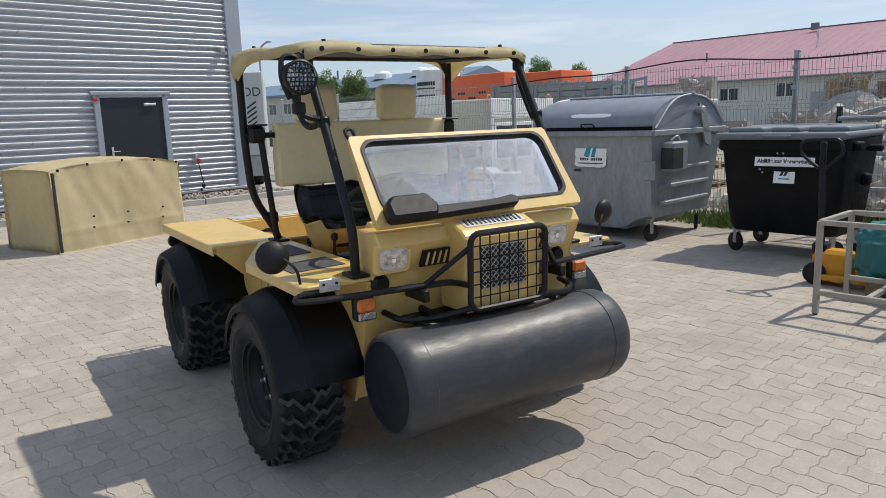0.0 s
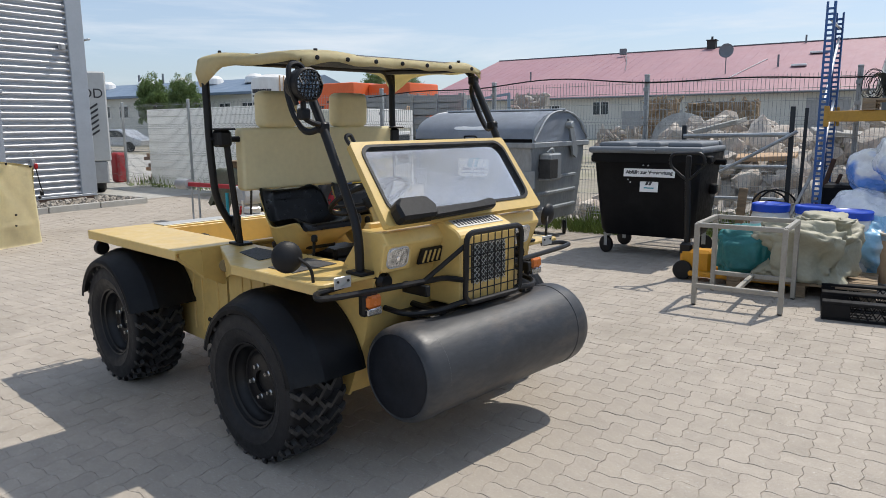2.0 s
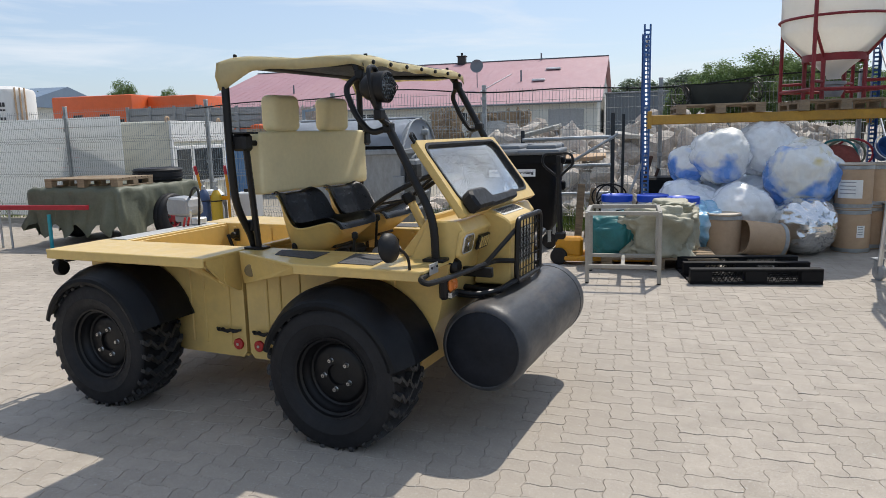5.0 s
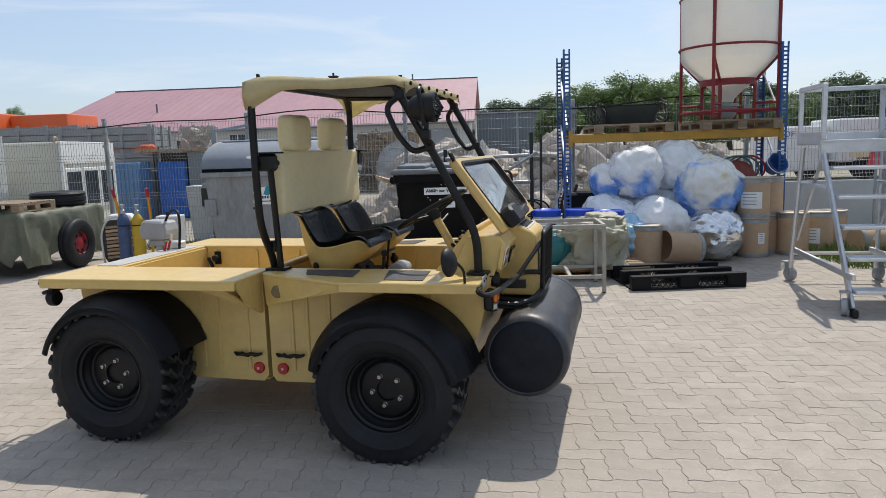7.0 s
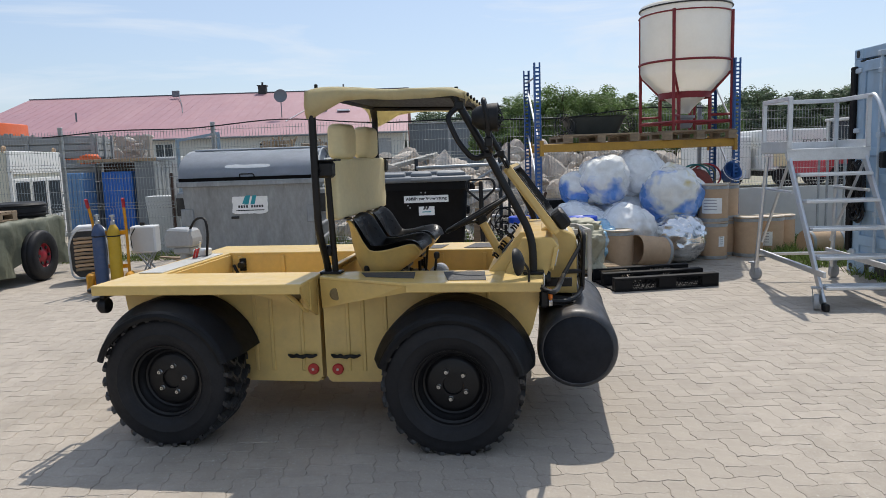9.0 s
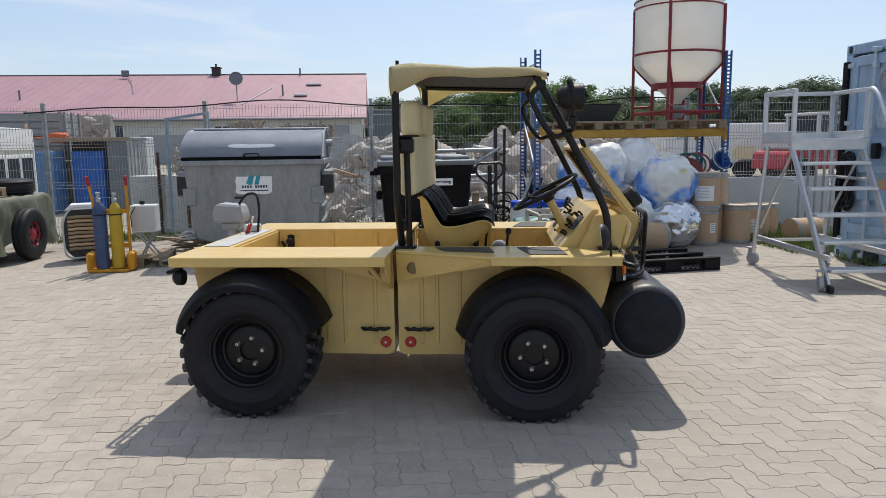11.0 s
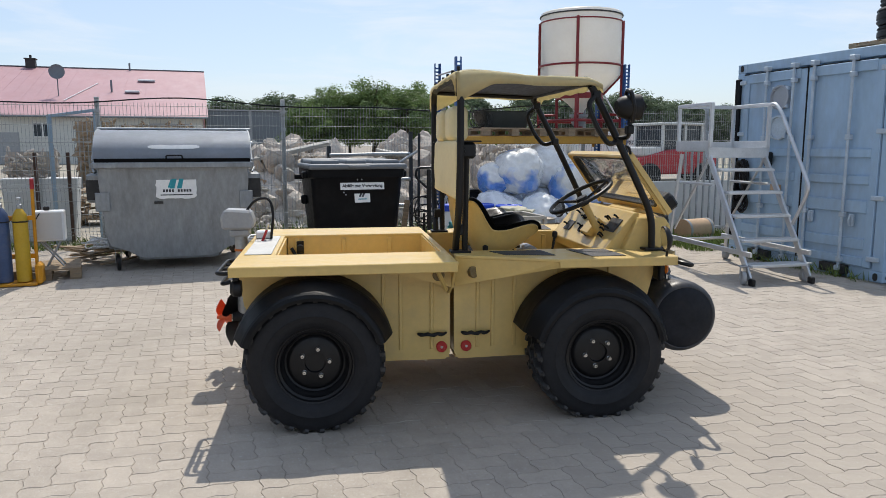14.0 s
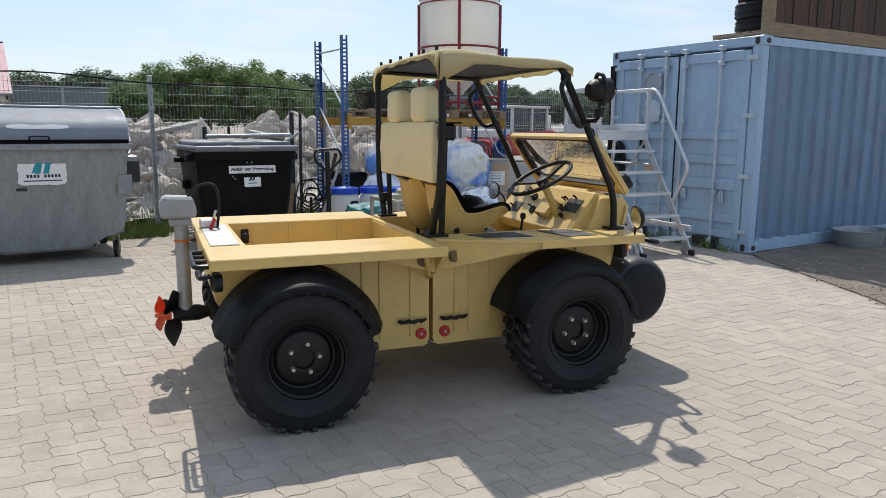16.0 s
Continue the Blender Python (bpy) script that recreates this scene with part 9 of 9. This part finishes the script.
# blue lockers in an open shed with a ribbed side
M_LOCKPALE = material("faded_blue_paint", (0.10, 0.22, 0.42), 0.5, vary=0.12, scale=2)
for a, b, w, mt, lb in ((-11.25, 15.7, 0.85, M_LOCKPALE, "faded light blue ribbed metal locker behind the fence"), (-10.26, 16.3, 0.74, M_BLUEBOX, "bright blue ribbed metal locker in an open shed")):
    lk = thing("blue_locker", at(a, b), lb, "locker", "blue lockers")
    bm = B()
    box(bm, (0, 0, 0.72), (w, 0.7, 1.42), 0.02)
    part("locker_body", bm, mt, lk)
    bm = B()
    for k in range(8):
        box(bm, (-w / 2 + 0.06 + k * (w - 0.12) / 7, -0.36, 0.72), (0.035, 0.03, 1.34), 0.008)
    part("rib", bm, mt, lk)
    tagged(lk.children[-1], kind="stuff")
sh = thing("open_shed", at(-10.14, 16.4), "open shed with a flat board roof and ribbed metal side", "shed")
bm = B()
box(bm, (0, 0, 1.70), (1.90, 1.35, 0.06), 0.01)
part("flat_roof", bm, M_GREYSHED, sh)
bm = B()
for k in range(9):
    box(bm, (-0.85 + k * 0.212, -0.69, 1.70), (0.19, 0.03, 0.075), 0.006)
part("roof_edge_board", bm, M_WOOD, sh, "weathered edge boards")
tagged(sh.children[-1], kind="stuff")
bm = B()
box(bm, (0, 0.62, 0.83), (1.75, 0.04, 1.66))
part("back_wall", bm, M_DARKWOOD, sh)
bm = B()
box(bm, (0.62, -0.60, 0.83), (0.46, 0.05, 1.66), 0.01)
part("jamb", bm, M_GREYSHED, sh)
bm = B()
for k in range(9):
    box(bm, (0.86 + 0.02 * (k % 2), -0.56 + k * 0.14, 0.83), (0.03, 0.145, 1.66), 0.004)
part("ribbed_side", bm, M_GALV, sh, "galvanised ribbed side wall")
for a, w in ((-7.4, 0.45), (-6.95, 0.5)):
    bm = B()
    prism(bm, [(-w / 2, 0.0), (w / 2, 0.0), (w / 2 + 0.08, 1.0), (-w / 2 - 0.08, 1.0)], -0.2, 0.2, bev=0.01)
    single("pale_trough", bm, M_SLATW, at(a, 11.1), "pale tapered trough standing on end", "trough", "pale troughs")
bm = B()
for a in (-7.18, -6.72):
    box(bm, (a, 10.8, 0.7), (0.05, 0.05, 1.4), 0.005)
single("rusty_post", bm, M_DARKWOOD, YARD.copy(), "pair of rusty steel posts behind the fence", "post")
pf = thing("steel_portal", at(-6.85, 10.25, 0, 36), "pale blue steel portal frame behind the fence", "frame")
M_PALEBLUE = material("pale_blue_steel_paint", (0.27, 0.36, 0.44), 0.5, vary=0.12)
for x, h in ((0, 1.93), (0.70, 2.04)):
    bm = B()
    box(bm, (x, 0, h / 2), (0.05, 0.05, h), 0.006)
    part("post", bm, M_PALEBLUE, pf)
bm = B()
tube(bm, [(-0.02, 0, 1.93), (0.72, 0, 2.05)], 0.032, 4)
part("top_bar", bm, M_PALEBLUE, pf)
for k in range(2):
    pallet("pallet_load", at(-7.0, 13.6, 0.36 * k, 3 * k), 1.1, 0.8, M_WOOD, "wooden pallet in a stack of scrap wood", "scrap wood stack")
    bm = B()
    random.seed(200 + k)
    for i in range(14):
        box(bm, (random.uniform(-0.3, 0.3), random.uniform(-0.3, 0.3), 0.16 + random.uniform(0, 0.16)), (random.uniform(0.3, 0.8), 0.06, 0.04), 0, pose(0, 0, 0, random.uniform(-15, 15), random.uniform(-15, 15), random.uniform(0, 180)))
    s = single("scrap_wood", bm, M_WOOD, at(-7.0, 13.6, 0.36 * k), "jumbled scrap wood lying on a pallet", "scrap wood", kind="stuff")
# wire cages with scrap farther back
random.seed(90)
for a, b, w, h in ((-8.1, 25, 1.1, 2.3), (-6.7, 25.4, 1.2, 2.2), (-5.5, 25.2, 1.1, 2.2), (-14.5, 28, 4.0, 1.0), (-14.2, 27.0, 1.4, 2.72), (-10.5, 27.5, 1.6, 1.3)):
    cg = thing("wire_cage", at(a, b), "wire cage packed with bundled scrap", "cage", "scrap cages")
    bm = B()
    for i in range(9):
        x = -w / 2 + w * i / 8
        tube(bm, [(x, -0.5, 0), (x, -0.5, h)], 0.012, 4)
    for k in range(8):
        tube(bm, [(-w / 2, -0.5, h * k / 7), (w / 2, -0.5, h * k / 7)], 0.012, 4)
    tagged(part("cage_wire", bm, M_FENCE, cg), kind="stuff")
    bm = B()
    for i in range(150):
        k = bmesh.ops.create_icosphere(bm, subdivisions=1, radius=random.uniform(0.05, 0.13))
        bmesh.ops.transform(bm, matrix=pose(random.uniform(-w / 2, w / 2), random.uniform(-0.4, 0.4), random.uniform(0.05, h), random.uniform(0, 360), random.uniform(0, 360), 0) @ Matrix.Diagonal((2.2, 0.8, 0.5, 1)), verts=k["verts"])
    box(bm, (0, 0.2, h / 2), (w, 0.4, h))
    tagged(part("scrap", bm, M_ROCKS if a < -10 else M_WOOD, cg), kind="stuff")
bm = B()
box(bm, (0, 0, 0.9), (0.9, 0.8, 1.8), 0.03)
single("pale_cabinet", bm, M_SLATW, at(-10.6, 20.5), "pale metal cabinet in the storage yard", "cabinet")
bm = bundle(0.28, 0.2, 0.16, 12)
single("tarpaulin", bm, M_ORANGEW, at(-11.0, 16.25, 1.73), "crumpled orange tarpaulin on the shed roof", "tarpaulin", smooth="all")

# ---- far buildings and vehicles at the hall's side ----
ob_ = thing("office_building", at(-60, 44, 0, 4), "low pale office building with blue-grey roof", "building")
bm = B()
box(bm, (0, 0, 2.2), (34, 9, 4.4), 0.05)
part("wall", bm, M_HALLW, ob_)
bm = B()
prism(bm, [(-5.2, 4.3), (0, 5.7), (5.2, 4.3), (5.2, 4.1), (-5.2, 4.1)], -17.4, 17.4, "yz")
part("roof", bm, M_BLUEGREY, ob_)
for i in range(13):
    bm = B()
    x = -15.6 + i * 2.6
    box(bm, (x, -4.52, 2.9), (1.3, 0.08, 1.2), 0.01)
    w1 = part("window", bm, M_WHITE, ob_)
    for s in (-1, 1):
        bm = B()
        box(bm, (x + s * 0.31, -4.57, 2.9), (0.5, 0.04, 1.0))
        part("pane", bm, M_WINDOW, w1)
for x in (-9, -3, 2, 6, 11):
    bm = B()
    lathe(bm, [(0.9, 5.2), (0.8, 5.7), (0.45, 5.95), (0, 6.0)], 16, Matrix.Translation((x, -1.5, 0)))
    part("roof_dome", bm, M_WHITE, ob_)
for x in (-6, -2.5):
    bm = B()
    tube(bm, [(x, 0, 5.4), (x, 0, 6.6)], 0.1, 6)
    part("roof_pipe", bm, M_GREYSHED, ob_)
tk = thing("storage_tank", at(-42.1, 39), "tall white cylindrical storage tank with dark lettering", "tank")
bm = B()
lathe(bm, [(0, 0), (1.7, 0), (1.7, 4.9), (1.6, 5.1), (0.8, 5.35), (0, 5.4)], 32)
part("tank_shell", bm, M_TANK, tk, smooth=True)
for z, w, h in ((4.1, 1.9, 0.28), (3.75, 1.9, 0.10), (3.2, 1.7, 0.16)):
    bm = B()
    n = 10
    for i in range(n):
        a = radians(-78 + (i - n / 2) * 6.2)
        box(bm, (0, 0, 0), (0.14, 0.03, h), 0, Matrix.Translation((1.72 * math.cos(a), 1.72 * math.sin(a), z)) @ Matrix.Rotation(a + math.pi / 2, 4, "Z"))
    part("lettering_bar", bm, M_INK, tk)
bm = B()
for a in (-30, -20, -10):
    x, y = 1.78 * math.cos(radians(a)), 1.78 * math.sin(radians(a))
    tube(bm, [(x, y, 0), (x, y, 5.2)], 0.06, 5)
part("tank_pipe", bm, M_KRAFT, tk)
# box trailer with grey stripes beside the hall's corner
bt = thing("box_trailer", at(-18.85, 9.42, 0, 60), "white box lorry body with dark lettering and grey stripes", "lorry")
bm = B()
box(bm, (0.62, 0, 1.78), (1.26, 5.0, 2.04), 0.03)
part("box_body", bm, M_SLATW, bt)
bm = B()
box(bm, (0.62, -2.3, 0.5), (1.1, 0.4, 0.5), 0.03)
part("tail_locker", bm, M_GREYP, bt)
bm = B()
disc(bm, (0.95, -1.8, 0.45), 0.45, 0.3, "x", 20, 0.05)
part("wheel", bm, M_TYRE, bt)
for k in range(6):
    bm = B()
    prism(bm, [(0.3, 0.95 + k * 0.12), (1.05, 1.45 + k * 0.12), (1.05, 1.50 + k * 0.12), (0.3, 1.0 + k * 0.12)], -2.506, -2.512)
    part("stripe", bm, M_INK, bt)
words("lettering", "OD", 0.30, M_INK, Matrix.Translation((0.95, -2.508, 2.30)) @ Matrix.Rotation(radians(90), 4, "X"), bt)
car = thing("parked_car", at(-43, 26.4, 0, 20), "silver saloon car parked far beyond the fence", "car")
bm = B()
prism(bm, [(-2.2, 0.35), (2.2, 0.35), (2.25, 0.75), (1.4, 0.9), (0.7, 1.38), (-0.8, 1.42), (-1.7, 0.98), (-2.25, 0.85)], -0.85, 0.85, bev=0.06)
part("body", bm, M_CARSILVER, car)
bm = B()
prism(bm, [(-1.5, 0.97), (1.25, 0.92), (0.65, 1.32), (-0.75, 1.36)], -0.87, 0.87)
part("side_window", bm, M_WINDOW, car)
for x in (-1.35, 1.4):
    bm = B()
    disc(bm, (x, -0.82, 0.32), 0.32, 0.2, "y", 20, 0.03)
    part("wheel", bm, M_TYRE, car)
sl_ = thing("street_lamp", at(-48, 27), "tall grey street lamp with curved arm", "street lamp")
bm = B()
tube(bm, [(0, 0, 0), (0, 0, 6.2), (0.3, 0, 7.0), (1.2, 0, 7.2)], 0.07, 8, rad=0.6)
box(bm, (1.4, 0, 7.2), (0.6, 0.2, 0.12), 0.04)
part("pole", bm, M_GREYP, sl_)
bm = B()
box(bm, (0, 0, 0.42), (0.35, 0.35, 0.84), 0.08, seg=2)
single("red_hydrant", bm, M_CARRED, at(-19.2, 11.4), "red hydrant housing by the fence", "hydrant")
random.seed(15)
for i in range(8):
    bm = B()
    box(bm, (0, 0, 0.05), (1.6, 0.9, 0.1), 0.01)
    single("pipe_layer", bm, M_KRAFT if i % 2 else M_PLINTH, at(-18.2, 12.6 + 0.1 * (i % 3), 0.1 * i, 3 * i), "reddish stacked pipes and slats beyond the fence", "slats", "stacked slats")

# ---- behind the container: low white wall, bars, dumper and lorry ----
bm = B()
box(bm, (3.7, 9.36, 0.43), (4.4, 0.05, 0.88), 0.006)
single("low_white_wall", bm, M_SLATW, YARD.copy(), "low pale board wall behind the fibre drums", "wall", kind="structure")
bg = thing("bar_gate", at(3.05, 8.62), "grey upright steel bar gate leaning by the container", "gate")
for k in range(8):
    bm = B()
    box(bm, (k * 0.13, 0, 0.75), (0.03, 0.03, 1.4), 0.004)
    part("bar", bm, M_GALV, bg)
bm = B()
for z in (0.1, 1.42):
    box(bm, (0.45, 0, z), (1.0, 0.035, 0.04), 0.004)
part("gate_rail", bm, M_GALV, bg)
ly = thing("food_lorry", at(12.0, 25.5, 0, 0), "white box lorry with dark lettering and tan emblem", "lorry")
bm = B()
box(bm, (0.9, 0, 1.35), (6.4, 2.4, 1.5), 0.05)
part("box_body", bm, M_WHITE, ly)
words("lettering", "FOOD PRODUCTS", 0.24, M_INK, Matrix.Translation((0.15, -1.21, 1.62)) @ Matrix.Rotation(radians(90), 4, "X"), ly)
bm = B()
prism(bm, roundrect(0.85, 0.5, 0.08, 3, -1.5, 1.0), -1.205, -1.215)
part("emblem", bm, M_TARPTAN, ly)
for x in (-1.4, -0.3, 3.2):
    bm = B()
    disc(bm, (x, -1.05, 0.45), 0.45, 0.3, "y", 20, 0.04)
    part("wheel", bm, M_TYRE, ly)
bm = B()
box(bm, (0.9, 0, 0.5), (6.2, 1.6, 0.2))
part("chassis", bm, M_INTERIOR, ly)
bv = thing("white_van_body", at(8.6, 26.0), "low white van body with blue lettering behind the wall", "van")
bm = B()
box(bm, (0, 0, 1.1), (1.9, 2.2, 1.6), 0.05)
part("box_body", bm, M_WHITE, bv)
words("lettering", "DF", 0.30, M_BLUEBOX, Matrix.Translation((-0.35, -1.112, 1.62)) @ Matrix.Rotation(radians(90), 4, "X"), bv)
bm = B()
disc(bm, (0.3, -0.95, 0.35), 0.35, 0.25, "y", 20, 0.04)
part("wheel", bm, M_TYRE, bv)
dm = thing("red_dumper", at(11.2, 21.0, 0, 6), "red and white site machine with glazed cab", "machine")
bm = B()
prism(bm, [(-1.8, 0.5), (1.9, 0.5), (2.1, 1.0), (1.6, 1.45), (-0.4, 1.35), (-1.7, 1.05)], -0.9, 0.9, bev=0.06)
part("bonnet", bm, M_CARRED, dm)
bm = B()
for x in (-0.5, 0.5, 1.3):
    for y in (-0.75, 0.75):
        box(bm, (x, y, 1.75), (0.10, 0.10, 1.0), 0.01)
box(bm, (0.4, 0, 2.28), (2.0, 1.7, 0.10), 0.03)
box(bm, (-1.0, 0, 1.3), (0.9, 1.6, 0.35), 0.06)
part("cab_frame", bm, M_SLATW, dm)
bm = B()
box(bm, (0.4, 0, 1.80), (1.75, 1.45, 0.85))
part("cab_glass", bm, M_WINDOW, dm)
for x in (-1.2, 1.3):
    bm = B()
    disc(bm, (x, -0.9, 0.45), 0.45, 0.35, "y", 22, 0.05)
    part("wheel", bm, M_TYRE, dm)
dg = thing("excavator_arm", at(9.3, 13.6), "grey bent steel digger bucket behind the fence", "digger")
bm = B()
prism(bm, [(0, 1.0), (0.35, 1.25), (0.7, 1.15), (1.3, 0.75), (1.35, 0.65), (0.7, 0.95), (0.35, 0.95), (0.15, 0.85)], -0.3, 0.3, bev=0.02)
tube(bm, [(0.7, 0, 0.0), (0.7, 0, 1.0)], 0.08, 8)
part("bucket", bm, M_GALV, dg)
# grass and weeds
def weeds(name, spots, label, seed, hmax=0.16):
    r = np.random.default_rng(seed)
    verts, faces = [], []
    for a0, a1, b0, b1, n in spots:
        for _ in range(n):
            a, b, h = r.uniform(a0, a1), r.uniform(b0, b1), r.uniform(0.04, hmax)
            w, dx, dy = r.uniform(0.004, 0.010), r.normal(0, 0.05), r.normal(0, 0.05)
            t = r.uniform(0, 3.14)
            k = len(verts)
            verts += [(a - w * np.cos(t), b - w * np.sin(t), -0.005), (a + w * np.cos(t), b + w * np.sin(t), -0.005), (a + dx * 0.5 + w * 0.6, b + dy * 0.5, h * 0.6), (a + dx, b + dy, h)]
            faces.append((k, k + 1, k + 2, k + 3))
    me = bpy.data.meshes.new(name)
    me.from_pydata(verts, [], faces)
    me.materials.append(M_GRASS)
    o = new(name, me)
    o.matrix_basis = YARD.copy()
    return tagged(o, label, "grass", kind="stuff")
weeds("grass", [(1.9, 3.6, 6.75, 9.2, 5200), (-4.4, -3.5, 9.0, 9.6, 1300), (-6.2, -4.3, 9.1, 9.9, 1500), (-3.6, -1.2, 9.3, 9.9, 1500), (2.1, 2.25, 4.2, 6.4, 200), (-9, -6, 9.8, 10.3, 900)], "tufts of bright green grass and weeds along the fence", 8, 0.17)
weeds("dry_weeds", [(-4.5, -1.0, 9.75, 10.3, 1600), (-18, -10, 10.7, 11.4, 900)], "dry tall weeds at the foot of the fence", 9, 0.38)

# ---- paving: wave-edged stones laid in herringbone, along and across the yard's grid ----
PW, PG, WAVE = 0.1125, 0.0011, 0.0075
PL = 2 * PW
def edge_points(n0, n1):
    """Outline of a stone n0 by n1 cells; every cell edge bows the same way, so that all stones interlock."""
    k = 8
    def bow(s):
        return WAVE * math.sin(2 * math.pi * s)
    ring = [(PW * i / k, PW * bow(i / k) / PW) for i in range(n0 * k)]
    ring += [(n0 * PW + bow(j / k), PW * j / k) for j in range(n1 * k)]
    ring += [(PW * i / k, n1 * PW + bow(i / k)) for i in range(n0 * k, 0, -1)]
    ring += [(bow(j / k), PW * j / k) for j in range(n1 * k, 0, -1)]
    return [(x - n0 * PW / 2, y - n1 * PW / 2) for x, y in ring]
def inset(pts, g):
    """The outline drawn in by g along its own normals."""
    out, n = [], len(pts)
    for i in range(n):
        (x0, y0), (x1, y1) = pts[i - 1], pts[(i + 1) % n]
        dx, dy = x1 - x0, y1 - y0
        l = math.hypot(dx, dy) or 1.0
        out.append((pts[i][0] - dy / l * g, pts[i][1] + dx / l * g))
    return out
def stone(n0, n1):
    pts = edge_points(n0, n1)
    pts = pts[::2]
    p = [(x, y, -0.010) for x, y in inset(pts, PG * 0.8)] + [(x, y, -0.0022) for x, y in inset(pts, PG)] + [(x, y, 0.0) for x, y in inset(pts, PG + 0.0018)]
    n = len(pts)
    f = [tuple(range(2 * n, 3 * n))]
    for k in (0, n):
        f += [(k + i, k + (i + 1) % n, k + n + (i + 1) % n, k + n + i) for i in range(n)]
    return np.array(p), f
STONES = (stone(2, 1), stone(1, 2))
meshes = []
for pts, fs in STONES:
    me = bpy.data.meshes.new("paver")
    me.from_pydata(pts.tolist(), [], fs)
    me.materials.append(M_PAVERONE)
    meshes.append(me)
paving = new("paving")
paving.matrix_basis = YARD.copy()
tagged(paving, "worn beige-grey wave-edged concrete stones laid in herringbone with sandy joints", "paving", kind="structure")
rng = np.random.default_rng(5)
A_MIN, A_MAX, B_MIN, B_MAX = -14.0, 7.5, -4.6, 9.8
A_0, B_0 = -5.470, 2.1325                       # a corner of the bond
def single_zone(a, b):
    return -3.2 < a < -1.1 and 0.3 < b < 3.8
rest, singles = ([], []), 0
for j in range(int((B_MIN - B_0) / PW) - 1, int((B_MAX - B_0) / PW) + 2):
    for i in range(int((A_MIN - A_0) / PW) - 1, int((A_MAX - A_0) / PW) + 2):
        c = (i - j) % 4
        if c == 0:
            kind, a, b = 0, A_0 + (i + 1) * PW, B_0 + (j + 0.5) * PW
        elif c == 2:
            kind, a, b = 1, A_0 + (i + 0.5) * PW, B_0 + j * PW
        else:
            continue
        if not (A_MIN < a < A_MAX and B_MIN < b < B_MAX):
            continue
        if a > 2.2 and 4.05 < b < 6.6:
            continue
        if b < 4.15 and a > 1.77 + (b - 3.21) * 0.547 - 0.05:
            continue
        if single_zone(a, b) and singles < 300:
            singles += 1
            o = new("paver", meshes[kind])
            o.parent = paving
            o.matrix_basis = pose(a, b, rng.normal(0, 0.0007), rng.normal(0, 0.2), rng.normal(0, 0.2), rng.normal(0, 0.15))
        else:
            rest[kind].append((a, b))
verts, faces, base = [], [], 0
for kind in (0, 1):
    PV, PF = STONES[kind]
    C = np.array(rest[kind])
    N, K = len(C), len(PV)
    lean = rng.normal(0, 0.0035, (N, 2))
    V = np.empty((N, K, 3))
    V[:, :, 0] = PV[None, :, 0] + C[:, None, 0]
    V[:, :, 1] = PV[None, :, 1] + C[:, None, 1]
    V[:, :, 2] = PV[None, :, 2] + rng.normal(0, 0.0007, N)[:, None] + PV[None, :, 0] * lean[:, :1] + PV[None, :, 1] * lean[:, 1:]
    verts += V.reshape(-1, 3).tolist()
    for i in range(N):
        o = base + i * K
        for f in PF:
            faces.append(tuple(o + q for q in f))
    base += N * K
me = bpy.data.meshes.new("paving_field")
me.from_pydata(verts, [], faces)
me.materials.append(M_PAVER)
pf = new("paving_field", me)
pf.parent = paving
tagged(pf, kind="stuff")
